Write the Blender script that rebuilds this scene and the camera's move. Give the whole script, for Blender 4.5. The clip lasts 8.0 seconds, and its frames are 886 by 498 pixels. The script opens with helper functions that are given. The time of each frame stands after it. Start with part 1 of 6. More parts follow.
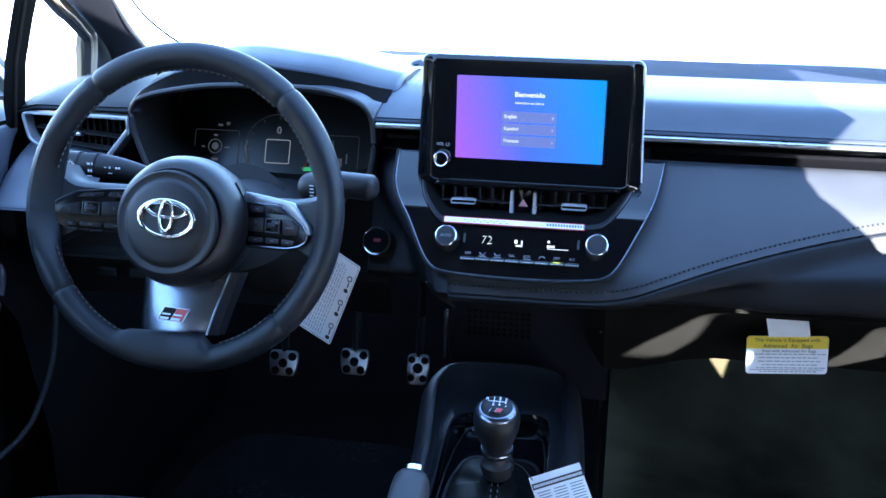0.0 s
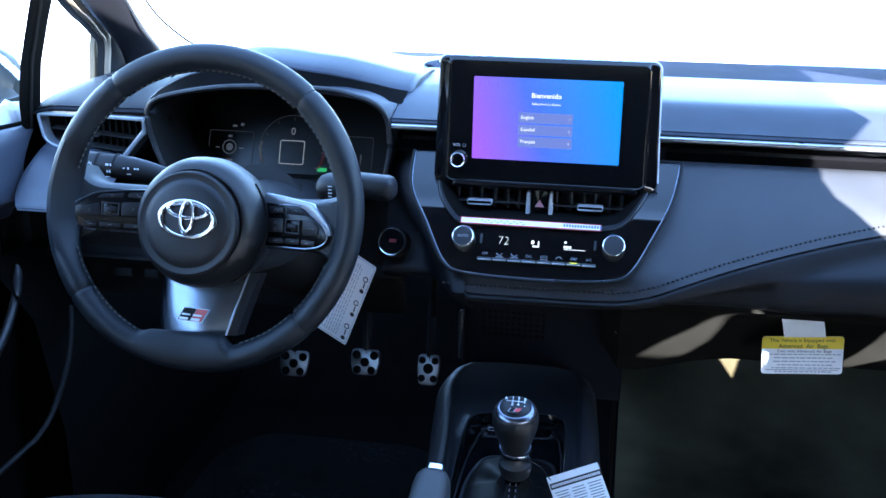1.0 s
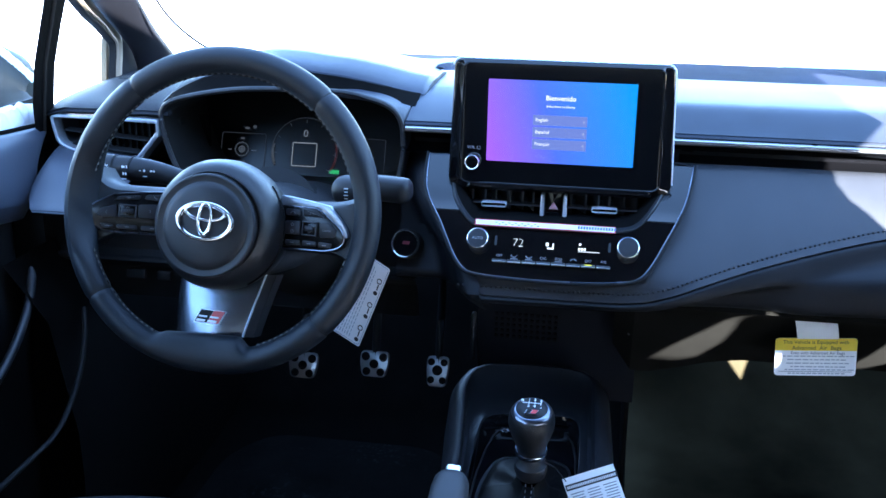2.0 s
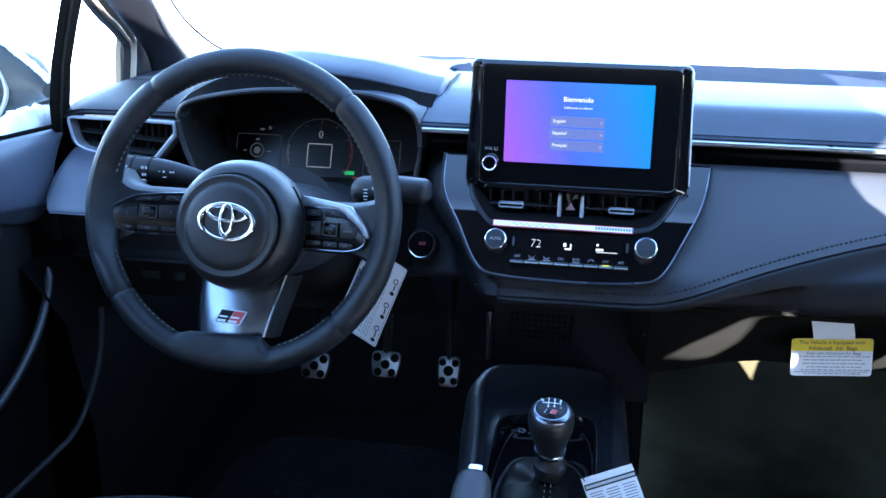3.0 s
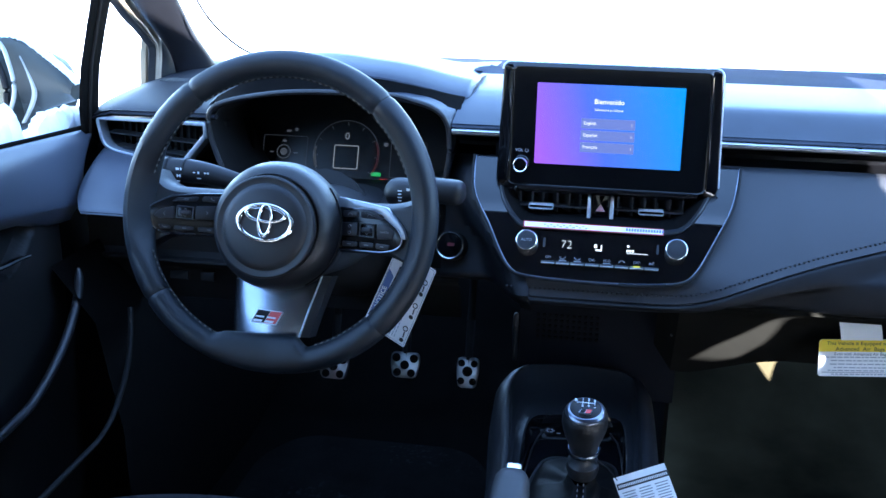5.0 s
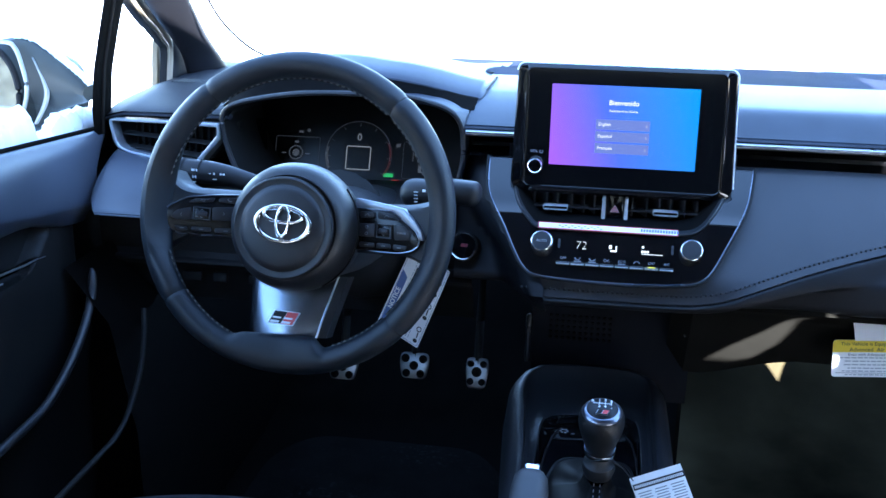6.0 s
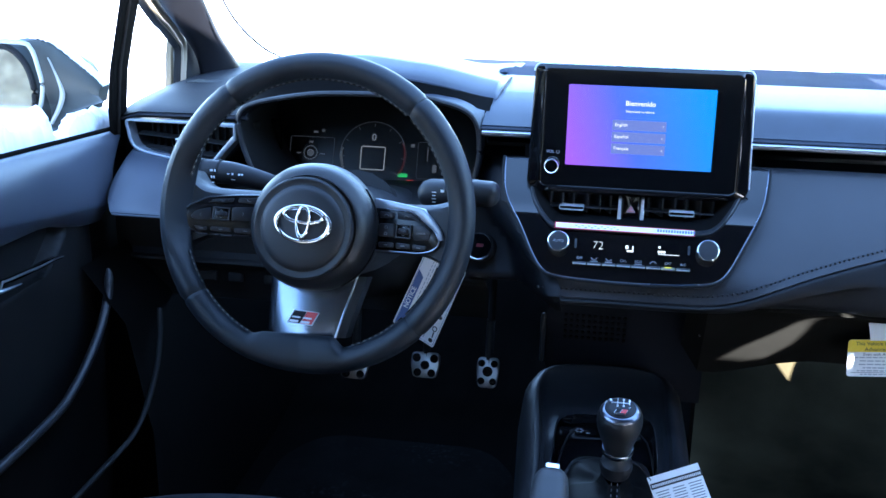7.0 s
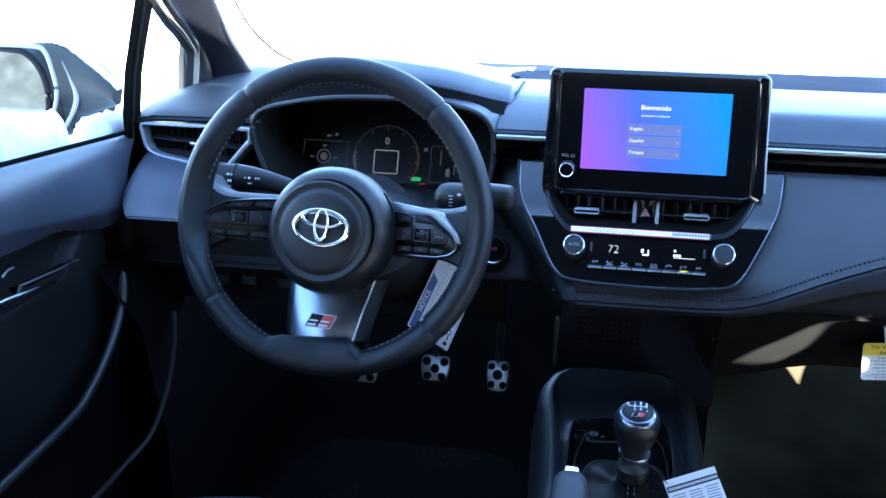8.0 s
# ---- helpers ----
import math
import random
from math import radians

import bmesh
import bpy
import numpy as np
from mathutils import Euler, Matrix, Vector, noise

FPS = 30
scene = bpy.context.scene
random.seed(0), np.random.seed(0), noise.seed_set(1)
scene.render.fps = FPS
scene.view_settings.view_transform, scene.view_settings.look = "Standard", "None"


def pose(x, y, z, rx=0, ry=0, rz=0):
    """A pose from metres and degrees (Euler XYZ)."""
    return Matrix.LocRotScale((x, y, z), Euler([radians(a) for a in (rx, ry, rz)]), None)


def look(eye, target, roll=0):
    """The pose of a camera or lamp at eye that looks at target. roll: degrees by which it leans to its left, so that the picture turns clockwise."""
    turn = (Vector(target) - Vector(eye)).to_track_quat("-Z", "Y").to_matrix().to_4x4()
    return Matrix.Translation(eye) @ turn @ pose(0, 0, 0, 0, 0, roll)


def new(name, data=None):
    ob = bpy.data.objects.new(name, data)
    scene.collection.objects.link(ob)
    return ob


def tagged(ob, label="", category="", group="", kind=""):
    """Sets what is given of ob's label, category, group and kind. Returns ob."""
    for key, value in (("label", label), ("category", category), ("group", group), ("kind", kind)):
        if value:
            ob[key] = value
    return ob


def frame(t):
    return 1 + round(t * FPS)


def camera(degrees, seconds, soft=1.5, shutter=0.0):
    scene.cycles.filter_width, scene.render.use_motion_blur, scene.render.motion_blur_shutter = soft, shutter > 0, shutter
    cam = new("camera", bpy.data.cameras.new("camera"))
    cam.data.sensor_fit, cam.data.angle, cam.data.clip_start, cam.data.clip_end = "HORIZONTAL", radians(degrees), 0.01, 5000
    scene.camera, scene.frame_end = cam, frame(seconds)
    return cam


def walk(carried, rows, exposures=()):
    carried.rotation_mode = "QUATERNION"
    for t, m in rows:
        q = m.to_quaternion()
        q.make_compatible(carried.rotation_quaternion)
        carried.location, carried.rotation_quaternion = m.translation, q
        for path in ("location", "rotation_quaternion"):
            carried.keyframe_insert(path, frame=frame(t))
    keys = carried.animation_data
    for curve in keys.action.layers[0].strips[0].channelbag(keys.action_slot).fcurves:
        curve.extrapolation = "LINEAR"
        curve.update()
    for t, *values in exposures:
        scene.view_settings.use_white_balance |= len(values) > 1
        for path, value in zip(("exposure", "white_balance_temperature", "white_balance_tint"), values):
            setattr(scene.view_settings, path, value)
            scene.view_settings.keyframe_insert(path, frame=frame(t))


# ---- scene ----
cam = camera(45.1, 8.0)
PATH = [
    (0, (0.117, 0.198, 0.984), (-0.205, 2.072, 0.365), 0.8),
    (0.5, (0.107, 0.194, 0.984), (-0.216, 2.068, 0.366), 0.8),
    (1, (0.097, 0.19, 0.985), (-0.225, 2.065, 0.367), 0.8),
    (1.5, (0.089, 0.187, 0.986), (-0.233, 2.063, 0.369), 0.8),
    (3, (0.059, 0.175, 0.987), (-0.264, 2.051, 0.374), 0.8),
    (3.5, (0.05, 0.171, 0.988), (-0.272, 2.047, 0.373), 0.8),
    (4, (0.04, 0.169, 0.989), (-0.281, 2.044, 0.374), 0.8),
    (4.5, (0.03, 0.163, 0.989), (-0.292, 2.04, 0.377), 0.9),
    (6, (0.002, 0.153, 0.99), (-0.319, 2.031, 0.38), 0.9),
    (6.5, (-0.008, 0.15, 0.992), (-0.329, 2.026, 0.38), 0.9),
    (7, (-0.017, 0.145, 0.992), (-0.34, 2.022, 0.381), 0.9),
    (7.5, (-0.027, 0.141, 0.993), (-0.349, 2.019, 0.384), 0.9),
    (8, (-0.035, 0.139, 0.993), (-0.36, 2.017, 0.388), 0.9),
]
EXPOSURE, KELVIN = 4.43, 5800
walk(cam, [(t, look(eye, target, roll)) for t, eye, target, roll in PATH], [(0.0, EXPOSURE, KELVIN, 10.0)])

# ---- world, sun, exposure ----
SUN_TO = Vector((-0.62, 0.72, -0.32)).normalized()      # the way the sunlight goes
world = bpy.data.worlds.new("winter_sky")
scene.world = world
world.use_nodes = True
wt = world.node_tree
sky = wt.nodes.new("ShaderNodeTexSky")
sky.sky_type, sky.sun_disc = "NISHITA", False
sky.altitude, sky.dust_density, sky.ozone_density = 1200, 0.3, 1.6
sky.sun_elevation = math.asin(-SUN_TO.z)
sky.sun_rotation = math.atan2(-SUN_TO.x, -SUN_TO.y)
wt.nodes["Background"].inputs["Strength"].default_value = 0.15
wt.links.new(sky.outputs[0], wt.nodes["Background"].inputs[0])
sun_data = bpy.data.lights.new("sun", "SUN")
sun_data.energy, sun_data.angle, sun_data.color = 5.0, radians(0.5), (1.0, 0.95, 0.87)
sun = new("sun", sun_data)
sun.matrix_world = look((4, -3, 4), Vector((4, -3, 4)) + SUN_TO)
LAMP = 0.072          # how bright the lit displays are beside the daylight


# ---- materials ----
def mat(name, base, rough=0.5, metal=0.0, var=0.25, vscale=9.0, bump=0.0, bscale=900.0, grain="noise",
        coat=0.0, rvar=0.08, spec=0.5):
    """A surface with two scales of variation: slow blotches of colour and gloss, and a fine grain in relief."""
    m = bpy.data.materials.new(name)
    m.use_nodes = True
    n, l = m.node_tree.nodes, m.node_tree.links
    b = n["Principled BSDF"]
    co = n.new("ShaderNodeTexCoord")
    slow = n.new("ShaderNodeTexNoise")
    slow.inputs["Scale"].default_value, slow.inputs["Detail"].default_value = vscale, 4
    l.new(co.outputs["Object"], slow.inputs["Vector"])
    ramp = n.new("ShaderNodeMapRange")
    ramp.inputs[1].default_value, ramp.inputs[2].default_value = 0.3, 0.7
    ramp.inputs[3].default_value, ramp.inputs[4].default_value = 1 - var, 1 + var
    l.new(slow.outputs[0], ramp.inputs[0])
    mul = n.new("ShaderNodeVectorMath")
    mul.operation = "SCALE"
    mul.inputs[0].default_value = base
    l.new(ramp.outputs[0], mul.inputs["Scale"])
    l.new(mul.outputs[0], b.inputs["Base Color"])
    rr = n.new("ShaderNodeMapRange")
    rr.inputs[3].default_value, rr.inputs[4].default_value = max(0.02, rough - rvar), rough + rvar
    l.new(slow.outputs[0], rr.inputs[0])
    l.new(rr.outputs[0], b.inputs["Roughness"])
    b.inputs["Metallic"].default_value = metal
    b.inputs["Coat Weight"].default_value = coat
    b.inputs["Coat Roughness"].default_value = 0.03
    b.inputs["Specular IOR Level"].default_value = spec
    if bump:
        if grain == "leather":
            tex = n.new("ShaderNodeTexVoronoi")
            tex.feature = "DISTANCE_TO_EDGE"
            out = tex.outputs["Distance"]
        else:
            tex = n.new("ShaderNodeTexNoise")
            tex.inputs["Detail"].default_value = 3
            out = tex.outputs[0]
        tex.inputs["Scale"].default_value = bscale
        l.new(co.outputs["Object"], tex.inputs["Vector"])
        bm_ = n.new("ShaderNodeBump")
        bm_.inputs["Strength"].default_value, bm_.inputs["Distance"].default_value = bump, 0.0006
        l.new(out, bm_.inputs["Height"])
        l.new(bm_.outputs[0], b.inputs["Normal"])
    return m


def glow(name, colour, strength):
    m = bpy.data.materials.new(name)
    m.use_nodes = True
    b = m.node_tree.nodes["Principled BSDF"]
    b.inputs["Base Color"].default_value = (0.01, 0.01, 0.01, 1)
    b.inputs["Emission Color"].default_value = (*colour, 1)
    b.inputs["Emission Strength"].default_value = strength * LAMP
    b.inputs["Roughness"].default_value = 0.3
    return m


SOFT = mat("soft_touch_black", (0.017, 0.018, 0.0215), 0.42, bump=0.25, bscale=1500)
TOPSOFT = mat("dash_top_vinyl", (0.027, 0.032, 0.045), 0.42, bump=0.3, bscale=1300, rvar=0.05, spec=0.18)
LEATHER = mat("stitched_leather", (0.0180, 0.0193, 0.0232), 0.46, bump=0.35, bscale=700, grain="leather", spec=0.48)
HUBBLACK = mat("hub_black", (0.0085, 0.0092, 0.0112), 0.42, bump=0.25, bscale=1500)
# shaded copy of the pad leather, for parts turned from the light
SHADELEATHER = mat("dash_shaded_leather", (0.0105, 0.0115, 0.0140), 0.50, bump=0.35, bscale=700, grain="leather", spec=0.22)
COVERLEATHER = mat("airbag_cover_grain", (0.0115, 0.0125, 0.0150), 0.46, bump=0.35, bscale=700, grain="leather")
KNOBLEATHER = mat("knob_leather", (0.0070, 0.0070, 0.0078), 0.48, bump=0.6, bscale=420, grain="leather")
DARKCHROME = mat("dark_chrome", (0.22, 0.235, 0.28), 0.28, 1.0, var=0.05)
RIMLEATHER = mat("wheel_leather", (0.0064, 0.0094, 0.0135), 0.50, bump=0.3, bscale=800, grain="leather", spec=0.42)
BOOT = mat("gaiter_leather", (0.0026, 0.0026, 0.0030), 0.46, bump=0.5, bscale=500, grain="leather", spec=0.12)
HARD = mat("hard_black_plastic", (0.010, 0.0104, 0.0124), 0.45, bump=0.25, bscale=1700)
# near-black without sheen, holds the shade of gaps and recesses as colour
SHADEBLACK = mat("recess_shade_black", (0.005, 0.0049, 0.0049), 1.0, spec=0.02)
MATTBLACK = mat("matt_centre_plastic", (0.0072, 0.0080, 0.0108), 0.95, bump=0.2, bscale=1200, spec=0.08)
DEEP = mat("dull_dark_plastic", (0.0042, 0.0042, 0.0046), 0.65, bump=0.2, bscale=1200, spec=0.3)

GLOSS = mat("piano_black", (0.003, 0.003, 0.0036), 0.06, var=0.1, rvar=0.02, coat=0.05)
SMOKED = mat("smoked_cluster_glass", (0.012, 0.012, 0.0125), 0.22, var=0.1, rvar=0.02, spec=0.3)
EMBLEMCHROME = mat("emblem_chrome", (0.84, 0.85, 0.86), 0.19, 1.0, var=0.03, rvar=0.02)
RINGCHROME = mat("brushed_chrome", (0.88, 0.89, 0.90), 0.26, 1.0, var=0.04, rvar=0.03)
SATIN = mat("satin_silver", (0.55, 0.57, 0.60), 0.30, 1.0, var=0.06, bump=0.05, bscale=2500)
GUN = mat("gunmetal_plate", (0.21, 0.235, 0.275), 0.25, 1.0, var=0.06, bump=0.05, bscale=2500)
VENTSILVER = mat("silver_paint", (0.34, 0.37, 0.41), 0.40, 0.7, var=0.06, bump=0.05, bscale=2500)
# darker, bluer copy of the dash vinyl: the dim sky reflection is its colour
SKYVINYL = mat("dash_sky_tinted_vinyl", (0.020, 0.026, 0.046), 0.85, bump=0.3, bscale=1300, spec=0.03)
# dimmed copy of the dash vinyl for the less lit outer end
DIMVINYL = mat("dash_dimmed_vinyl", (0.0115, 0.0130, 0.0175), 0.60, bump=0.3, bscale=1300, spec=0.17)
STALK = mat("stalk_black", (0.010, 0.010, 0.012), 0.5, bump=0.1, bscale=2000, spec=0.35)
TABSILVER = mat("bright_silver_paint", (0.60, 0.62, 0.65), 0.35, 0.35, var=0.05)
GREYLEATHER = mat("grey_lever_leather", (0.034, 0.034, 0.036), 0.5, bump=0.4, bscale=700, grain="leather")
BUTTON = mat("button_black", (0.020, 0.020, 0.023), 0.35, bump=0.1, bscale=2000)
PODBLACK = mat("pod_black", (0.005, 0.005, 0.006), 0.22, var=0.1, rvar=0.03, spec=0.3)
KEYBLACK = mat("key_black", (0.016, 0.016, 0.019), 0.42, bump=0.05, bscale=2000, spec=0.35)
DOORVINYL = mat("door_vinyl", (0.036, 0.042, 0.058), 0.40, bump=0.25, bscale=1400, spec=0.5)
LIDPLASTIC = mat("dull_grained_plastic", (0.0105, 0.0100, 0.0088), 0.9, bump=0.3, bscale=900, spec=0.02)
CONSOLE = mat("console_plastic", (0.0108, 0.0116, 0.0142), 0.42, bump=0.2, bscale=1600, spec=0.30)
CARPET = mat("black_carpet", (0.0022, 0.0020, 0.0018), 0.97, var=0.5, vscale=25, bump=1.0, bscale=600, spec=0.05)
RUBBER = mat("black_rubber", (0.010, 0.010, 0.010), 0.6, bump=0.2)
FABRIC = mat("seat_fabric", (0.018, 0.018, 0.021), 0.85, bump=0.8, bscale=900, grain="leather", spec=0.3)
CARD = mat("white_card", (0.88, 0.89, 0.90), 0.55, var=0.04)
YELLOW = mat("yellow_card_print", (0.85, 0.62, 0.03), 0.5, var=0.05)
BLUECARD = mat("blue_card_print", (0.10, 0.16, 0.36), 0.5, var=0.08)
INK = mat("black_ink", (0.02, 0.02, 0.022), 0.6, var=0.1)
PALEINK = mat("faint_blue_grey_ink", (0.40, 0.43, 0.48), 0.6, var=0.1)
HEADINK = mat("brown_black_ink", (0.07, 0.055, 0.02), 0.6, var=0.1)
GREYINK = mat("grey_ink", (0.22, 0.23, 0.26), 0.6, var=0.1)
PAINTMARK = mat("white_marking", (0.80, 0.81, 0.83), 0.5, var=0.1)
KEYMARK = mat("key_print", (0.20, 0.205, 0.22), 0.6)
DIMMARK = mat("dim_marking", (0.28, 0.28, 0.30), 0.5, var=0.1)
REDMARK = mat("red_enamel", (0.55, 0.03, 0.03), 0.3, var=0.1)
BLACKMARK = mat("black_enamel", (0.006, 0.006, 0.007), 0.5, var=0.1, spec=0.15)
THREAD = mat("grey_thread", (0.20, 0.19, 0.19), 0.8, var=0.2)
WHEELTHREAD = mat("wheel_thread", (0.10, 0.095, 0.09), 0.8, var=0.25)
DARKTHREAD = mat("dark_thread", (0.012, 0.012, 0.014), 0.8, var=0.2)
PILLAR = mat("pillar_vinyl", (0.0060, 0.0063, 0.0085), 0.5, bump=0.2, bscale=1200, spec=0.14)
SEAL = mat("window_seal_rubber", (0.006, 0.006, 0.006), 0.75, bump=0.1, spec=0.2)
STEEL = mat("pedal_steel", (0.36, 0.36, 0.37), 0.34, 1.0, var=0.1, bump=0.1, bscale=1500)
LINING = mat("headlining_black", (0.013, 0.013, 0.014), 0.9, bump=0.4, bscale=900)
SNOW = mat("snow", (0.86, 0.87, 0.89), 0.7, var=0.05, vscale=3, bump=0.6, bscale=60)
PAINT = mat("grey_car_paint", (0.036, 0.041, 0.038), 0.45, 0.0, var=0.08, spec=0.2)
# beige here is warm reflected light on the corner, mixed into the base
QUARTERBOUNCE = mat("quarter_light_bounce", (0.24, 0.185, 0.115), 0.6, var=0.1, spec=0.1)
POSTBEAD = mat("post_bead_rubber", (0.0095, 0.0080, 0.0066), 0.8, spec=0.04)
POSTBLACK = mat("post_rubber", (0.0034, 0.0030, 0.0026), 0.9, bump=0.1, spec=0.02)
# frame paint lightened and warmed: the sun's bounce is put into the colour
BOUNCEFRAME = mat("bounce_tinted_frame", (0.21, 0.172, 0.122), 0.45, var=0.15)
MIRRORTRIM = mat("pale_mirror_trim", (0.30, 0.31, 0.29), 0.4, var=0.12)
BARK = mat("winter_trees", (0.20, 0.155, 0.10), 0.9, var=0.6, vscale=1.5)
MIRROR = mat("mirror_glass", (0.85, 0.86, 0.86), 0.03, 1.0, var=0.03, rvar=0.01)
WHITE_ON = glow("white_segment_light", (0.85, 0.95, 1.0), 1.2)
DIM_ON = glow("dim_segment_light", (0.75, 0.85, 1.0), 0.045)
GREEN_ON = glow("green_tell_tale", (0.05, 0.8, 0.15), 0.35)
RED_ON = glow("red_tell_tale", (0.9, 0.05, 0.03), 0.5)
AMBER_ON = glow("yellow_indicator", (0.8, 0.9, 0.1), 0.9)
TEXT_ON = glow("screen_white_text", (0.95, 0.97, 1.0), 0.9)
ROW_ON = glow("screen_menu_row", (0.22, 0.30, 0.78), 0.55)


def screen_material():
    m = bpy.data.materials.new("lit_screen_gradient")
    m.use_nodes = True
    n, l = m.node_tree.nodes, m.node_tree.links
    b = n["Principled BSDF"]
    co = n.new("ShaderNodeTexCoord")
    dot = n.new("ShaderNodeVectorMath")
    dot.operation = "DOT_PRODUCT"
    dot.inputs[1].default_value = (5.0, 0.0, 1.6)
    l.new(co.outputs["Object"], dot.inputs[0])
    add = n.new("ShaderNodeMath")
    add.inputs[1].default_value = 0.5 - 1.6 * 0.730
    l.new(dot.outputs["Value"], add.inputs[0])
    ramp = n.new("ShaderNodeValToRGB")
    e = ramp.color_ramp.elements
    e[0].position, e[0].color = 0.0, (0.36, 0.115, 0.80, 1)
    e[1].position, e[1].color = 1.0, (0.015, 0.30, 0.86, 1)
    mid = e.new(0.42)
    mid.color = (0.085, 0.165, 0.80, 1)
    l.new(add.outputs[0], ramp.inputs[0])
    l.new(ramp.outputs[0], b.inputs["Emission Color"])
    b.inputs["Emission Strength"].default_value = 0.80 * LAMP
    b.inputs["Base Color"].default_value = (0.01, 0.01, 0.012, 1)
    b.inputs["Roughness"].default_value = 0.12
    return m


def clear_glass():
    m = bpy.data.materials.new("clear_window_glass")
    m.use_nodes = True
    n, l = m.node_tree.nodes, m.node_tree.links
    n.remove(n["Principled BSDF"])
    t, g, f, x, r = (n.new("ShaderNode" + k) for k in ("BsdfTransparent", "BsdfGlossy", "LayerWeight", "MixShader", "MapRange"))
    t.inputs[0].default_value = (0.93, 0.95, 0.95, 1)
    g.inputs["Roughness"].default_value = 0.02
    f.inputs[0].default_value = 0.25
    r.inputs[3].default_value, r.inputs[4].default_value = 0.01, 0.12
    l.new(f.outputs["Facing"], r.inputs[0])
    l.new(r.outputs[0], x.inputs[0])
    l.new(t.outputs[0], x.inputs[1])
    l.new(g.outputs[0], x.inputs[2])
    l.new(x.outputs[0], n["Material Output"].inputs[0])
    return m


SCREEN = screen_material()
GLASS = clear_glass()


# ---- building helpers ----
from mathutils.geometry import delaunay_2d_cdt


def thing(name, label, category, at=(0, 0, 0), group="", kind=""):
    """The Empty of a thing, at its base."""
    ob = new(name)
    ob.empty_display_size = 0.02
    ob.location = at
    return tagged(ob, label, category, group, kind)


def part(name, bm, material, parent=None, label="", smooth=38):
    """Links a bmesh, in world metres, as one mesh under a thing or a part."""
    bmesh.ops.remove_doubles(bm, verts=bm.verts, dist=1e-6)
    bmesh.ops.recalc_face_normals(bm, faces=bm.faces)
    me = bpy.data.meshes.new(name)
    bm.to_mesh(me)
    bm.free()
    me.materials.append(material)
    me.shade_smooth()
    for f in me.polygons:
        if f.loop_total > 8:
            f.use_smooth = False
    me.set_sharp_from_angle(angle=radians(smooth))
    ob = new(name, me)
    if parent:
        ob.parent = parent
        ob.matrix_parent_inverse = at_world(parent).inverted()
    return tagged(ob, label)


def at_world(ob):
    m = ob.matrix_basis.copy()
    if ob.parent:
        m = at_world(ob.parent) @ ob.matrix_parent_inverse @ m
    return m


def V(*a):
    return Vector(a)


def plane(x, y, z, rake=0, yaw=0):
    """A face that looks rearwards: local x to the right, y up, z towards the cabin."""
    return pose(x, y, z, 90 - rake, 0, yaw)


def grid(rows, close_u=False, close_v=False, bm=None, cap=False):
    """A sheet through rows of points."""
    bm = bm or bmesh.new()
    vs = [[bm.verts.new(p) for p in r] for r in rows]
    nr, nc = len(vs), len(vs[0])
    for i in range(nr - (not close_v)):
        for j in range(nc - (not close_u)):
            a, b = vs[i], vs[(i + 1) % nr]
            bm.faces.new((a[j], a[(j + 1) % nc], b[(j + 1) % nc], b[j]))
    if cap:
        bm.faces.new(vs[0])
        bm.faces.new(vs[-1][::-1])
    return bm


def solid(bm, t):
    """Gives a sheet thickness t (inwards of its normals)."""
    bmesh.ops.recalc_face_normals(bm, faces=bm.faces)
    bmesh.ops.solidify(bm, geom=bm.faces[:], thickness=t)
    return bm


def spline(pts, n=8, closed=False):
    """Points of a smooth curve through pts, of any dimension."""
    pts = [np.array(p, float) for p in pts]
    out, k = [], len(pts)
    get = (lambda i: pts[i % k]) if closed else (lambda i: pts[min(max(i, 0), k - 1)])
    for i in range(k if closed else k - 1):
        a, b, c, d = get(i - 1), get(i), get(i + 1), get(i + 2)
        for s in range(n):
            u = s / n
            out.append(0.5 * (2 * b + (c - a) * u + (2 * a - 5 * b + 4 * c - d) * u * u + (3 * b - a - 3 * c + d) * u ** 3))
    if not closed:
        out.append(pts[-1])
    return [tuple(float(v) for v in p) for p in out]


def evenly(pts, n):
    """n points, evenly spaced along the smooth curve through pts."""
    p = np.array(spline(pts, 10))
    run = np.concatenate([[0], np.cumsum(np.linalg.norm(np.diff(p, axis=0), axis=1))])
    return [tuple(np.interp(s, run, p[:, k]) for k in range(p.shape[1])) for s in np.linspace(0, run[-1], n)]


def lerp_at(table, x):
    """Reads a table of (x, value) rows at x."""
    return float(np.interp(x, [r[0] for r in table], [r[1] for r in table]))


def roundpoly(pts, r, n=5):
    """A polygon of 2D points with its corners rounded."""
    out, k = [], len(pts)
    for i in range(k):
        p, a, b = Vector(pts[i]), Vector(pts[i - 1]), Vector(pts[(i + 1) % k])
        rr = r[i] if isinstance(r, (list, tuple)) else r
        da, db = a - p, b - p
        c = min(rr, da.length * 0.48, db.length * 0.48)
        s, e = p + da.normalized() * c, p + db.normalized() * c
        for j in range(n + 1):
            u = j / n
            out.append(tuple((s * (1 - u) ** 2 + p * 2 * u * (1 - u) + e * u * u)[:2]))
    return out


def rect(w, h, r=0.0, n=4, x=0.0, y=0.0):
    pts = [(x - w / 2, y - h / 2), (x + w / 2, y - h / 2), (x + w / 2, y + h / 2), (x - w / 2, y + h / 2)]
    return roundpoly(pts, r, n) if r else pts


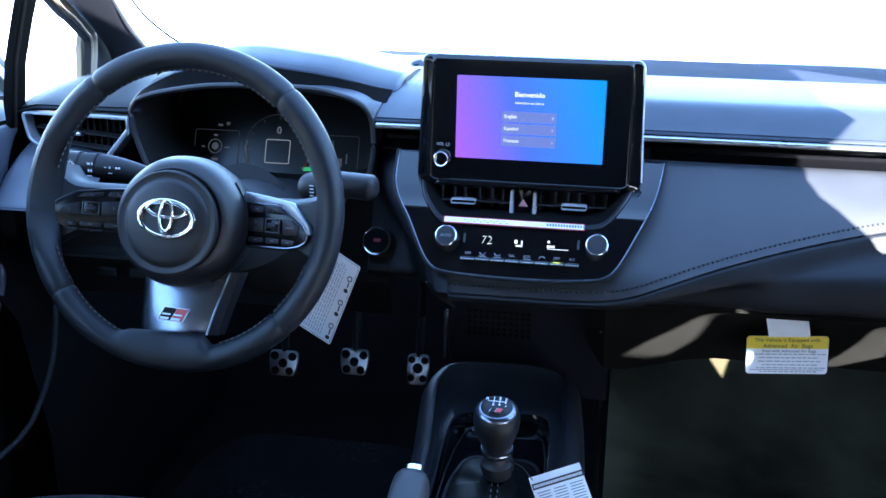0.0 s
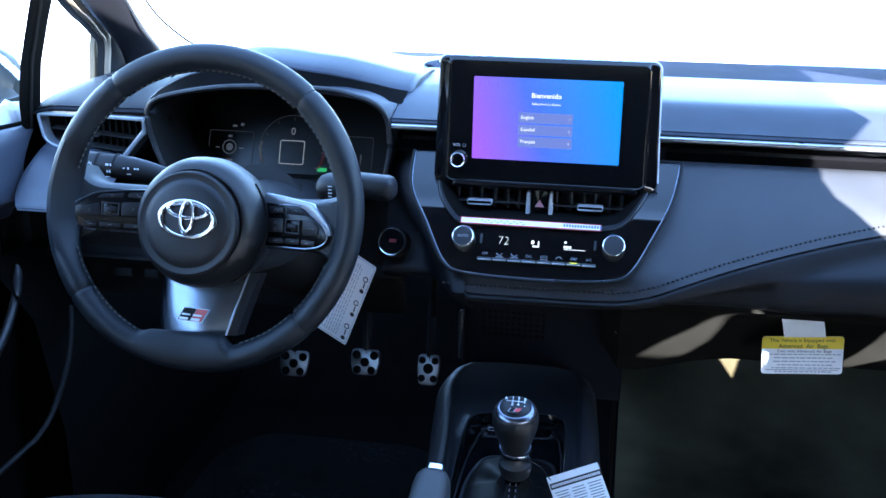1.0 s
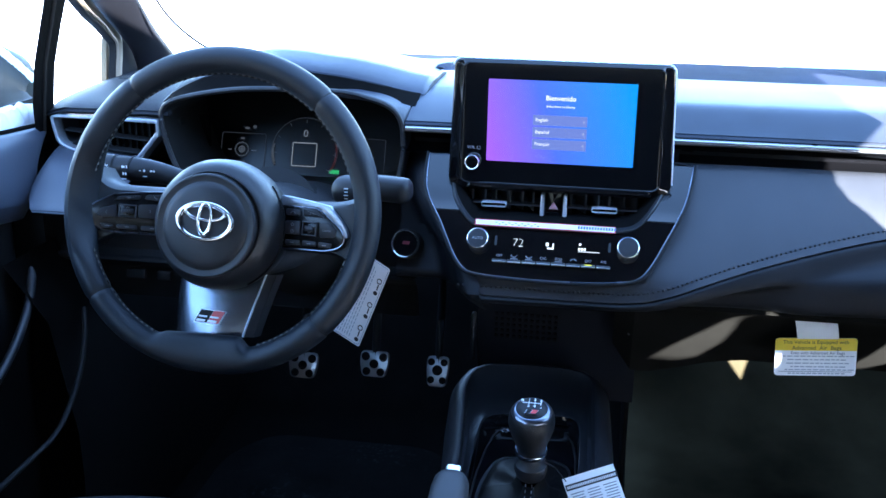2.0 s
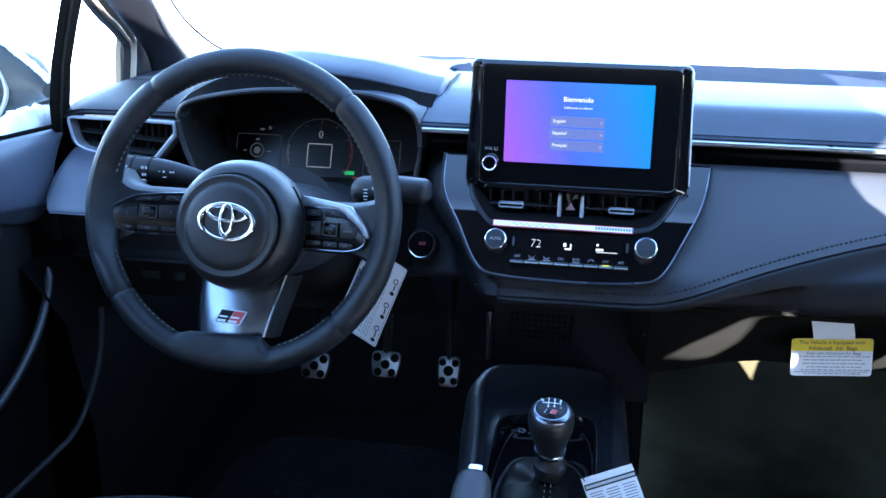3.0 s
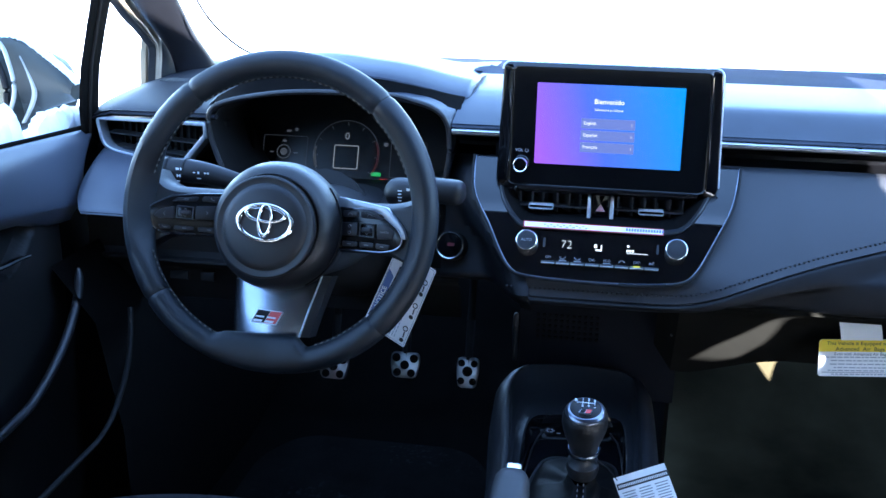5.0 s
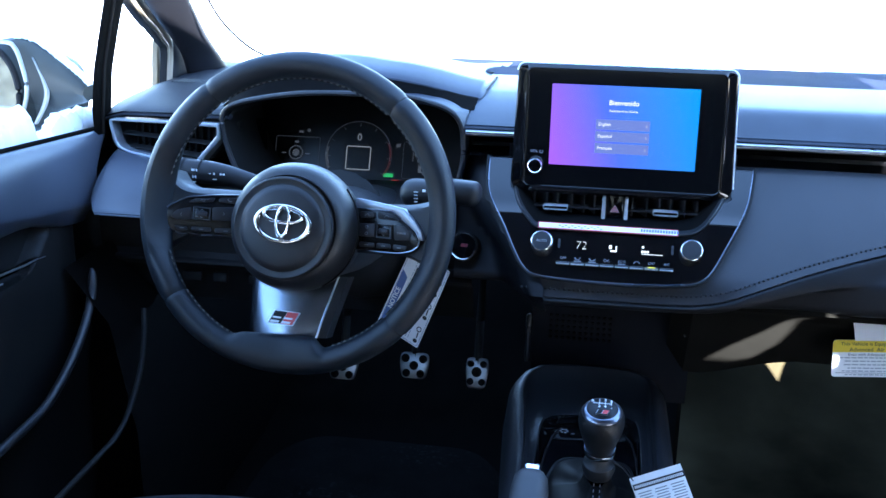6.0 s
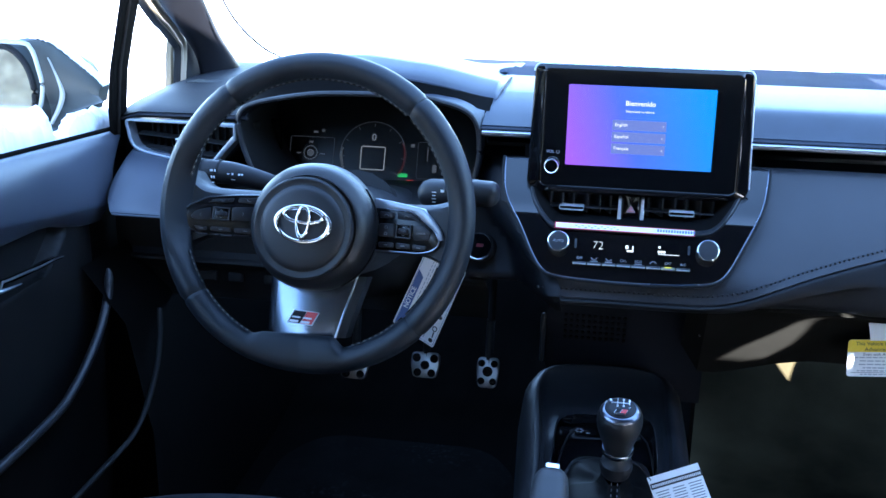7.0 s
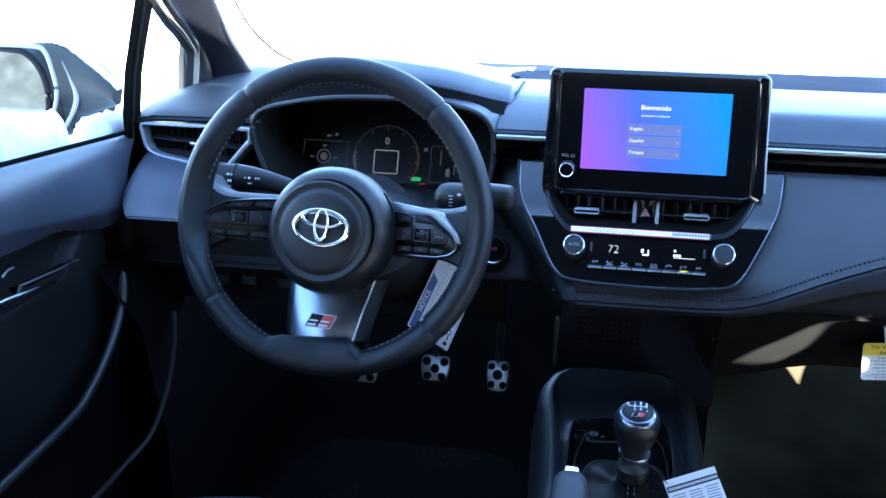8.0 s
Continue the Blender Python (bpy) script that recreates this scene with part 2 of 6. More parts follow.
def inset(poly, d):
    """A 2D polygon drawn in by d (for convex-ish outlines, given counter-clockwise)."""
    k, out = len(poly), []
    area = sum(poly[i][0] * poly[(i + 1) % k][1] - poly[(i + 1) % k][0] * poly[i][1] for i in range(k))
    sg = 1 if area > 0 else -1
    for i in range(k):
        a, p, b = Vector(poly[i - 1]), Vector(poly[i]), Vector(poly[(i + 1) % k])
        t = (b - a)
        if t.length < 1e-9:
            out.append(tuple(p))
            continue
        t.normalize()
        out.append((p.x - t.y * d * sg, p.y + t.x * d * sg))
    return out


def slab(poly, z0, z1, m, bevel=0.0, bm=None, steps=2):
    """A plate: the polygon from depth z0 to its face z1, with a rounded front edge, placed by m."""
    bm = bm or bmesh.new()
    rings = [(poly, z0)]
    if bevel:
        for i in range(steps + 1):
            a = i / steps * math.pi / 2
            rings.append((inset(poly, bevel * (1 - math.cos(a))), z1 - bevel * (1 - math.sin(a))))
    else:
        rings.append((poly, z1))
    rows = [[m @ V(x, y, z) for x, y in p] for p, z in rings]
    return grid(rows, close_u=True, bm=bm, cap=True)


def frame_ring(outer, inner, z0, z1, m, bm=None, lip=0.0):
    """A flat ring between two outlines with the same count of points."""
    bm = bm or bmesh.new()
    rows = [[m @ V(x, y, z0) for x, y in outer], [m @ V(x, y, z1 - lip) for x, y in outer],
            [m @ V(*(Vector(o) * 0.75 + Vector(i) * 0.25), z1) for o, i in zip(outer, inner)],
            [m @ V(*(Vector(o) * 0.25 + Vector(i) * 0.75), z1) for o, i in zip(outer, inner)],
            [m @ V(x, y, z1 - lip) for x, y in inner], [m @ V(x, y, z0) for x, y in inner]]
    return grid(rows, close_u=True, close_v=True, bm=bm)


def lathe(profile, m, seg=40, bm=None, ring=False):
    """Turns rows of (radius, z) about the local z."""
    rows = []
    for r, z in profile:
        rows.append([m @ V(r * math.cos(2 * math.pi * j / seg), r * math.sin(2 * math.pi * j / seg), z) for j in range(seg)])
    return grid(rows, close_u=True, bm=bm, cap=not ring, close_v=ring)


def tube(path, r, seg=10, closed=False, bm=None, flat=1.0, up=(0, 0, 1), ends=True):
    """Sweeps a round along a path; r is one radius or one per point."""
    p = [Vector(q) for q in path]
    k = len(p)
    rows = []
    up = Vector(up)
    for i in range(k):
        t = (p[(i + 1) % k] - p[i - 1]) if closed else (p[min(i + 1, k - 1)] - p[max(i - 1, 0)])
        t.normalize()
        s = t.cross(up)
        if s.length < 1e-4:
            s = t.cross(V(1, 0, 0))
        s.normalize()
        w = s.cross(t)
        rr = r[i] if isinstance(r, (list, tuple)) else r
        rows.append([p[i] + s * (rr * math.cos(a)) + w * (rr * flat * math.sin(a)) for a in (2 * math.pi * j / seg for j in range(seg))])
    return grid(rows, close_u=True, close_v=closed, bm=bm, cap=ends and not closed)


def box(w, h, d, m, bevel=0.0, bm=None):
    return slab(rect(w, h, min(bevel * 1.2, w * 0.4, h * 0.4)) if bevel else rect(w, h), -d / 2, d / 2, m, bevel, bm)


def words(name, text, size, m, material, parent=None, align="CENTER", label="", deep=0.0002, bold=0.0):
    """Lettering in the built-in font, as a mesh."""
    cu = bpy.data.curves.new(name, "FONT")
    cu.body, cu.size, cu.align_x, cu.align_y, cu.extrude, cu.offset = text, size, align, "CENTER", deep, bold
    cu.resolution_u = 3
    ob = bpy.data.objects.new(name, cu)
    scene.collection.objects.link(ob)
    bpy.context.view_layer.update()
    me = bpy.data.meshes.new_from_object(ob.evaluated_get(bpy.context.evaluated_depsgraph_get()))
    bpy.data.objects.remove(ob)
    bm = bmesh.new()
    bm.from_mesh(me)
    bpy.data.meshes.remove(me)
    bm.transform(m)
    return part(name, bm, material, parent, label)


def bars(name, rows, m, material, parent, z=0.0006, label=""):
    """Lines of print as flat bars: rows of (x, y, width, height)."""
    bm = bmesh.new()
    for x, y, w, h in rows:
        slab(rect(w, h, 0, 1, x, y), z - 0.0004, z, m, 0, bm)
    return part(name, bm, material, parent, label)


def stitches(name, path, length, r, material, parent, every=2, side=(0, 0, 0)):
    """A seam: short raised threads along a path, every other gap left bare."""
    p = [Vector(q) + Vector(side) for q in path]
    run, marks = 0.0, [p[0]]
    for a, b in zip(p, p[1:]):
        seg = (b - a).length
        while run + seg >= length:
            u = (length - run) / seg
            a = a + (b - a) * u
            marks.append(a.copy())
            seg = (b - a).length
            run = 0.0
        run += seg
    bm = bmesh.new()
    for i in range(0, len(marks) - 1, every):
        a, b = marks[i], marks[i + 1]
        mid = (a + b) / 2
        tube([a, mid, b], [r * 0.5, r, r * 0.5], 6, bm=bm)
    return tagged(part(name, bm, material, parent), kind="stuff")

# ---- the large structure: ground, distance and the closed car body ----
def structure(name, bm, material, label, category, smooth=38):
    return tagged(part(name, bm, material, None, label, smooth), category=category, kind="structure")


def wall_sheet(outer, holes, m, t):
    """A plate with openings through it, from outlines in its own plane."""
    bm = bmesh.new()
    loops = [outer, *holes]
    pts, lines = [], []
    for loop in loops:
        n0, k = len(pts), len(loop)
        pts += [Vector(p[:2]) for p in loop]
        lines += [(n0 + i, n0 + (i + 1) % k) for i in range(k)]

    def within(p, loop):
        hit = False
        for (x0, y0), (x1, y1) in zip(loop, loop[1:] + loop[:1]):
            if (y0 > p.y) != (y1 > p.y) and p.x < (x1 - x0) * (p.y - y0) / (y1 - y0) + x0:
                hit = not hit
        return hit

    flat, _, tris, *_ = delaunay_2d_cdt(pts, lines, [], 0, 1e-5)
    vs = [bm.verts.new(m @ V(p.x, p.y, 0)) for p in flat]
    for tri3 in tris:
        mid = sum((flat[i] for i in tri3), Vector((0, 0))) / 3
        if within(mid, outer) and not any(within(mid, h) for h in holes):
            bm.faces.new([vs[i] for i in tri3])
    bmesh.ops.delete(bm, geom=[v for v in bm.verts if not v.link_faces], context="VERTS")
    return solid(bm, t)


bm = bmesh.new()
N = 60
rows = []
for i in range(N + 1):
    r = 0.0 if i == 0 else 1.2 * (3500 / 1.2) ** ((i - 1) / (N - 1))
    rows.append([V(r * math.cos(a) if r else 0.001 * math.cos(a), r * math.sin(a) if r else 0.001 * math.sin(a),
                   -0.36 + min(0.12, r * 0.01) * noise.noise((r * math.cos(a) * 0.3, r * math.sin(a) * 0.3, 0.5)))
                 for a in (2 * math.pi * j / 72 for j in range(72))])
structure("ground", grid(rows, close_u=True), SNOW, "bright snow-covered ground round the parked car", "ground")

# a brown bank of bare woods all round, far off, open towards the sun
bm = bmesh.new()
rows = []
for k, (r, base) in enumerate([(46, -0.6), (44, 4.0), (45, 10.0)]):
    rows.append([V(r * math.cos(a), r * math.sin(a), base * (1 + (0.3 if k == 2 else 0.0) * min(1.0, max(0.0, (4.9 - a) / 0.4))) + (1.6 * noise.noise((a * 9, 2.0, 0)) if k == 2 else 0) + (0.7 * noise.noise((a * 47, 7.0, 0)) if k == 2 else 0))
                 for a in (math.pi * (0.98 + 0.85 * j / 160) for j in range(161))])
structure("backdrop", solid(grid(rows), 0.5), BARK, "brown leafless winter woods behind the car", "backdrop")

SIDE = 0.80
floor_bm = grid([[V(x, y, lerp_at([(-1.3, -0.03), (2.0, -0.03), (2.14, 0.0), (2.24, 0.09), (2.36, 0.25), (2.42, 0.45), (2.44, 0.60)], y)) for x in np.linspace(-SIDE, SIDE, 33)]
                 for y in (-1.3, 0, 0.6, 1.0, 1.3, 1.6, 1.9, 1.97, 2.05, 2.15, 2.3, 2.38, 2.42, 2.44)])
structure("floor", solid(floor_bm, 0.02), CARPET, "black carpeted car floor and footwell bulkhead", "floor")
ceiling_bm = grid([[V(x, y, z) for x in np.linspace(-0.66, 0.66, 9)] for y, z in ((-1.3, 1.08), (-0.6, 1.16), (0.3, 1.18), (0.95, 1.15), (1.1, 1.12))])
structure("ceiling", solid(ceiling_bm, 0.03), LINING, "black headlining of the car roof", "ceiling")
side = pose(-SIDE, 0, 0, 90, 0, 90)     # local x = forward, y = up
rear_light = roundpoly([(-0.95, 0.81), (0.42, 0.78), (0.42, 1.12), (-0.7, 1.08)], 0.05)
driver_side = [(-1.3, -0.1), (2.44, -0.1), (2.44, 0.60), (1.95, 0.615), (1.62, 0.650), (0.50, 0.765), (0.50, 1.14), (-0.6, 1.18), (-1.3, 1.1)]
bm = wall_sheet(driver_side, [rear_light], side, 0.012)
structure("wall_west", bm, DEEP, "plain added side of the car body, with openings that shape the light", "wall")
# openings traced back along the sun, so its patches land on dash and footwell
LIGHT_HOLES = [[(1.060, 0.775), (1.047, 0.791), (1.025, 0.833), (1.018, 0.852), (1.007, 0.875), (1.009, 0.900), (1.021, 0.910), (1.051, 0.914), (1.051, 0.928), (1.147, 0.932), (1.150, 0.960), (1.50, 0.960), (1.56, 0.80), (1.30, 0.765)],
               [(0.808, 0.721), (0.821, 0.748), (0.838, 0.763), (0.851, 0.778), (0.852, 0.787), (0.866, 0.781), (0.877, 0.769), (0.888, 0.747), (0.897, 0.723), (0.890, 0.704), (0.868, 0.708), (0.846, 0.718), (0.828, 0.726)],
               [(0.917, 0.714), (0.924, 0.714), (0.934, 0.690), (0.927, 0.662), (0.917, 0.682)],
               [(1.052, 0.586), (1.010, 0.616), (0.985, 0.632), (1.020, 0.626), (1.046, 0.610)],
               [(1.105, 0.610), (1.108, 0.627), (1.105, 0.645), (1.096, 0.672), (1.130, 0.662), (1.182, 0.595), (1.142, 0.594), (1.117, 0.603)],
               [(1.653, 0.387), (1.727, 0.362), (1.652, 0.325)],
               # last two: skylight from behind, and low sun to bounce off the floor
               [(-1.1, 0.84), (-0.60, 0.82), (-0.60, 1.08), (-0.95, 1.02)],
               [(-0.3, 0.02), (1.08, 0.02), (0.94, 0.12), (-0.3, 0.12)]]
passenger_side = [(-1.3, -0.1), (2.44, -0.1), (2.44, 0.66), (2.00, 0.86), (1.45, 1.14), (-0.6, 1.18), (-1.3, 1.1)]
# unseen side, added to block the sun except through these openings
bm = wall_sheet(passenger_side, LIGHT_HOLES, pose(SIDE, 0, 0, 90, 0, 90), 0.012)
structure("wall_east", bm, DEEP, "plain added side of the car body, with openings that shape the light", "wall")
bm = wall_sheet([(-0.8, -0.1), (0.8, -0.1), (0.66, 1.1), (-0.66, 1.1)], [roundpoly([(-0.52, 0.77), (0.52, 0.77), (0.49, 1.05), (-0.49, 1.05)], 0.05)],
                pose(0, -1.3, 0, 90, 0, 0), 0.012)
structure("wall_south", bm, DEEP, "plain rear end of the cabin", "wall")
for sg, nm in ((-1, "roof_rail"), (1, "roof_rail")):
    bm = grid([[V(sg * SIDE, y, z0), V(sg * 0.74, y, z0 + 0.03), V(sg * 0.655, y, z0 + 0.05)] for y, z0 in ((-1.3, 1.04), (-0.6, 1.12), (0.3, 1.14), (0.95, 1.11), (1.10, 1.08))])
    tagged(part("trim", solid(bm, 0.02), LINING, None, "black cloth-covered roof rail above the door"), category="trim", kind="structure")
# windscreen: one curved sheet from the scuttle to the roof
rows = []
for i in range(9):
    u = i / 8
    y, z, w = 2.22 - 0.96 * u, 0.66 + 0.48 * u, 0.76 - 0.12 * u
    rows.append([V(w * s, y - 0.06 * s * s, z) for s in np.linspace(-1, 1, 17)])
windscreen = structure("window_1", grid(rows), GLASS, "clear laminated windscreen of the car", "window")
windscreen.visible_shadow = False

# ---- the dashboard ----
dashboard = thing("dashboard", "black soft-touch car dashboard with a stitched leather pad and silver strip", "dashboard", (0, 1.6, 0.5))


def dash_top_profile(x):
    """Rows of (y, z) from the windscreen to the front lip."""
    lift = lerp_at([(-0.2, 0.0), (0.5, 0.0), (0.8, -0.012)], x)
    k = lerp_at([(-0.15, 0.0), (0.10, 1.0)], x)           # the front slope is sharper past the screen
    soft = [(1.70, 0.7385), (1.675, 0.7360), (1.647, 0.7315), (1.607, 0.7225), (1.575, 0.7135)]
    sharp = [(1.68, 0.7388), (1.645, 0.7375), (1.627, 0.7345), (1.607, 0.7275), (1.572, 0.7135)]
    pts = [(2.20, 0.670), (2.16, 0.705), (2.10, 0.727), (2.03, 0.734), (1.90, 0.738), (1.84, 0.7388), (1.80, 0.7392), (1.76, 0.7395)]
    pts += [(a[0] + (b[0] - a[0]) * k, a[1] + (b[1] - a[1]) * k) for a, b in zip(soft, sharp)] + [(1.561, 0.709), (1.560, 0.7055), (1.575, 0.7035)]
    return [(y, z + lift) for y, z in spline(pts, 3)]


part("rear_cover", grid([[V(x, y, z - 0.001) for y, z in dash_top_profile(x)[:14]] for x in np.linspace(-0.36, -0.209, 8)]), SKYVINYL, dashboard, "dash top beside the hood, toned blue for the reflected sky")
# one top cut in two, so each reflection band has its own colour
SPLIT = min((y for y, z in dash_top_profile(0.3)), key=lambda y: abs(y - 1.84))
xs = list(np.linspace(-0.2105, 0.80, 42))
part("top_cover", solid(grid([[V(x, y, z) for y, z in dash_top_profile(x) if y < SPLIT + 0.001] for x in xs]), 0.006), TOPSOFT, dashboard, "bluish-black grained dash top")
part("rear_shelf", solid(grid([[V(x, y, z) for y, z in dash_top_profile(x) if y > SPLIT - 0.0005] for x in xs]), 0.006), SKYVINYL, dashboard, "rear of the dash top, toned blue for the reflected sky")
# silver strip under the lip, black recess below it
for x0, x1 in ((-0.209, -0.13), (0.125, 0.80)):
    bm = grid([[V(x, 1.553 + dy, 0.7015 + dz) for dy, dz in ((0.016, 0.0035), (0.004, 0.0035), (0.0, 0.002), (0.0, -0.002), (0.004, -0.0045), (0.016, -0.0045))] for x in np.linspace(x0, x1, 20)])
    part("strip", solid(bm, 0.0015), SATIN, dashboard, "satin silver trim strip")
    bm = grid([[V(x, y, z) for y, z in ((1.568, 0.6985), (1.590, 0.6965), (1.594, 0.688), (1.590, 0.678), (1.575, 0.672), (1.556, 0.671))] for x in np.linspace(x0, x1, 20)])
    part("recess", bm, GLOSS, dashboard, "gloss black recessed band")

STITCH = [(-0.30, 0.536), (-0.2, 0.538), (0.08, 0.5395), (0.121, 0.541), (0.155, 0.551), (0.191, 0.564), (0.257, 0.584), (0.323, 0.601), (0.389, 0.616), (0.428, 0.623), (0.55, 0.641), (0.80, 0.668)]


def stitch_z(x):
    a = [lerp_at(STITCH, x + d) - 0.008 for d in (-0.03, -0.015, 0, 0.015, 0.03)]
    return sum(a) / 5


def pad_y(z):
    return 1.553 - (0.674 - z) * 1.03


def turned(x):
    """How far the inner end of the pad rounds away towards the start button."""
    u = min(1.0, max(0.0, (-0.110 - x) / 0.032))
    return 0.10 * u * u * (3 - 2 * u)


def rise(x):
    """The lower edge of the pad curves up behind the climate panel at its inner end."""
    u = min(1.0, max(0.0, (-0.082 - x) / 0.030))
    return 0.027 * u * u * (3 - 2 * u)


def tuck(x, z):
    """The pad steepens and draws back under the climate panel."""
    u = min(1.0, max(0.0, (0.560 - z) / 0.028))
    w = min(1.0, max(0.0, (0.21 - x) / 0.11))
    d = 0.0125 * u * u * (3 - 2 * u) * w * w * (3 - 2 * w)
    return V(0, 0.92 * d, -0.36 * d)


xs = [-0.150, -0.149, -0.147, -0.143, -0.137, -0.130, -0.123] + list(np.linspace(-0.116, -0.07, 8)) + list(np.linspace(-0.06, 0.80, 54))
rows = []
for x in xs:
    zs = stitch_z(x) + rise(x)
    row = [V(x, 1.575, 0.668), V(x, 1.560, 0.6735), V(x, 1.5535, 0.6725)]
    for u in np.linspace(0.04, 1, 12):
        z = 0.6725 + (zs - 0.6725) * u
        row.append(V(x, pad_y(z) - 0.004 * math.sin(math.pi * u), z))
    row += [V(x, pad_y(zs) + 0.0005, zs - 0.0015), V(x, pad_y(zs) + 0.003, zs - 0.0025)]
    hollow = 0.10 if -0.126 < x < 0.124 else 0.0      # the air vents sit in this opening
    rows.append([p + tuck(x, p.z) + V(0, turned(x) + (hollow if p.z > 0.588 else 0.0), 0) for p in row])
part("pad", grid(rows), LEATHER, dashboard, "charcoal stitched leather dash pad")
seam = [V(x, pad_y(stitch_z(x) + 0.0085) - 0.0019, stitch_z(x) + 0.0085) + tuck(x, stitch_z(x) + 0.0085) for x in np.linspace(-0.115, 0.79, 320)]
stitches("stitching", seam, 0.0030, 0.0017, DARKTHREAD, dashboard)
# lower pad under the crease: rolls under to the knee edge
rows = []
for x in xs:
    zs = stitch_z(x) + rise(x)
    y0, z0 = pad_y(zs) - 0.0005, zs - 0.0032
    b = lerp_at([(-0.225, 0.0), (0.1, 0.0), (0.3, 1.0), (0.8, 1.0)], x)
    zb = 0.508 + 0.010 * lerp_at([(0.05, 0), (0.28, 1), (0.45, 1.6), (0.8, 2.2)], x)
    zb -= 0.008 * b
    f = min(1.0, max(0.0, (x + 0.118) / 0.09))
    f = f * f * (3 - 2 * f)
    zb = (z0 - 0.006) * (1 - f) + zb * f
    ctrl = [(y0 + 0.010, z0 + 0.0015), (y0 + 0.0005, z0 + 0.0005), (y0 - 0.002 - 0.002 * b, z0 - 0.003), (y0 + 0.004 - 0.014 * b, z0 - 0.009 - 0.015 * b),
            ((y0 + 0.012) * (1 - b) + 1.453 * b, (z0 + zb) / 2 + 0.002), ((y0 + 0.024) * (1 - b) + 1.457 * b, zb + 0.008), ((y0 + 0.048) * (1 - b) + 1.468 * b, zb), (1.49, zb - 0.008), (1.56, zb - 0.014)]
    ctrl = [(y + turned(x), z) for y, z in ctrl]
    rows.append([V(x, y, z) + tuck(x, zs - 0.002) for y, z in spline(ctrl, 3)])
# same leather as the pad; the shade below it is in the colour
part("lower_pad", grid(rows), SHADELEATHER, dashboard, "charcoal leather lower roll of the dash, darkened for shade")

# driver's side: the raised hood over the instruments
HOOD = [(-0.5745, 0.7097, 1.6), (-0.5495, 0.7288, 1.5938), (-0.4956, 0.7546, 1.58), (-0.4344, 0.7703, 1.5786), (-0.3851, 0.7722, 1.5775), (-0.3309, 0.7667, 1.5762), (-0.3005, 0.7619, 1.585), (-0.2652, 0.7521, 1.603), (-0.2302, 0.7395, 1.627), (-0.2100, 0.7335, 1.642), (-0.2016, 0.7319, 1.648), (-0.1990, 0.7360, 1.668), (-0.1976, 0.7421, 1.690)]
hs = spline(HOOD, 5)
rows = []
for x, z, y in hs:
    e = min(1.0, max(0.0, (-0.1974 - x) / 0.008)) ** 0.5 * min(1.0, max(0.0, (x + 0.588) / 0.05)) ** 0.5
    top = z + 0.011 * e
    far = lerp_at([(-0.6, 0.715), (-0.3, 0.728), (-0.19, 0.735)], x)
    ctrl = [(y + 0.09, z - 0.022), (y + 0.03, z - 0.006), (y + 0.003, z - 0.0012), (y, z), (y + 0.002, z + 0.0016), (y + 0.016, z + 0.0062 * e + 0.001), (y + 0.05, top + 0.003 * e), (y + 0.09, top + 0.004 * e), (1.86, max(top - 0.012, far)), (2.0, far + 0.002), (2.10, far - 0.022)]
    rows.append([V(x, a, b) for a, b in spline(ctrl, 3)])
rows.append([p + V(0.0008, 0, -0.03) for p in rows[-1]])
part("hood", grid(rows), TOPSOFT, dashboard, "raised soft black hood over the instruments")
# outer left top, with its demister grille
rows = []
for x in np.linspace(-0.775, -0.545, 16):
    e = min(1.0, (x + 0.782) / 0.05)
    up = lerp_at([(-0.775, 0.0), (-0.545, 0.016)], x)
    yf = 1.625 + (x + 0.775) * -0.30
    d = 0.012 * (1 - e)
    ctrl = [(yf + 0.02, 0.686 + up - d), (yf + 0.002, 0.687 + up - d), (yf, 0.690 + up - d), (yf + 0.03, 0.699 + up - d), (1.70, 0.706 + up - d), (1.80, 0.711 + up * 0.6 - d), (1.92, 0.713 - d), (2.05, 0.712), (2.14, 0.69)]
    rows.append([V(x, a, b) for a, b in spline(ctrl, 3)])
part("end_cover", solid(grid(rows), 0.006), DIMVINYL, dashboard, "grained outer dash end, darkened to catch less light")
grille = part("demister_grille", box(0.13, 0.036, 0.004, pose(-0.665, 1.80, 0.7110, 0, 0, -4), 0.0015), DEEP, dashboard, "slotted black demister grille")
for i in range(15):
    part("louvre", box(0.003, 0.032, 0.003, pose(-0.722 + 0.0082 * i, 1.80 - 0.0006 * i, 0.7135, 0, 0, -20), 0.0007), HARD, grille)
# lower left panel below the side vent: it comes forward to a flat lower edge
rows = []
END_LEFT = [(0.566, -0.712), (0.579, -0.718), (0.584, -0.724), (0.590, -0.735), (0.599, -0.743), (0.612, -0.746), (0.636, -0.746)]
for u in np.linspace(0, 1, 16):
    row = []
    for y, z in spline([(1.640, 0.643), (1.612, 0.6405), (1.580, 0.631), (1.548, 0.616), (1.518, 0.600), (1.490, 0.589), (1.474, 0.5835), (1.470, 0.580), (1.478, 0.5765), (1.58, 0.566)], 3):
        x0 = lerp_at(END_LEFT, z)
        edge_drop = 0.05 * max(0.0, 1 - u / 0.10) ** 2
        row.append(V(x0 + (-0.600 - x0) * u ** 1.5, y + edge_drop, z))
    rows.append(row)
# plate added to fill the gap with the darkness of shade
part("vent_backing", box(0.27, 0.12, 0.006, plane(-0.665, 1.668, 0.624), 0.001), SHADEBLACK, dashboard, "added backing round the side vent, blackened like a shaded gap")
part("end_panel", grid(rows), DOORVINYL, dashboard, "smooth black lower dash end")
# knee panel and column surround
rows = []
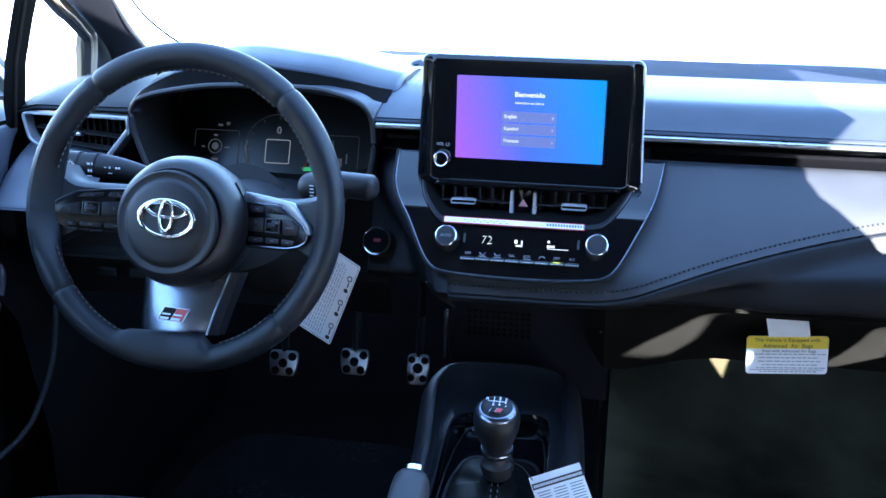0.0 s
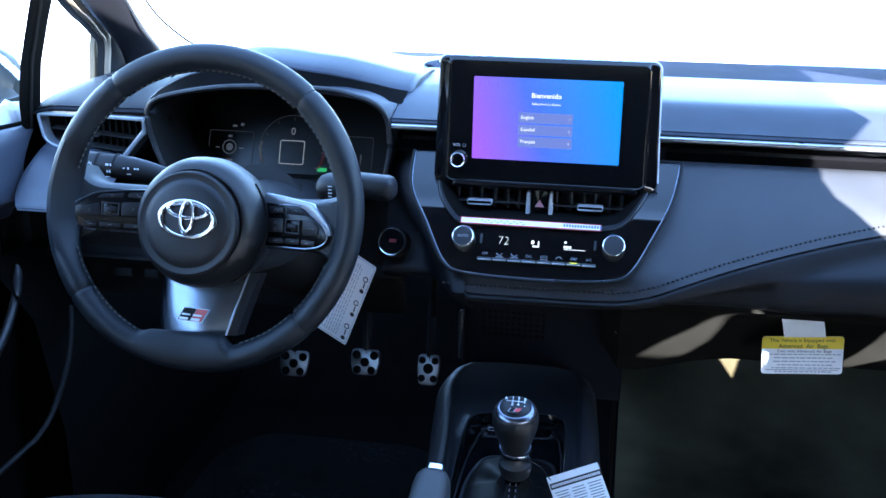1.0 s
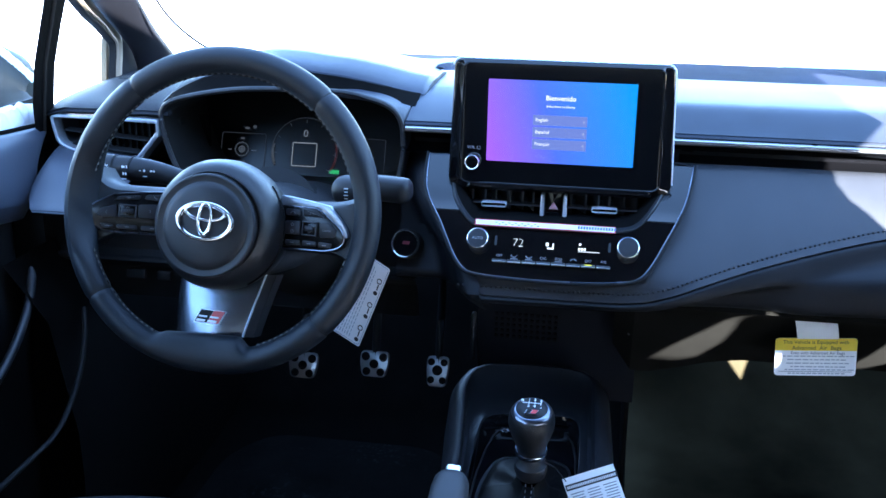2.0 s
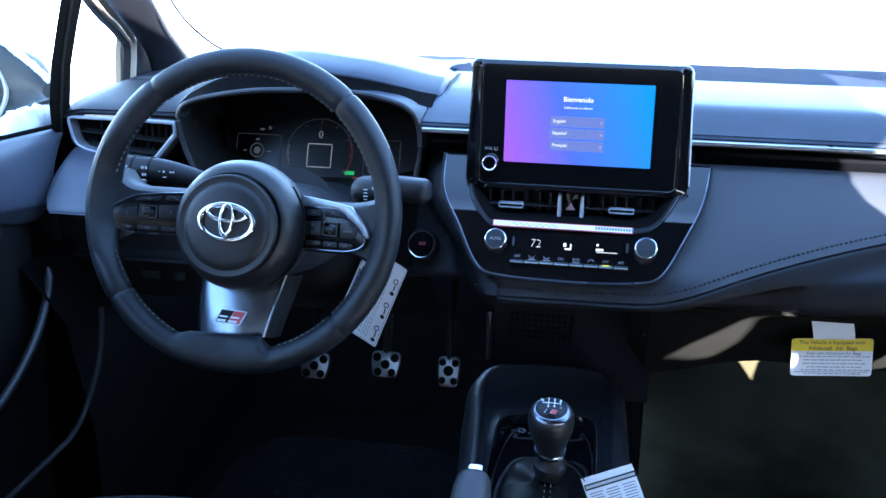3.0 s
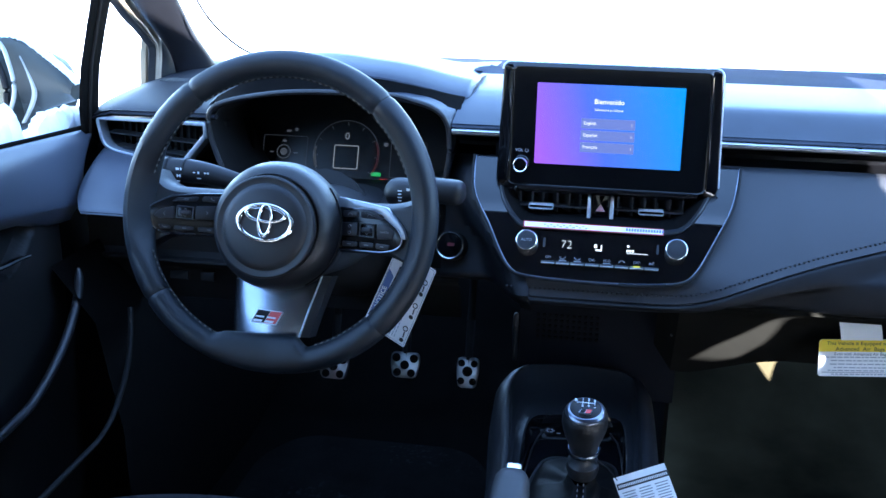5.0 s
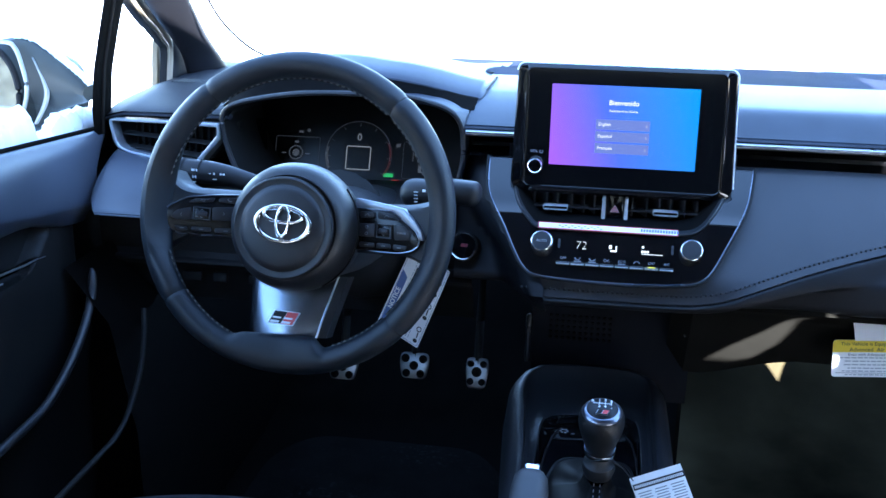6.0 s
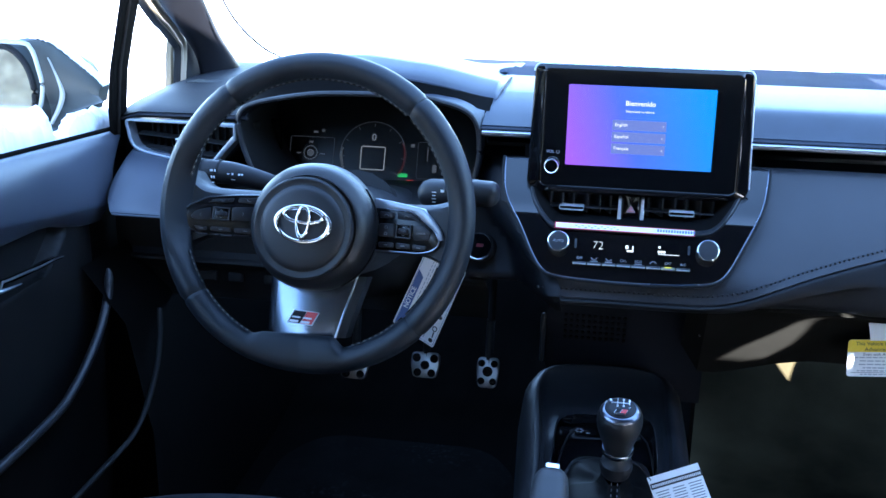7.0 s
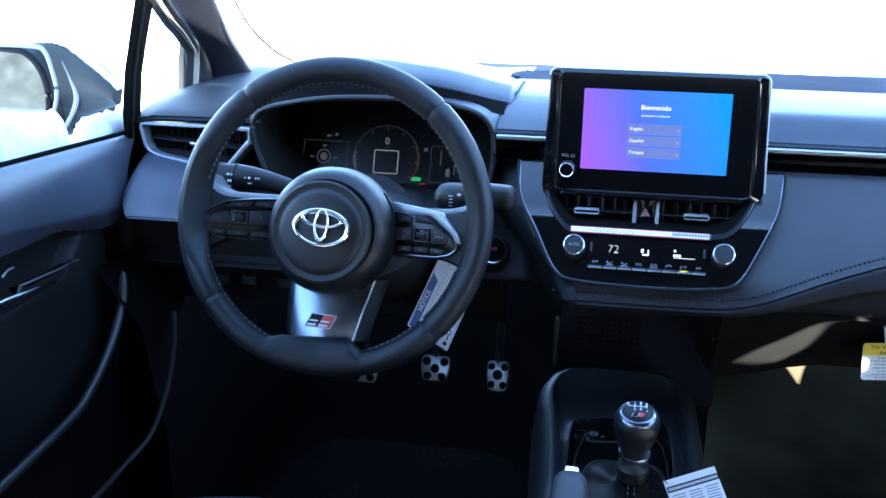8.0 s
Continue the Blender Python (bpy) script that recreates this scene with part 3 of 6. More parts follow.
for x in np.linspace(-0.775, -0.20, 30):
    ctrl = [(1.62, 0.60), (1.60, 0.56), (1.60, 0.49), (1.585, 0.483), (1.58, 0.478), (1.59, 0.470), (1.60, 0.462), (1.606, 0.44), (1.612, 0.425), (1.616, 0.41)]
    rows.append([V(x, a, b) for a, b in spline(ctrl, 2)])
part("knee_panel", grid(rows), DEEP, dashboard, "hard black knee panel")
for x, w in ((-0.63, 0.030), (-0.585, 0.022), (-0.53, 0.02)):
    part("switch_blank", box(w, 0.014, 0.008, plane(x, 1.597, 0.452, 8), 0.002), DEEP, dashboard)
# panel that carries the start button
rows = []
for x in np.linspace(-0.222, -0.085, 22):
    ctrl = [(1.68, 0.710), (1.625, 0.706), (1.61, 0.695), (1.606, 0.67), (1.600, 0.62), (1.590, 0.575), (1.578, 0.538), (1.562, 0.512), (1.555, 0.500), (1.565, 0.490), (1.62, 0.48)]
    row = []
    for y, z in spline(ctrl, 3):
        edge_x = lerp_at([(0.49, -0.085), (0.545, -0.100), (0.572, -0.125), (0.607, -0.148), (0.66, -0.172), (0.70, -0.176)], z)
        u = min(1.0, max(0.0, (x - edge_x + 0.075) / 0.075))
        w = u * u * (3 - 2 * u)
        goal = pad_y(max(z, 0.532)) + 0.002 + 0.030 * min(1.0, max(0.0, (z - 0.62) / 0.03)) + 1.8 * max(0.0, 0.522 - z) if z < 0.675 else y
        row.append(V(min(x, edge_x + 0.012), y * (1 - w) + goal * w, z))
    rows.append(row)
# shaded leather again, since this panel faces away from the light
part("side_panel", grid(rows), SHADELEATHER, dashboard, "smooth panel with the start button, darkened for shade")
# dark underside and lower centre panel
bm = grid([[V(x, y, z) for y, z in spline([(1.56, 0.498), (1.60, 0.47), (1.604, 0.42), (1.61, 0.36), (1.62, 0.30)], 3)] for x in np.linspace(-0.112, 0.115, 12)])
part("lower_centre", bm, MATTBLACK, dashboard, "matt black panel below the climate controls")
bm = bmesh.new()
for i in range(11):
    for j in range(5):
        box(0.0045, 0.0045, 0.002, plane(-0.085 + i * 0.0085, 1.6025, 0.43 - j * 0.0085, -3), 0.0008, bm)
part("speaker_mesh", bm, SHADEBLACK, dashboard)
# bead added in a lighter plastic to draw the highlight along this edge
part("recess_highlight", tube(spline([(-0.1150, 1.6010, 0.4300), (-0.1168, 1.5985, 0.4240), (-0.1172, 1.5985, 0.3900), (-0.1176, 1.6000, 0.3560)], 5), [0.0015 + 0.0025 * min(1.0, i / 4) - 0.0012 * max(0.0, i - 8) / 8 for i in range(16)], 10), SOFT, dashboard, "rounded edge of the lower recess, lightened for its highlight")
part("tunnel_side", box(0.006, 0.42, 0.62, pose(0.108, 1.93, 0.30, 90, 0, 0), 0.001), SHADEBLACK, dashboard, "dark side of the centre tunnel")

# glove box under the passenger's pad: its face slopes forwards under the dash
glove_box = thing("glove_box", "dark plastic glove box sloping away under the dash", "glove box", (0.45, 1.7, 0.2))
rows = []
for x in np.linspace(0.085, 0.80, 30):
    e = max(0.0, 1 - (x - 0.085) / 0.02) ** 2
    k = lerp_at([(0.085, 0.68), (0.14, 0.66), (0.21, 0.50), (0.25, 0.44), (0.8, 0.44)], x)
    ctrl = [(1.47, 0.513), (1.50, 0.499)] + [(1.519 + d * k, 0.485 - 1.3 * d * k) for d in (0.0, 0.04, 0.085, 0.131, 0.146)]
    rows.append([V(x, a + 0.01 * e, b + 0.02 * e) for a, b in spline(ctrl, 4)])
part("lid", solid(grid(rows), 0.006), LIDPLASTIC, glove_box)
part("seam", tube([V(0.128, y, 0.485 - 1.3 * (y - 1.519) - 0.0005) for y in np.linspace(1.53, 1.61, 12)], 0.0016, 6), DEEP, glove_box)
part("catch", box(0.016, 0.008, 0.006, plane(0.109, 1.559, 0.433, -50), 0.002), BUTTON, glove_box, "small dark catch")

# ---- the upright touch screen ----
SM = plane(0, 1.4965, 0.730, 3.7)
display = thing("infotainment_screen", "upright gloss black touch screen showing a blue and purple menu", "touch screen", (0, 1.5, 0.64))
outer = roundpoly([(-0.1405, -0.080), (-0.128, -0.090), (0.130, -0.090), (0.1405, -0.078), (0.1355, 0.070), (0.130, 0.0755), (-0.130, 0.0755), (-0.1355, 0.070)], 0.006, 4)
face = roundpoly([(-0.124, -0.074), (-0.118, -0.079), (0.118, -0.079), (0.124, -0.074), (0.1205, 0.066), (0.117, 0.070), (-0.117, 0.070), (-0.1205, 0.066)], 0.004, 4)
rows = [[SM @ V(x * 0.96, y * 0.96, -0.045) for x, y in outer], [SM @ V(x, y, -0.030) for x, y in outer], [SM @ V(x, y, -0.0075) for x, y in outer], [SM @ V(x * 0.998, y * 0.998, -0.0045) for x, y in outer]]
part("housing", grid(rows, close_u=True, cap=True), GLOSS, display, "deep gloss black housing")
rows = [[SM @ V(x * 0.998, y * 0.998, -0.0045) for x, y in outer]]
for u, z in ((0.05, -0.0030), (0.12, -0.0024), (0.40, -0.0015), (0.72, -0.0005), (0.80, 0.0002), (0.86, 0.0007), (0.91, 0.0007), (0.96, 0.0002), (1.0, -0.0003)):
    rows.append([SM @ V(*(Vector(o) * (1 - u) * 0.998 + Vector(f) * u), z) for o, f in zip(outer, face)])
bezel = part("bezel", grid(rows, close_u=True, cap=True), GLOSS, display, "sloping gloss black bezel")
edge = [SM @ V(x, y, -0.0052) for x, y in outer]
nb = len(outer)
i0 = min(range(nb), key=lambda i: abs(outer[i][0] - 0.1405) + abs(outer[i][1] + 0.072))
order = [edge[(i0 + k) % nb] for k in range(nb)]
run = [p for p, q in zip(order, [outer[(i0 + k) % nb] for k in range(nb)]) if q[1] > -0.074]
part("edge_trim", tube(run, 0.0015, 8), TABSILVER, bezel, "thin bright metal edge")
part("screen", slab(rect(0.183, 0.1025, 0.0012), -0.001, 0.0004, SM), SCREEN, display, "lit screen fading from purple to blue")
for k, (yy, wd) in enumerate(((0.0025, "English"), (-0.0125, "Espa\u00f1ol"), (-0.0275, "Fran\u00e7ais"))):
    row = part("language_button", slab(rect(0.0672, 0.0130, 0.0006), 0.0003, 0.0008, SM @ pose(-0.001, yy, 0)), ROW_ON, display)
    words("lettering", wd, 0.0058, SM @ pose(-0.0315, yy + 0.0003, 0.0010), TEXT_ON, row, "LEFT")
    words("lettering", "\u203a", 0.006, SM @ pose(0.0285, yy + 0.0003, 0.0010), TEXT_ON, row)
words("heading", "Bienvenido", 0.0084, SM @ pose(-0.001, 0.0300, 0.0006), TEXT_ON, display, bold=0.00012)
words("heading", "Seleccione su idioma", 0.0042, SM @ pose(-0.001, 0.0200, 0.0006), TEXT_ON, display)
KM = SM @ pose(-0.1085, -0.053, 0)
vol = part("volume_knob", lathe([(0.0088, -0.001), (0.0088, 0.009), (0.0080, 0.0105), (0.0, 0.0108)], KM, 32), GLOSS, display, "small gloss black volume knob")
part("ring", lathe([(0.0090, 0.006), (0.0098, 0.007), (0.0099, 0.0095), (0.0088, 0.0112), (0.0079, 0.0106)], KM, 36, ring=True), RINGCHROME, vol, "bright chrome ring")
words("lettering", "VOL", 0.0052, SM @ pose(-0.111, -0.0355, 0.0006), DIMMARK, display)
part("power_icon", tube([SM @ V(-0.1015 + 0.0021 * math.sin(a), -0.0355 + 0.0021 * math.cos(a), 0.0005) for a in np.linspace(0.5, 5.8, 14)], 0.00035, 5), DIMMARK, display)
# the flange that juts below the screen
bm = slab(roundpoly([(-0.118, -0.088), (0.118, -0.088), (0.112, -0.0795), (-0.112, -0.0795)], 0.004), -0.02, 0.0045, SM, 0.003)
part("chin", bm, GLOSS, display)

# ---- climate panel and centre vents ----
climate = thing("climate_panel", "gloss black climate control panel with chrome outline and two knobs", "climate control", (0, 1.45, 0.54))
OUT = [(-0.173, 0.6735), (-0.166, 0.643), (-0.142, 0.607), (-0.124, 0.577), (-0.111, 0.5610), (-0.095, 0.5540), (-0.048, 0.5510), (0.02, 0.5505), (0.070, 0.5525), (0.102, 0.5570), (0.118, 0.569), (0.136, 0.599), (0.1565, 0.637), (0.165, 0.660), (0.168, 0.6735)]

FACE = [(0.530, 1.4039), (0.626, 1.4673), (0.636, 1.4770), (0.645, 1.4910), (0.656, 1.5110), (0.690, 1.5750)]


def face_y(z):
    """The control face leans back; its upper wings lie flatter under the windscreen."""
    return sum(lerp_at(FACE, z + d) for d in (-0.006, -0.003, 0.0, 0.003, 0.006)) / 5


o3 = []
for x, z in evenly(OUT, 91):
    o3.append(V(x, face_y(z), z))
part("outline_trim", tube([p + V(0, -0.0015, 0) for p in o3], 0.0008, 8), DARKCHROME, climate, "thin dark chrome line")
part("outline_groove", tube([p + V(0, -0.0008, 0) + (p - V(0, 1.5, 0.62)).normalized() * 0.0030 for p in o3], 0.0016, 8), DEEP, climate)
FM = plane(0, face_y(0.5893) - 0.0006, 0.5893, 33.4)
# vent bowl: lip, ledge and dark back
lip = evenly([(-0.143, 0.676), (-0.140, 0.664), (-0.134, 0.646), (-0.126, 0.630), (-0.111, 0.6125), (-0.096, 0.6050), (-0.05, 0.6040), (0.04, 0.605), (0.084, 0.6065), (0.104, 0.6135), (0.122, 0.634), (0.134, 0.652), (0.140, 0.664), (0.143, 0.676)], 91)


def lip_y(z):
    return face_y(z) + 0.001


rows, ledge, skin = [], [], []
for (x, z), o in zip(evenly(lip, 221), evenly([tuple(p) for p in o3], 221)):
    o = Vector(o)
    yf = lip_y(z)
    rows.append([V(x * 1.004, yf + 0.0005, z - 0.0012), V(x * 1.000, yf - 0.0012, z + 0.0002), V(x * 0.992, yf - 0.0002, z + 0.0022), V(x * 0.982, yf + 0.006, z + 0.0038)])
    ledge.append([V(x * 0.982, yf + 0.006, z + 0.0038), V(x * 0.955, max(yf + 0.012, 1.475), z + 0.0050), V(x * 0.93, 1.505, z + 0.008), V(x * 0.92, 1.56, z + 0.012)])
    a, b = o, V(x * 1.004, yf + 0.0005, z - 0.0012)
    row = []
    for u in [0.0, 0.02, 0.04, 0.07] + list(np.linspace(0.1, 1.0, 56)):
        q = a * (1 - u) + b * u
        q.y = face_y(q.z)
        row.append(q)
    skin.append(row)
part("skirt", grid([[p, p + V(0, 0.03, -0.004)] for p in o3]), DEEP, climate, "dark side wall of the panel")
part("face", grid(skin), GLOSS, climate, "smooth gloss black control face and wings")
vents = thing("centre_air_vent", "black slatted centre air vents with chrome tabs", "air vent", (0, 1.5, 0.61))
part("lip", grid(rows), HUBBLACK, vents, "dark rounded lip round the vents")
# ledge and duct take their depth of shade from the black colour
part("ledge", grid(ledge), SHADEBLACK, vents, "ledge below the slats, blackened for recess shade")
part("duct", box(0.30, 0.085, 0.004, plane(0, 1.565, 0.645, 0)), SHADEBLACK, vents, "duct plate behind the slats, blackened for recess shade")
for i in range(17):
    x = -0.130 + i * 0.0160
    if abs(x + 0.004) < 0.017:
        continue
    z0 = max(0.611, lerp_at([(-0.13, 0.644), (-0.105, 0.614), (0.1, 0.614), (0.13, 0.646)], x))
    part("slat", box(0.0024, 0.668 - z0, 0.026, pose(x, 1.512, (0.668 + z0) / 2, 90, 0, 0) @ pose(0, 0, 0, 0, 30 if i % 3 else 18, 0), 0.0005), HARD, vents)
for x0, x1 in ((-0.128, -0.020), (0.012, 0.130)):
    part("crossbar", box(x1 - x0, 0.0022, 0.016, plane((x0 + x1) / 2, 1.502, 0.6225), 0.0007), HARD, vents)
for x in (-0.080, 0.060):
    tab = part("tab", frame_ring(rect(0.0320, 0.0058, 0.0026), rect(0.0306, 0.0042, 0.0018), -0.006, 0.006, plane(x, 1.494, 0.6225, 0), lip=0.0008), TABSILVER, vents, "chrome vent tab")
    part("tab_core", box(0.0295, 0.0036, 0.006, plane(x, 1.4945, 0.6225), 0.0008), PODBLACK, tab)
hazard = thing("hazard_switch", "black hazard switch with a pale pink triangle between chrome posts", "switch", (-0.004, 1.5, 0.605))
part("face", box(0.024, 0.044, 0.02, plane(-0.004, 1.506, 0.628, 6), 0.002), GLOSS, hazard)
for sg in (-1, 1):
    part("post", slab(roundpoly([(-0.0026, -0.0185), (0.0026, -0.0185), (0.0020, 0.0165), (-0.0020, 0.0165)], 0.0018), -0.012, 0.003, plane(-0.004 + sg * 0.0145, 1.495, 0.6215, 6), 0.0012), TABSILVER, hazard, "bright metal post")
part("link", box(0.026, 0.0012, 0.004, plane(-0.004, 1.4935, 0.6055, 6), 0.0004), TABSILVER, hazard, "thin bright link below the switch")
tri = [(0.0068 * math.sin(a), 0.0062 * math.cos(a) - 0.001) for a in (0, -2.094, 2.094)]
tm = plane(-0.004, 1.4955, 0.6235, 6)
part("triangle", slab(tri, 0, 0.0006, tm), mat("pink_print", (0.52, 0.30, 0.32), 0.5), hazard)
part("triangle_line", tube([tm @ V(x * 0.62, y * 0.62 - 0.0002, 0.0008) for x, y in tri], 0.0005, 5, closed=True), REDMARK, hazard)
sticker = thing("label_strip", "narrow white paper label with a red edge on the vent ledge", "label", (-0.011, 1.46, 0.607))
LM = pose(-0.011, 1.4520, 0.6092, 50, 0, 0)
part("backing", slab(rect(0.174, 0.0086), 0, 0.0003, LM), REDMARK, sticker, "red border")
part("paper", slab(rect(0.1715, 0.0064), 0.0001, 0.0006, LM), CARD, sticker)
bars("print", [(-0.060 + i * 0.004, 0.0007 - 0.002 * (i % 2), 0.003, 0.0010) for i in range(14)], LM, GREYINK, sticker, 0.0009)
bars("print", [(0.042 + i * 0.0034, 0.0004, 0.0024, 0.0034) for i in range(14)], LM, BLUECARD, sticker, 0.0009)
for k, x in enumerate((-0.0915, 0.0925)):
    km = FM @ pose(x, -0.0020, 0)
    knob = part("knob", lathe([(0.0119, 0.0), (0.0119, 0.012), (0.0114, 0.0136), (0.0, 0.0140)], km, 40), HUBBLACK, climate, "flat dark grey knob face")
    part("ring", lathe([(0.0137, -0.001), (0.0140, 0.004), (0.0137, 0.011), (0.0132, 0.0140), (0.0124, 0.0146), (0.0117, 0.0136)], km, 48, ring=True), RINGCHROME, knob, "polished chrome ring")
    if k == 0:
        words("lettering", "AUTO", 0.0049, km @ pose(0, 0, 0.0142), DIMMARK, knob)
words("temperature", "72", 0.0148, FM @ pose(-0.0420, -0.0015, 0.0010), WHITE_ON, climate, label="lit white temperature digits", bold=-0.00050)
for x, y, w, h in ((-0.006, 0.001, 0.0035, 0.0045), (-0.002, -0.004, 0.008, 0.0020), (0.0012, -0.0005, 0.0016, 0.0065), (0.034, 0.0035, 0.0026, 0.0028), (0.0335, -0.0025, 0.0026, 0.0030), (0.0368, -0.0025, 0.0026, 0.0030), (0.0401, -0.0025, 0.0026, 0.0030), (0.0455, -0.0055, 0.026, 0.0006)):
    part("display_segment", slab(rect(w, h, 0.0004, 2), 0, 0.0003, FM @ pose(x, y - 0.002, 0.0009)), WHITE_ON, climate)
for i in range(8):
    x = -0.0638 + i * 0.01823
    key = part("button", slab(rect(0.0170, 0.0030, 0.0006), -0.002, 0.0035, FM @ pose(x, -0.0255, 0), 0.0008), BUTTON, climate)
    part("edge", slab(rect(0.0165, 0.0008), 0.0, 0.0040, FM @ pose(x, -0.0268, 0)), TABSILVER, key, "bright lower edge")
    if i == 6:
        part("indicator", slab(rect(0.0085, 0.0014), 0.003, 0.0042, FM @ pose(x, -0.0249, 0)), AMBER_ON, key, "lit yellow indicator")
    t = {0: "OFF", 4: "ECO", 7: "A/C"}.get(i)
    if t:
        words("lettering", t, 0.0044, FM @ pose(x, -0.0190, 0.0010), DIMMARK, climate)
    else:
        part("icon", tube([FM @ V(x + 0.0040 * math.cos(a), -0.0190 + 0.0017 * math.sin(a * 2 + i), 0.0011) for a in np.linspace(0.3, 5.4, 12)], 0.0003, 5), DIMMARK, climate)
    if i in (1, 2, 4):
        bars("print", [(x, -0.0222, 0.009, 0.0009)], FM, DIMMARK, climate, 0.0012)
for x in (-0.070, 0.070):
    part("lamp_window", slab(rect(0.0028, 0.012, 0.001), 0, 0.0004, FM @ pose(x, 0.0, 0.0009)), BUTTON, climate)

start_button = thing("start_button", "round black engine start button in a chrome ring", "button", (-0.208, 1.558, 0.54))
BM = plane(-0.2085, 1.556, 0.5405, 20, -6) @ Matrix.Diagonal((0.89, 0.89, 1, 1))
part("bezel", lathe([(0.0232, -0.02), (0.0232, -0.001), (0.0225, 0.0010), (0.0210, 0.0014)], BM, 40), DEEP, start_button)
part("ring", lathe([(0.0214, -0.004), (0.0214, 0.0030), (0.0208, 0.0048), (0.0200, 0.0044), (0.0196, 0.0)], BM, 44, ring=True), RINGCHROME, start_button, "chrome ring")
part("cap", lathe([(0.0197, -0.004), (0.0197, 0.0018), (0.0185, 0.0030), (0.0, 0.0030)], BM, 40), GLOSS, start_button)
part("mark", slab(roundpoly([(-0.0060, -0.0026), (0.0050, -0.0026), (0.0062, 0.0026), (-0.0048, 0.0026)], 0.0008), 0, 0.0004, BM @ pose(0.0015, 0.0015, 0.0031)), mat("dim_red_print", (0.16, 0.022, 0.03), 0.4), start_button, "dim red emblem")

# ---- side vent and instrument cluster ----
DM = plane(-0.630, 1.576, 0.693, 0, -16.5)
side_vent = thing("side_air_vent", "wedge-shaped black side air vent in a silver frame", "air vent", (-0.65, 1.59, 0.63))
vo = roundpoly([(-0.129, -0.008), (-0.119, -0.050), (-0.095, -0.0575), (0.022, -0.0665), (0.030, -0.0655), (0.074, -0.0205), (0.074, 0.004), (0.02, 0.0015)], [0.010, 0.014, 0.01, 0.005, 0.006, 0.002, 0.002, 0.004], 4)
vi = roundpoly([(-0.1225, -0.0110), (-0.1125, -0.0475), (-0.0925, -0.0530), (0.020, -0.0615), (0.0250, -0.0605), (0.0720, -0.0125), (0.0720, -0.0015), (0.02, -0.0035)], [0.008, 0.010, 0.01, 0.004, 0.005, 0.002, 0.002, 0.004], 4)
part("frame", frame_ring(vo, vi, -0.014, 0.004, DM, lip=0.0012), VENTSILVER, side_vent, "satin silver wedge frame")
part("duct", slab(vi, -0.060, -0.045, DM), DEEP, side_vent, "dark duct")
bm = grid([[DM @ V(x, y, z) for x, y in vi] for z in (-0.012, -0.05)], close_u=True)
part("throat", bm, HARD, side_vent)
for i, y in enumerate((-0.0305, -0.050)):
    x0 = -0.115 + 0.012 * i
    x1 = 0.052 - 0.018 * i
    part("slat", box(x1 - x0, 0.0024, 0.012, DM @ pose((x0 + x1) / 2, y, -0.016, 12, 0, 0), 0.0007), DEEP, side_vent)
for i in range(14):
    x = -0.100 + i * 0.0122
    h = 0.042 if x < 0.02 else 0.042 - (x - 0.02) * 0.8
    part("vane", box(0.0016, h, 0.014, DM @ pose(x, -0.009 - h / 2, -0.030, 0, 22, 0), 0.0005), DEEP, side_vent)
part("tab", box(0.019, 0.0055, 0.010, DM @ pose(-0.030, -0.032, -0.008), 0.0018), SATIN, side_vent, "silver tab")

cluster = thing("instrument_cluster", "dark digital instrument cluster in a rounded binnacle", "instrument cluster", (-0.385, 1.65, 0.60))
RING = [(-0.5555, 0.7010), (-0.5525, 0.7115), (-0.5450, 0.7200), (-0.5300, 0.7268), (-0.5060, 0.7330), (-0.4690, 0.7400), (-0.4286, 0.7448), (-0.3648, 0.7470), (-0.2940, 0.7460), (-0.2630, 0.7400), (-0.2400, 0.7335), (-0.2250, 0.7245), (-0.2160, 0.7110), (-0.2125, 0.690), (-0.214, 0.655), (-0.232, 0.612), (-0.30, 0.592), (-0.385, 0.588), (-0.47, 0.592), (-0.510, 0.600), (-0.5300, 0.6190), (-0.5430, 0.6450), (-0.5525, 0.6750)]
ring = spline(RING, 5, True)
cx, cz = -0.385, 0.668
def binnacle(steps):
    return grid([[V(cx + (x - cx) * s, y - 0.04 * max(0, 0.66 - z), cz + (z - cz) * s) for x, z in ring] for s, y in steps], close_u=True)


part("binnacle", binnacle(((1.020, 1.60), (1.016, 1.58), (1.010, 1.566), (1.0, 1.5585), (0.985, 1.560))), TOPSOFT, cluster, "grained dark binnacle wall")
upper = sorted((x, z) for x, z in ring if z > 0.698)
# the sill that rises from the rim to the foot of the brow, and ends at the seam of the dash top
SILL = [(-0.330, 1.562, 0.7475), (-0.2954, 1.570, 0.7420), (-0.2615, 1.585, 0.7355), (-0.2318, 1.597, 0.7290), (-0.2115, 1.606, 0.7225)]
sill_line = spline(SILL, 4)
brow = []
for x, z, y in hs:
    if -0.560 < x < -0.204:
        foot = V(x, 1.5590, min(lerp_at(upper, x) + 0.002, z))
        if x > -0.330:
            foot = V(x, lerp_at([(p[0], p[1]) for p in sill_line], x), lerp_at([(p[0], p[2]) for p in sill_line], x))
        brow.append([foot + V(0, 0.002, -0.004), foot, foot.lerp(V(x, y, z), 0.5) + V(0, 0.003, 0), V(x, y + 0.001, z + 0.0015)])
# the shadow of the overhanging hood is painted as a black face
part("brow", grid(brow), SHADEBLACK, cluster, "face between the hood and the display, blackened for the hood's shadow")
rim_run = [(x, z) for x, z in sorted(ring) if x > -0.330 and z > 0.722] + [(-0.2195, 0.717), (-0.2160, 0.711), (-0.2135, 0.700), (-0.2125, 0.690)]
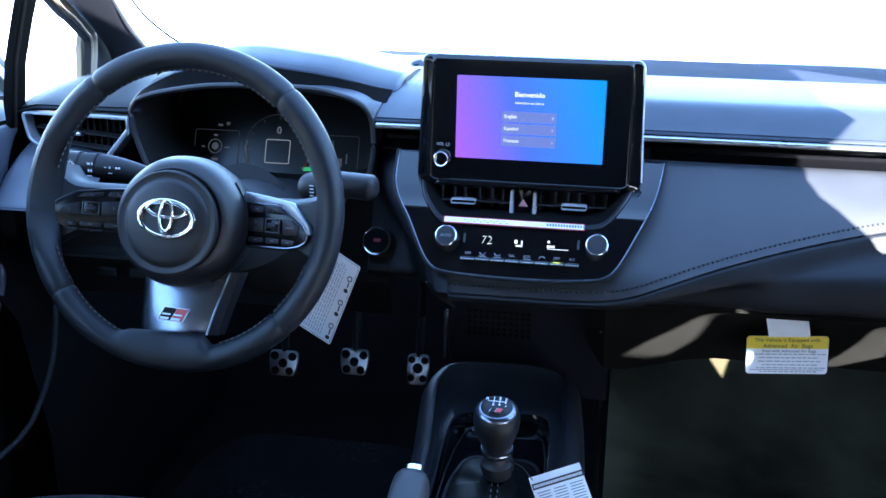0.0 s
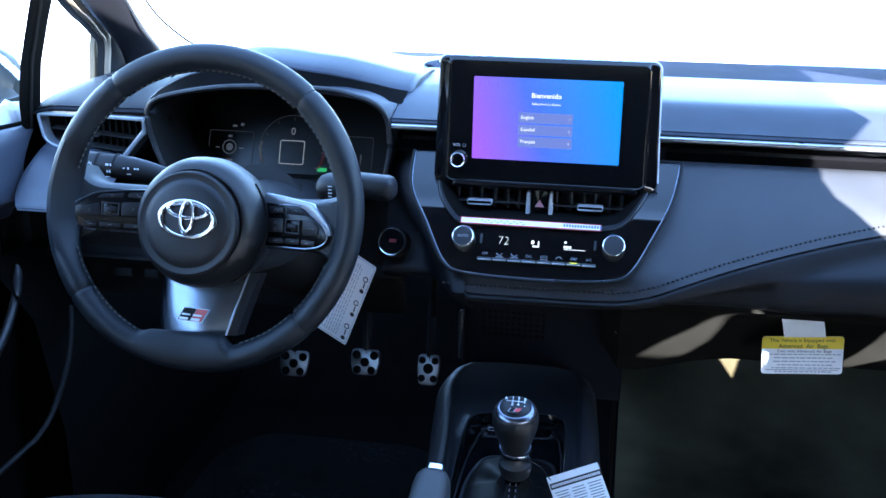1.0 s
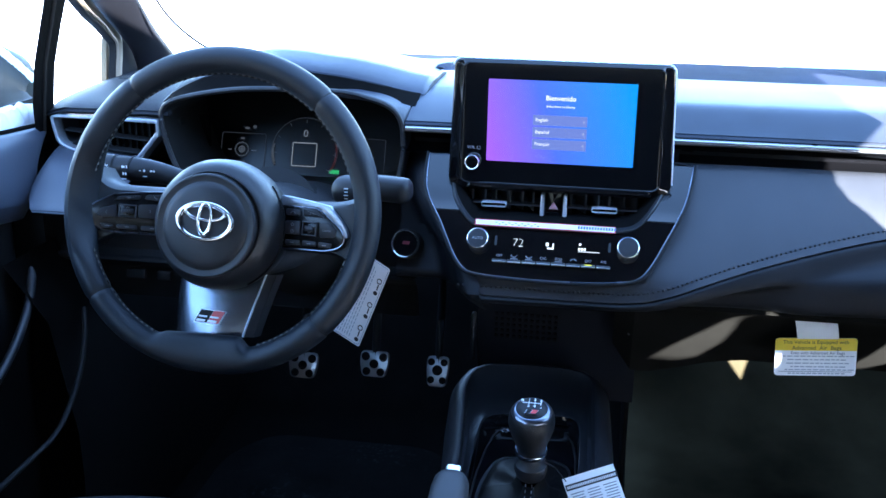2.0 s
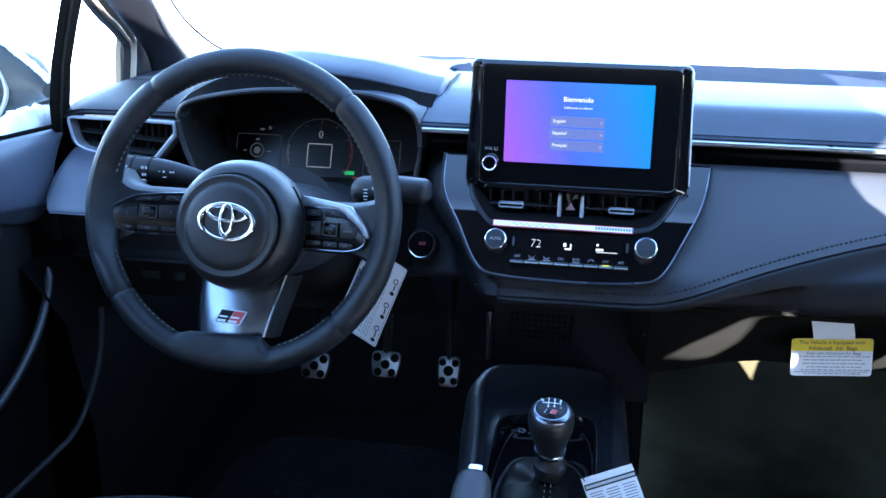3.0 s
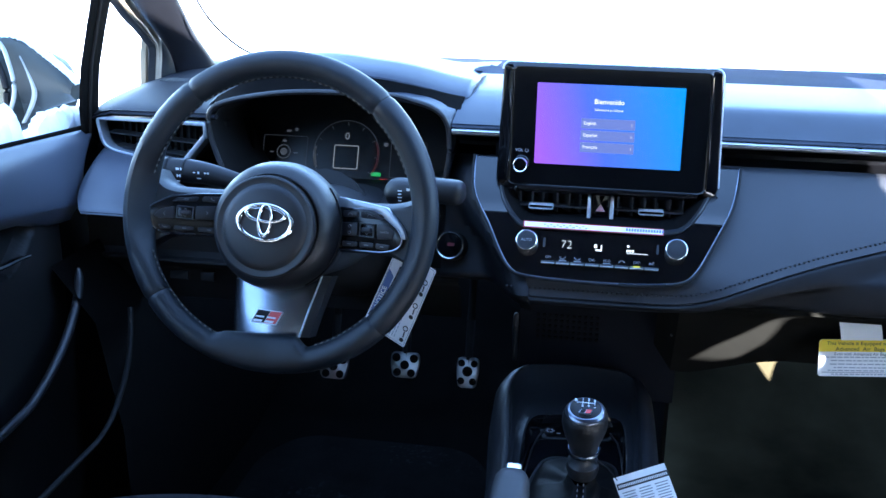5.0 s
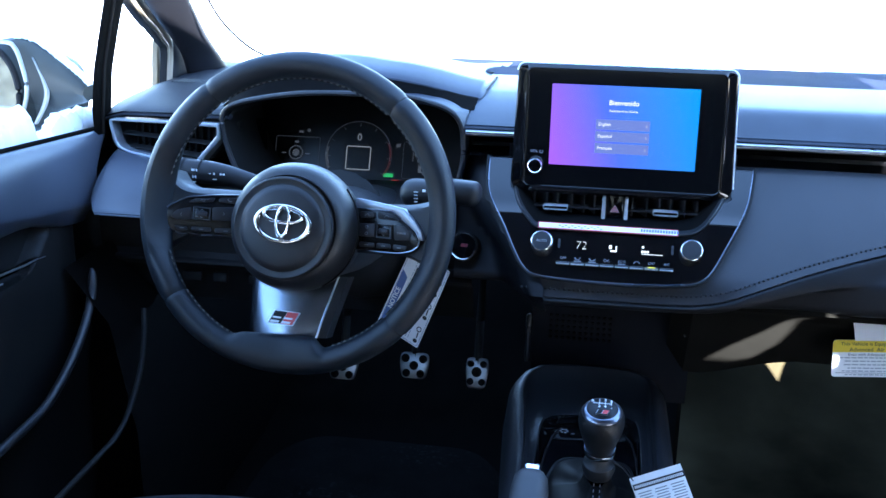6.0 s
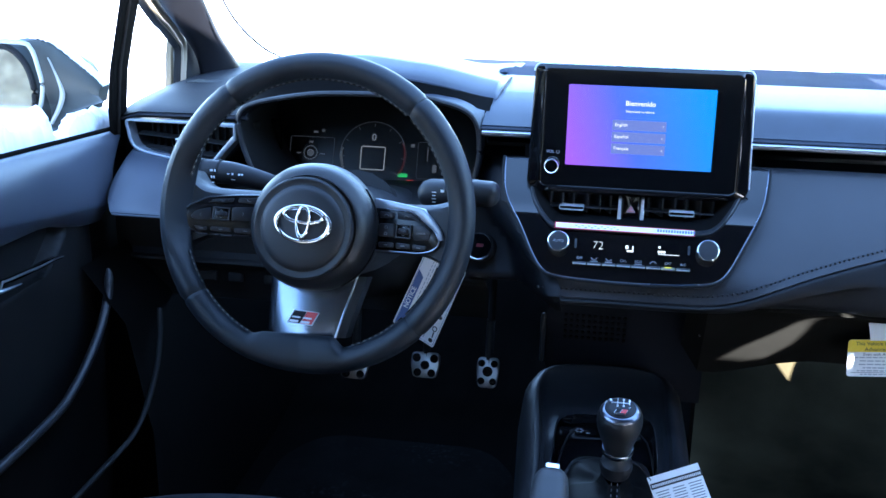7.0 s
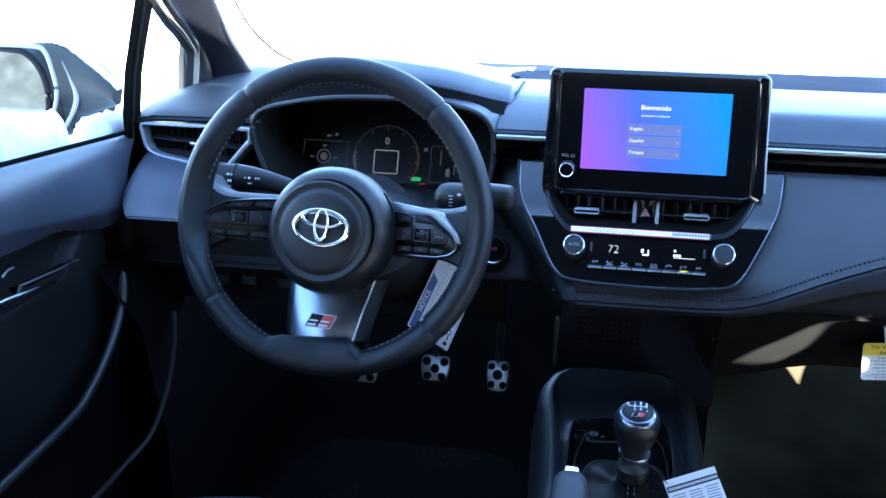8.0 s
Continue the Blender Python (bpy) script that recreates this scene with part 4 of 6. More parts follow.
end_run = [V(*p) for p in sill_line] + [V(-0.2115, y, z) for y, z in ((1.590, 0.7185), (1.574, 0.7145), (1.562, 0.709), (1.560, 0.700), (1.560, 0.690))]
sill_rows = []
for k in range(25):
    a, b = k / 24 * (len(rim_run) - 1), k / 24 * (len(end_run) - 1)
    i, j = min(int(a), len(rim_run) - 2), min(int(b), len(end_run) - 2)
    p = V(rim_run[i][0], 1.5590, rim_run[i][1]).lerp(V(rim_run[i + 1][0], 1.5590, rim_run[i + 1][1]), a - i)
    q = end_run[j].lerp(end_run[j + 1], b - j)
    sill_rows.append([p, p.lerp(q, 0.35) + V(0, 0, 0.001), p.lerp(q, 0.7) + V(0, 0, 0.0008), q, q + V(0, 0.002, -0.006)])
part("sill", grid(sill_rows), TOPSOFT, cluster, "grained slope beside the display rim")
part("binnacle_rim", tube([V(x, 1.5575 - 0.04 * max(0, 0.66 - z), z) for x, z in ring], 0.0038, 8, closed=True), HARD, cluster, "smooth dark binnacle rim")
part("visor", binnacle(((0.985, 1.560), (0.975, 1.567), (0.955, 1.62), (0.935, 1.695))), DEEP, cluster, "matt black inner visor")
part("back_wall", box(0.43, 0.16, 0.004, plane(-0.39, 1.757, 0.656), 0.001), DEEP, cluster, "dark wall behind the display")
CM = plane(-0.413, 1.716, 0.637, 22)
part("lens", slab(roundpoly([(-0.150, -0.066), (0.175, -0.066), (0.205, 0.03), (0.185, 0.090), (0.05, 0.105), (-0.10, 0.098), (-0.155, 0.06)], 0.03), -0.01, -0.0015, CM), SMOKED, cluster, "smoked dark display glass")


def arc(cx, cy, r, a0, a1, m, n=40, z=0.0):
    return [m @ V(cx + r * math.cos(radians(a0 + (a1 - a0) * i / n)), cy + r * math.sin(radians(a0 + (a1 - a0) * i / n)), z) for i in range(n + 1)]


part("gauge_square", tube([CM @ V(x, y, 0) for x, y in rect(0.0375, 0.0355, 0.002, 3, 0.0145, -0.0165)], 0.0007, 6, closed=True), glow("pale_square_light", (0.8, 0.85, 0.9), 0.22), cluster, "lit white square outline")
part("gauge_arc", tube(arc(0.0145, -0.012, 0.052, 215, -35, CM), 0.0006, 6), glow("faint_gauge_light", (0.5, 0.55, 0.65), 0.025), cluster)
part("red_zone", tube(arc(0.0145, -0.012, 0.050, 25, -35, CM, 14), 0.0009, 6), glow("faint_red_zone", (0.8, 0.05, 0.05), 0.05), cluster)
for i in range(9):
    a = radians(215 - 250 * i / 8)
    part("gauge_tick", box(0.0045, 0.0009, 0.0006, CM @ pose(0.0145 + 0.047 * math.cos(a), -0.012 + 0.047 * math.sin(a), 0, 0, 0, math.degrees(a))), DIM_ON, cluster)
part("fuel_arc", tube(arc(0.0145, -0.012, 0.050, 168, 205, CM, 12), 0.0018, 6), DIM_ON, cluster)
words("digit", "0", 0.0155, CM @ pose(0.0145, 0.0155, 0.0003), glow("digit_light", (0.8, 0.85, 0.95), 0.13), cluster)
part("panel_line", tube([CM @ V(x, y, 0) for x, y in rect(0.070, 0.056, 0.003, 3, -0.083, -0.016)], 0.0004, 5, closed=True), glow("faint_panel_light", (0.5, 0.55, 0.65), 0.04), cluster)
part("panel_line", tube([CM @ V(x, y, 0) for x, y in rect(0.055, 0.056, 0.003, 3, 0.112, -0.016)], 0.0004, 5, closed=True), glow("faint_panel_light", (0.5, 0.55, 0.65), 0.04), cluster)
part("centre_dial", tube(arc(-0.085, -0.013, 0.0105, 0, 360, CM, 24), 0.0008, 6), DIM_ON, cluster)
part("centre_spot", lathe([(0.0055, -0.0005), (0.0045, 0.0012), (0.0, 0.0018)], CM @ pose(-0.085, -0.013, 0), 20), DIM_ON, cluster)
for x, y, w, h in ((-0.104, -0.014, 0.006, 0.0016), (-0.066, -0.014, 0.008, 0.0016), (-0.085, 0.004, 0.006, 0.003), (-0.084, -0.033, 0.010, 0.004), (-0.079, 0.020, 0.007, 0.003), (0.076, 0.006, 0.006, 0.005), (0.100, -0.006, 0.0016, 0.022), (0.112, -0.028, 0.006, 0.012), (0.122, -0.022, 0.0016, 0.016)):
    part("display_mark", slab(rect(w, h, 0.0006, 2), -0.0003, 0.0003, CM @ pose(x, y, 0)), glow("faint_mark_light", (0.6, 0.65, 0.75), 0.07), cluster)
part("lit_dot", lathe([(0.0026, -0.0003), (0.0026, 0.0005), (0.0, 0.0006)], CM @ pose(-0.067, 0.0225, 0), 16), DIM_ON, cluster)
part("tell_tale", slab(rect(0.0150, 0.0058, 0.001), -0.0003, 0.0004, CM @ pose(0.0635, -0.0405, 0)), GREEN_ON, cluster, "lit green tell-tale")
part("tell_tale", slab(rect(0.0130, 0.0052, 0.001), -0.0003, 0.0004, CM @ pose(0.0760, -0.0500, 0)), RED_ON, cluster, "lit red tell-tale")
part("tell_tale", slab(rect(0.0080, 0.0030, 0.001), -0.0003, 0.0004, CM @ pose(-0.128, -0.0440, 0)), RED_ON, cluster, "lit red tell-tale")
part("tell_tale", slab(rect(0.0090, 0.0030, 0.001), -0.0003, 0.0004, CM @ pose(0.121, -0.0560, 0)), RED_ON, cluster, "lit red tell-tale")

# ---- steering wheel and column ----
WX, WY, WZ, RAKE = -0.355, 1.258, 0.661, 17.0
WM = plane(WX, WY, WZ, RAKE)
wheel = thing("steering_wheel", "black leather three-spoke steering wheel with a silver lower spoke", "steering wheel", (WX, WY, WZ))
RR, RT = 0.1678, 0.0144
RM = WM @ pose(-0.0008, -0.0012, 0)


def rim_arc(a0, a1, n):
    """One leather-wrapped length of the rim, drawn in at its two seams."""
    rows = []
    for i in range(n + 1):
        a = radians(a0 + (a1 - a0) * i / n)
        near = min(i, n - i) / n * abs(a1 - a0)
        t = RT * (0.90 if near == 0 else 0.97 if near < 0.8 else 1.0)
        deg = math.degrees(a) % 360
        low = max(0.0, 1 - abs(deg - 268) / 34)
        xr = RR * math.cos(a)
        side = min(1.0, max(0.0, (0.014 - max(-0.060 - xr, xr - 0.034)) / 0.014)) if math.sin(a) < 0 else 0.0
        side = side * side * (3 - 2 * side)
        base = max(0.0, 1 - abs(deg - 270) / 52)
        base = base * base * (3 - 2 * base)
        grip = min(1.0, max(0.0, (30 - min(abs(deg - 178), abs(deg - 358), deg + 2)) / 24))
        grip = grip * grip * (3 - 2 * grip)      # the rim runs into the side spokes here
        row = []
        for j in range(20):
            b = 2 * math.pi * j / 20
            rad, dep = math.cos(b), math.sin(b)
            r = RR + t * rad * (1.0 + 0.05 * math.cos(2 * b))
            if rad < 0.2 and dep > 0:
                dep *= 1 - (0.75 if 90 < deg < 270 else 0.45) * grip * (0.2 - rad) / 1.2
            if rad < 0.25:
                r += (0.1363 / max(0.2, -math.sin(a)) - RR + t) * min(1.0, (0.25 - rad) / 0.9) * side
            r -= 0.0030 * base * max(0.0, rad + 0.3) / 1.3
            row.append(RM @ V(r * math.cos(a), r * math.sin(a), 1.12 * t * dep - 0.006 * low - (0.016 if 90 < deg < 270 else 0.001) * grip * max(0.0, (0.4 - rad) / 1.4)))
        rows.append(row)
    return grid(rows, close_u=True, cap=True)


SEAMS = (48.7, 128.4, 216.6, 316.0)
for k, (a, b) in enumerate(((48.7, 128.4), (128.4, 216.6), (216.6, 316.0), (316.0, 408.7))):
    part("rim", rim_arc(a, b, 100 if k == 2 else 48), RIMLEATHER, wheel, "smooth black leather rim section")
    for c, d in ((a + 1, 244), (290, b - 1)) if k == 2 else ((a + 1, 166), (199, b - 1)) if k == 1 else ((a + 1, 341), (380, b - 1)) if k == 3 else ((a + 1, b - 1),):
        mid = []
        for i in range(61):
            q = radians(c + (d - c) * i / 60)
            mid.append(RM @ V((RR - RT * 1.06) * math.cos(q), (RR - RT * 1.06) * math.sin(q), RT * 0.05))
        bm = tube(mid, 0.0012, 6)
        part("seam", bm, DEEP, wheel)
        stitches("stitching", [p + WM.to_3x3() @ V(0, 0, 0.0008) for p in mid], 0.0036, 0.0012, WHEELTHREAD, wheel)
for a in SEAMS:
    q = radians(a)
    ringp = [RM @ V((RR + RT * 0.93 * math.cos(b)) * math.cos(q), (RR + RT * 0.93 * math.cos(b)) * math.sin(q), RT * 0.93 * math.sin(b)) for b in (2 * math.pi * j / 24 for j in range(24))]
    part("seam", tube(ringp, 0.0009, 6, closed=True), DEEP, wheel)

HM = WM @ pose(-0.0055, -0.0170, 0, 0, 0, -4)
part("hub", lathe([(0.052, -0.075), (0.0690, -0.055), (0.0735, -0.026), (0.0722, -0.002), (0.0675, 0.012), (0.0610, 0.0205), (0.0572, 0.0225), (0.0560, 0.018)], HM @ pose(0.0025, 0.002, 0), 72), HUBBLACK, wheel, "round black hub")
part("hub_seam", tube([HM @ pose(0.0025, 0.002, 0) @ V(0.0735 * math.cos(a), 0.0735 * math.sin(a), -0.012) for a in np.linspace(-1.0, 0.75, 40)], 0.0011, 6), DEEP, wheel)
cover = part("airbag_cover", lathe([(0.0566, 0.016), (0.0568, 0.0255), (0.0560, 0.0282), (0.0545, 0.0292), (0.0528, 0.0290), (0.0500, 0.0278), (0.0478, 0.0281), (0.0462, 0.0302), (0.040, 0.0322), (0.028, 0.0338), (0.012, 0.0344), (0.0, 0.0345)], HM, 72), COVERLEATHER, wheel, "domed grained airbag cover")
EM = WM @ pose(-0.0030, -0.0124, 0.0360, 0, 0, -3.5)


def band(cx, cy, a, b, w, h, m, n=56, tilt=0.0):
    """An oval chrome band with a flat, bevelled face; it thins towards its ends."""
    rows = []
    for i in range(n):
        q = 2 * math.pi * i / n
        ww = w * (1.0 - 0.30 * abs(math.sin(q)) if a > b else 1.0 - 0.30 * abs(math.cos(q)))
        nx, ny = math.cos(q) / a, math.sin(q) / b
        l = math.hypot(nx, ny)
        nx, ny = nx / l, ny / l
        rows.append([m @ V(cx + a * math.cos(q) + nx * o * ww, cy + b * math.sin(q) + ny * o * ww, z) for o, z in ((1.0, -0.003), (1.0, 0.0), (0.80, h * 0.7), (0.45, h * 1.1), (0.0, h * 1.2), (-0.45, h * 1.0), (-0.80, h * 0.55), (-1.0, -0.0004), (-1.0, -0.003))])
    return grid(rows, close_u=True, close_v=True)


part("emblem_backing", slab([(0.0315 * math.cos(a), 0.0205 * math.sin(a)) for a in np.linspace(0, 2 * math.pi, 48, endpoint=False)], -0.006, -0.0026, EM), DEEP, wheel)
emblem = part("emblem", band(0, 0, 0.0300, 0.0194, 0.0034, 0.0018, EM), EMBLEMCHROME, wheel, "oval chrome emblem", 24)
part("emblem_oval", band(0, 0.0024, 0.0070, 0.0162, 0.0027, 0.0019, EM @ pose(0, 0, 0.0006)), EMBLEMCHROME, emblem, "", 24)
part("emblem_oval", band(0, 0.0092, 0.0218, 0.0078, 0.0027, 0.0018, EM @ pose(0, 0, 0.0003)), EMBLEMCHROME, emblem, "", 24)
bars("faint_print", [(-0.004, -0.0290, 0.010, 0.0022), (0.003, -0.0310, 0.004, 0.0050), (0, -0.0365, 0.019, 0.0020)], HM @ pose(0.002, 0, 0.0312, 4, 0, 0), HUBBLACK, wheel, 0.0008)

# lower spoke: gunmetal plate that dives under the hub, with an enamelled badge


def spoke_at(v):
    """Left edge, right edge, height and depth of the plate from its foot (0) to the hub (1)."""
    return -0.0590 - 0.004 * v, 0.0255 + 0.0185 * v, -0.1405 + 0.0715 * v, -0.0195 - 0.014 * v ** 1.5


rows, edge, flank = [], [], []
for v in np.linspace(0, 1, 10):
    xl, xr, y, zc = spoke_at(v)
    rows.append([WM @ V(xl + (xr - xl) * u, y, zc + z) for u, z in ((0.0, -0.034), (0.0, -0.0200), (0.02, -0.0150), (0.06, -0.0105), (0.13, -0.0064), (0.25, -0.0028), (0.42, -0.0004), (0.60, -0.0003), (0.78, -0.0022), (0.93, -0.0058), (0.985, -0.0075), (1.0, -0.010))])
    edge.append([WM @ V(xr + dx, y, zc + z) for dx, z in ((-0.0016, -0.0072), (-0.0004, -0.0064), (0.0008, -0.0076))])
    flank.append([WM @ V(xr + dx, y, zc + z) for dx, z in ((0.0008, -0.0076), (0.0100, -0.0130), (0.0115, -0.034))])
part("lower_spoke", grid(rows), GUN, wheel, "brushed gunmetal lower spoke")
part("spoke_edge", grid(edge), SATIN, wheel, "bright spoke edge")
part("spoke_flank", grid(flank), HARD, wheel, "dark side of the lower spoke")
badge_m = WM @ pose(-0.0124, -0.1196, -0.0205, -9, 0, -3)
sk = lambda x, y: (x + 0.42 * y, y)
badge = part("badge", slab([sk(x, y) for x, y in rect(0.0300, 0.0162, 0.0010)], -0.003, 0.0008, badge_m), TABSILVER, wheel, "small black and red enamel badge")
part("badge_field", slab([sk(x, y) for x, y in ((-0.0140, -0.0071), (0.0005, -0.0071), (0.0005, 0.0071), (-0.0140, 0.0071))], 0.0005, 0.0012, badge_m), BLACKMARK, badge)
part("badge_field", slab([sk(x, y) for x, y in ((0.0009, -0.0071), (0.0140, -0.0071), (0.0140, 0.0071), (0.0009, 0.0071))], 0.0005, 0.0012, badge_m), REDMARK, badge)
for bx, bw in ((-0.0078, 0.0100), (0.0056, 0.0104)):
    for by, bh in ((-0.0003, 0.0019), (-0.0051, 0.0026)):
        part("badge_bar", slab([sk(x, y) for x, y in rect(bw, bh, 0.0006, 2, bx, by)], 0.0010, 0.0018, badge_m), TABSILVER, badge)

# side spokes with their button pods, dished towards the hub
LEFT_KEYS = [[(-0.1408, 0.0050), (-0.1340, 0.0100), (-0.1096, 0.0125), (-0.1119, 0.0069)], [(-0.1065, 0.0077), (-0.1045, 0.0130), (-0.0800, 0.0147), (-0.0830, 0.0065)],
             [(-0.1595, -0.0118), (-0.1530, -0.0042), (-0.1362, 0.0003), (-0.1355, -0.0144), (-0.1540, -0.0152)], [(-0.1128, 0.0012), (-0.0860, 0.0031), (-0.0860, -0.0132), (-0.1122, -0.0141)],
             [(-0.1553, -0.0216), (-0.1395, -0.0228), (-0.1395, -0.0268), (-0.1500, -0.0276)], [(-0.1360, -0.0222), (-0.1125, -0.0225), (-0.1125, -0.0276), (-0.1357, -0.0272)], [(-0.1090, -0.0226), (-0.0830, -0.0224), (-0.0830, -0.0282), (-0.1085, -0.0279)]]
RIGHT_KEYS = [[(0.0735, 0.0076), (0.0925, 0.0074), (0.0930, 0.0006), (0.0740, 0.0002)], [(0.0962, 0.0078), (0.1139, 0.0066), (0.1247, -0.0007), (0.0968, 0.0001)],
              [(0.0730, -0.0062), (0.0932, -0.0052), (0.0938, -0.0205), (0.0735, -0.0205)], [(0.1176, -0.0057), (0.1294, -0.0062), (0.1388, -0.0130), (0.1370, -0.0215), (0.1184, -0.0225)],
              [(0.0740, -0.0268), (0.0938, -0.0268), (0.0942, -0.0320), (0.0745, -0.0328)], [(0.0962, -0.0266), (0.1143, -0.0272), (0.1147, -0.0326), (0.0967, -0.0330)], [(0.1167, -0.0272), (0.1346, -0.0282), (0.1322, -0.0338), (0.1172, -0.0336)]]
for sg in (-1, 1):
    z0, ang = (-0.058, 16.0) if sg < 0 else (-0.039, -15.0)
    PD = WM @ pose(0, 0, z0, 0, ang, 0)
    rows = []
    for u in np.linspace(0, 1, 17):
        r = 0.055 + 0.104 * u
        f = max(0.0, (u - 0.60) / 0.40) ** 2
        h1 = 0.0205 + 0.020 * f * f if sg < 0 else 0.0150 + 0.010 * f
        h0 = (-0.0330 if sg < 0 else -0.0400) - 0.018 * f
        dz = z0 + math.tan(radians(abs(ang))) * r * 1.0 - 0.0015 - 0.001 * f
        rows.append([WM @ V(sg * r, y, z) for y, z in ((h1 + 0.002, dz - 0.050), (h1 + 0.003, dz - 0.022), (h1, dz - 0.007), (h1 - 0.004, dz - 0.001), (0.010, dz), (-0.015, dz), (h0 + 0.004, dz - 0.001), (h0, dz - 0.010), (h0 + 0.004, dz - 0.034))])
    part("side_spoke", grid(rows, close_u=True, cap=True), RIMLEATHER, wheel, "black side spoke")
    if sg > 0:
        wedge = [(0.066, 0.0222), (0.0900, 0.0190), (0.1281, 0.0127), (0.1400, 0.0015), (0.1500, -0.0105), (0.1535, -0.0205), (0.1490, -0.0212), (0.1455, -0.0120), (0.1372, -0.0060), (0.1275, 0.0010), (0.1140, 0.0094), (0.1000, 0.0102), (0.066, 0.0113)]
        part("spoke_trim", slab(roundpoly(wedge[::-1], 0.0015, 2), -0.010, 0.0028, PD, 0.0008), VENTSILVER, wheel, "silver wedge-shaped spoke trim")
        pod = [(0.066, -0.0365), (0.1244, -0.0368), (0.1400, -0.0335), (0.1480, -0.0275), (0.1490, -0.0205), (0.1440, -0.0115), (0.1372, -0.0064), (0.1275, 0.0006), (0.1140, 0.0090), (0.1000, 0.0098), (0.066, 0.0108)]
        keys, rock = RIGHT_KEYS, (0.1056, -0.0133, 0.0190, 0.0158)
    else:
        pod = [(-0.0700, 0.0182), (-0.1092, 0.0157), (-0.1412, 0.0115), (-0.1611, 0.0010), (-0.1690, -0.0060), (-0.1725, -0.0122), (-0.1696, -0.0179), (-0.1636, -0.0235), (-0.1516, -0.0302), (-0.1258, -0.0316), (-0.0700, -0.0305)]
        keys, rock = LEFT_KEYS, (-0.1242, -0.0067, 0.0200, 0.0150)
    pp = roundpoly(pod, 0.005, 4)
    area = sum(a[0] * b[1] - b[0] * a[1] for a, b in zip(pp, pp[1:] + pp[:1]))
    pp = pp if area > 0 else pp[::-1]
    podob = part("button_pod", slab(pp, -0.012, 0.0026, PD, 0.0012), PODBLACK, wheel, "dark gloss button pod")
    part("pod_line", tube([PD @ V(x, y, 0.0024) for x, y in pp], 0.0009, 6, closed=True), DARKCHROME, podob, "thin dark chrome outline")
    for i, kq in enumerate(keys):
        mx, my = sum(p[0] for p in kq) / len(kq), sum(p[1] for p in kq) / len(kq)
        ko = roundpoly(kq, 0.0022, 3)
        area = sum(a[0] * b[1] - b[0] * a[1] for a, b in zip(ko, ko[1:] + ko[:1]))
        b = part("button", slab(ko if area > 0 else ko[::-1], 0.001, 0.0044, PD, 0.0009), KEYBLACK, podob)
        km = PD @ pose(mx, my, 0.0046)
        if sg < 0 and i in (2, 3):
            d = 1 if i == 3 else -1
            part("arrow", tube([km @ V(q * d, w2, 0) for q, w2 in ((-0.0008, 0.0019), (0.0010, 0), (-0.0008, -0.0019))], 0.0003, 5), KEYMARK, b)
        elif sg < 0 and i == 0:
            part("symbol", tube([km @ V(x, y, 0) for x, y in ((-0.002, 0.0006), (0.0015, 0.0006), (0.0026, 0.0), (0.0018, -0.0012), (-0.0012, -0.0012))], 0.0003, 5), KEYMARK, b)
        elif sg < 0 and i == 1:
            part("symbol", tube([km @ V(x, y, 0) for x, y in ((-0.0022, 0.0014), (-0.0012, -0.0004), (0.0006, -0.0014), (0.0022, -0.0012))], 0.0004, 5), KEYMARK, b)
        elif sg > 0 and i == 3:
            words("lettering", "CANCEL", 0.0029, km @ pose(-0.0008, -0.0008, 0), KEYMARK, b)
        elif sg > 0 and i == 2:
            for dy in (0.0034, -0.0040):
                part("symbol", tube([km @ V(0.0018 * math.cos(q), dy + 0.0015 * math.sin(q), 0) for q in np.linspace(0, 6.28, 10)], 0.0003, 5), KEYMARK, b)
        elif i < 2:
            part("symbol", tube([km @ V(x, y - 0.0004, 0) for x, y in ((-0.0030, -0.0012), (-0.0012, 0.0012), (0.0012, 0.0012), (0.0030, -0.0012))], 0.0003, 5), KEYMARK, b)
        else:
            bars("print", [(0, 0.0, 0.0046, 0.0008)], km, KEYMARK, b, 0.0002)
    rx, ry, rw, rh = rock
    km = PD @ pose(rx, ry, 0.0030, 0, 0, -2)
    b = part("button", box(rw, rh, 0.003, km, 0.001), PODBLACK, podob)
    part("bezel", frame_ring(rect(rw, rh, 0.001), rect(rw * 0.84, rh * 0.82, 0.001), 0.001, 0.0026, km, lip=0.0003), BUTTON, b, "thin dark frame")
    part("rocker", box(rw * 0.66, rh * 0.36, 0.005, km @ pose(0, 0, 0.0020), 0.0014), KEYBLACK, b)
    for d in (1, -1):
        part("arrow", tube([km @ V(x, d * (rh * 0.27 + y), 0.0018) for x, y in ((-0.0016, -0.0006), (0, 0.0006), (0.0016, -0.0006))], 0.0003, 5), KEYMARK, b)
# steering column and stalks
column = thing("steering_column", "black plastic steering column shroud", "steering column", (WX, 1.42, 0.60))
rows = []
for u in np.linspace(0, 1, 7):
    y, z = 1.30 + 0.28 * u, 0.640 - 0.07 * u
    w, h0, h1 = 0.060 + 0.022 * u, -0.075, 0.040 + 0.006 * u
    rows.append([V(WX + w * math.cos(a) * (1 if abs(math.cos(a)) < 0.95 else 1.02), y, z + (h1 if math.sin(a) > 0 else -h0) * math.sin(a)) for a in (2 * math.pi * j / 28 for j in range(28))])
part("shroud", grid(rows, close_u=True, cap=True), HARD, column)
part("boot", tube([V(WX - 0.01, 1.44, 0.600), V(WX, 1.56, 0.53), V(WX, 1.75, 0.45)], [0.07, 0.075, 0.06], 20), DEEP, column)
rows = []
for u in np.linspace(0, 1, 6):
    rows.append([V(WX + 0.02 + (0.100 - 0.02 * u) * math.cos(a), 1.42 + 0.20 * u, 0.610 - 0.020 * u + 0.016 * math.sin(a)) for a in np.linspace(0, math.pi, 18)])
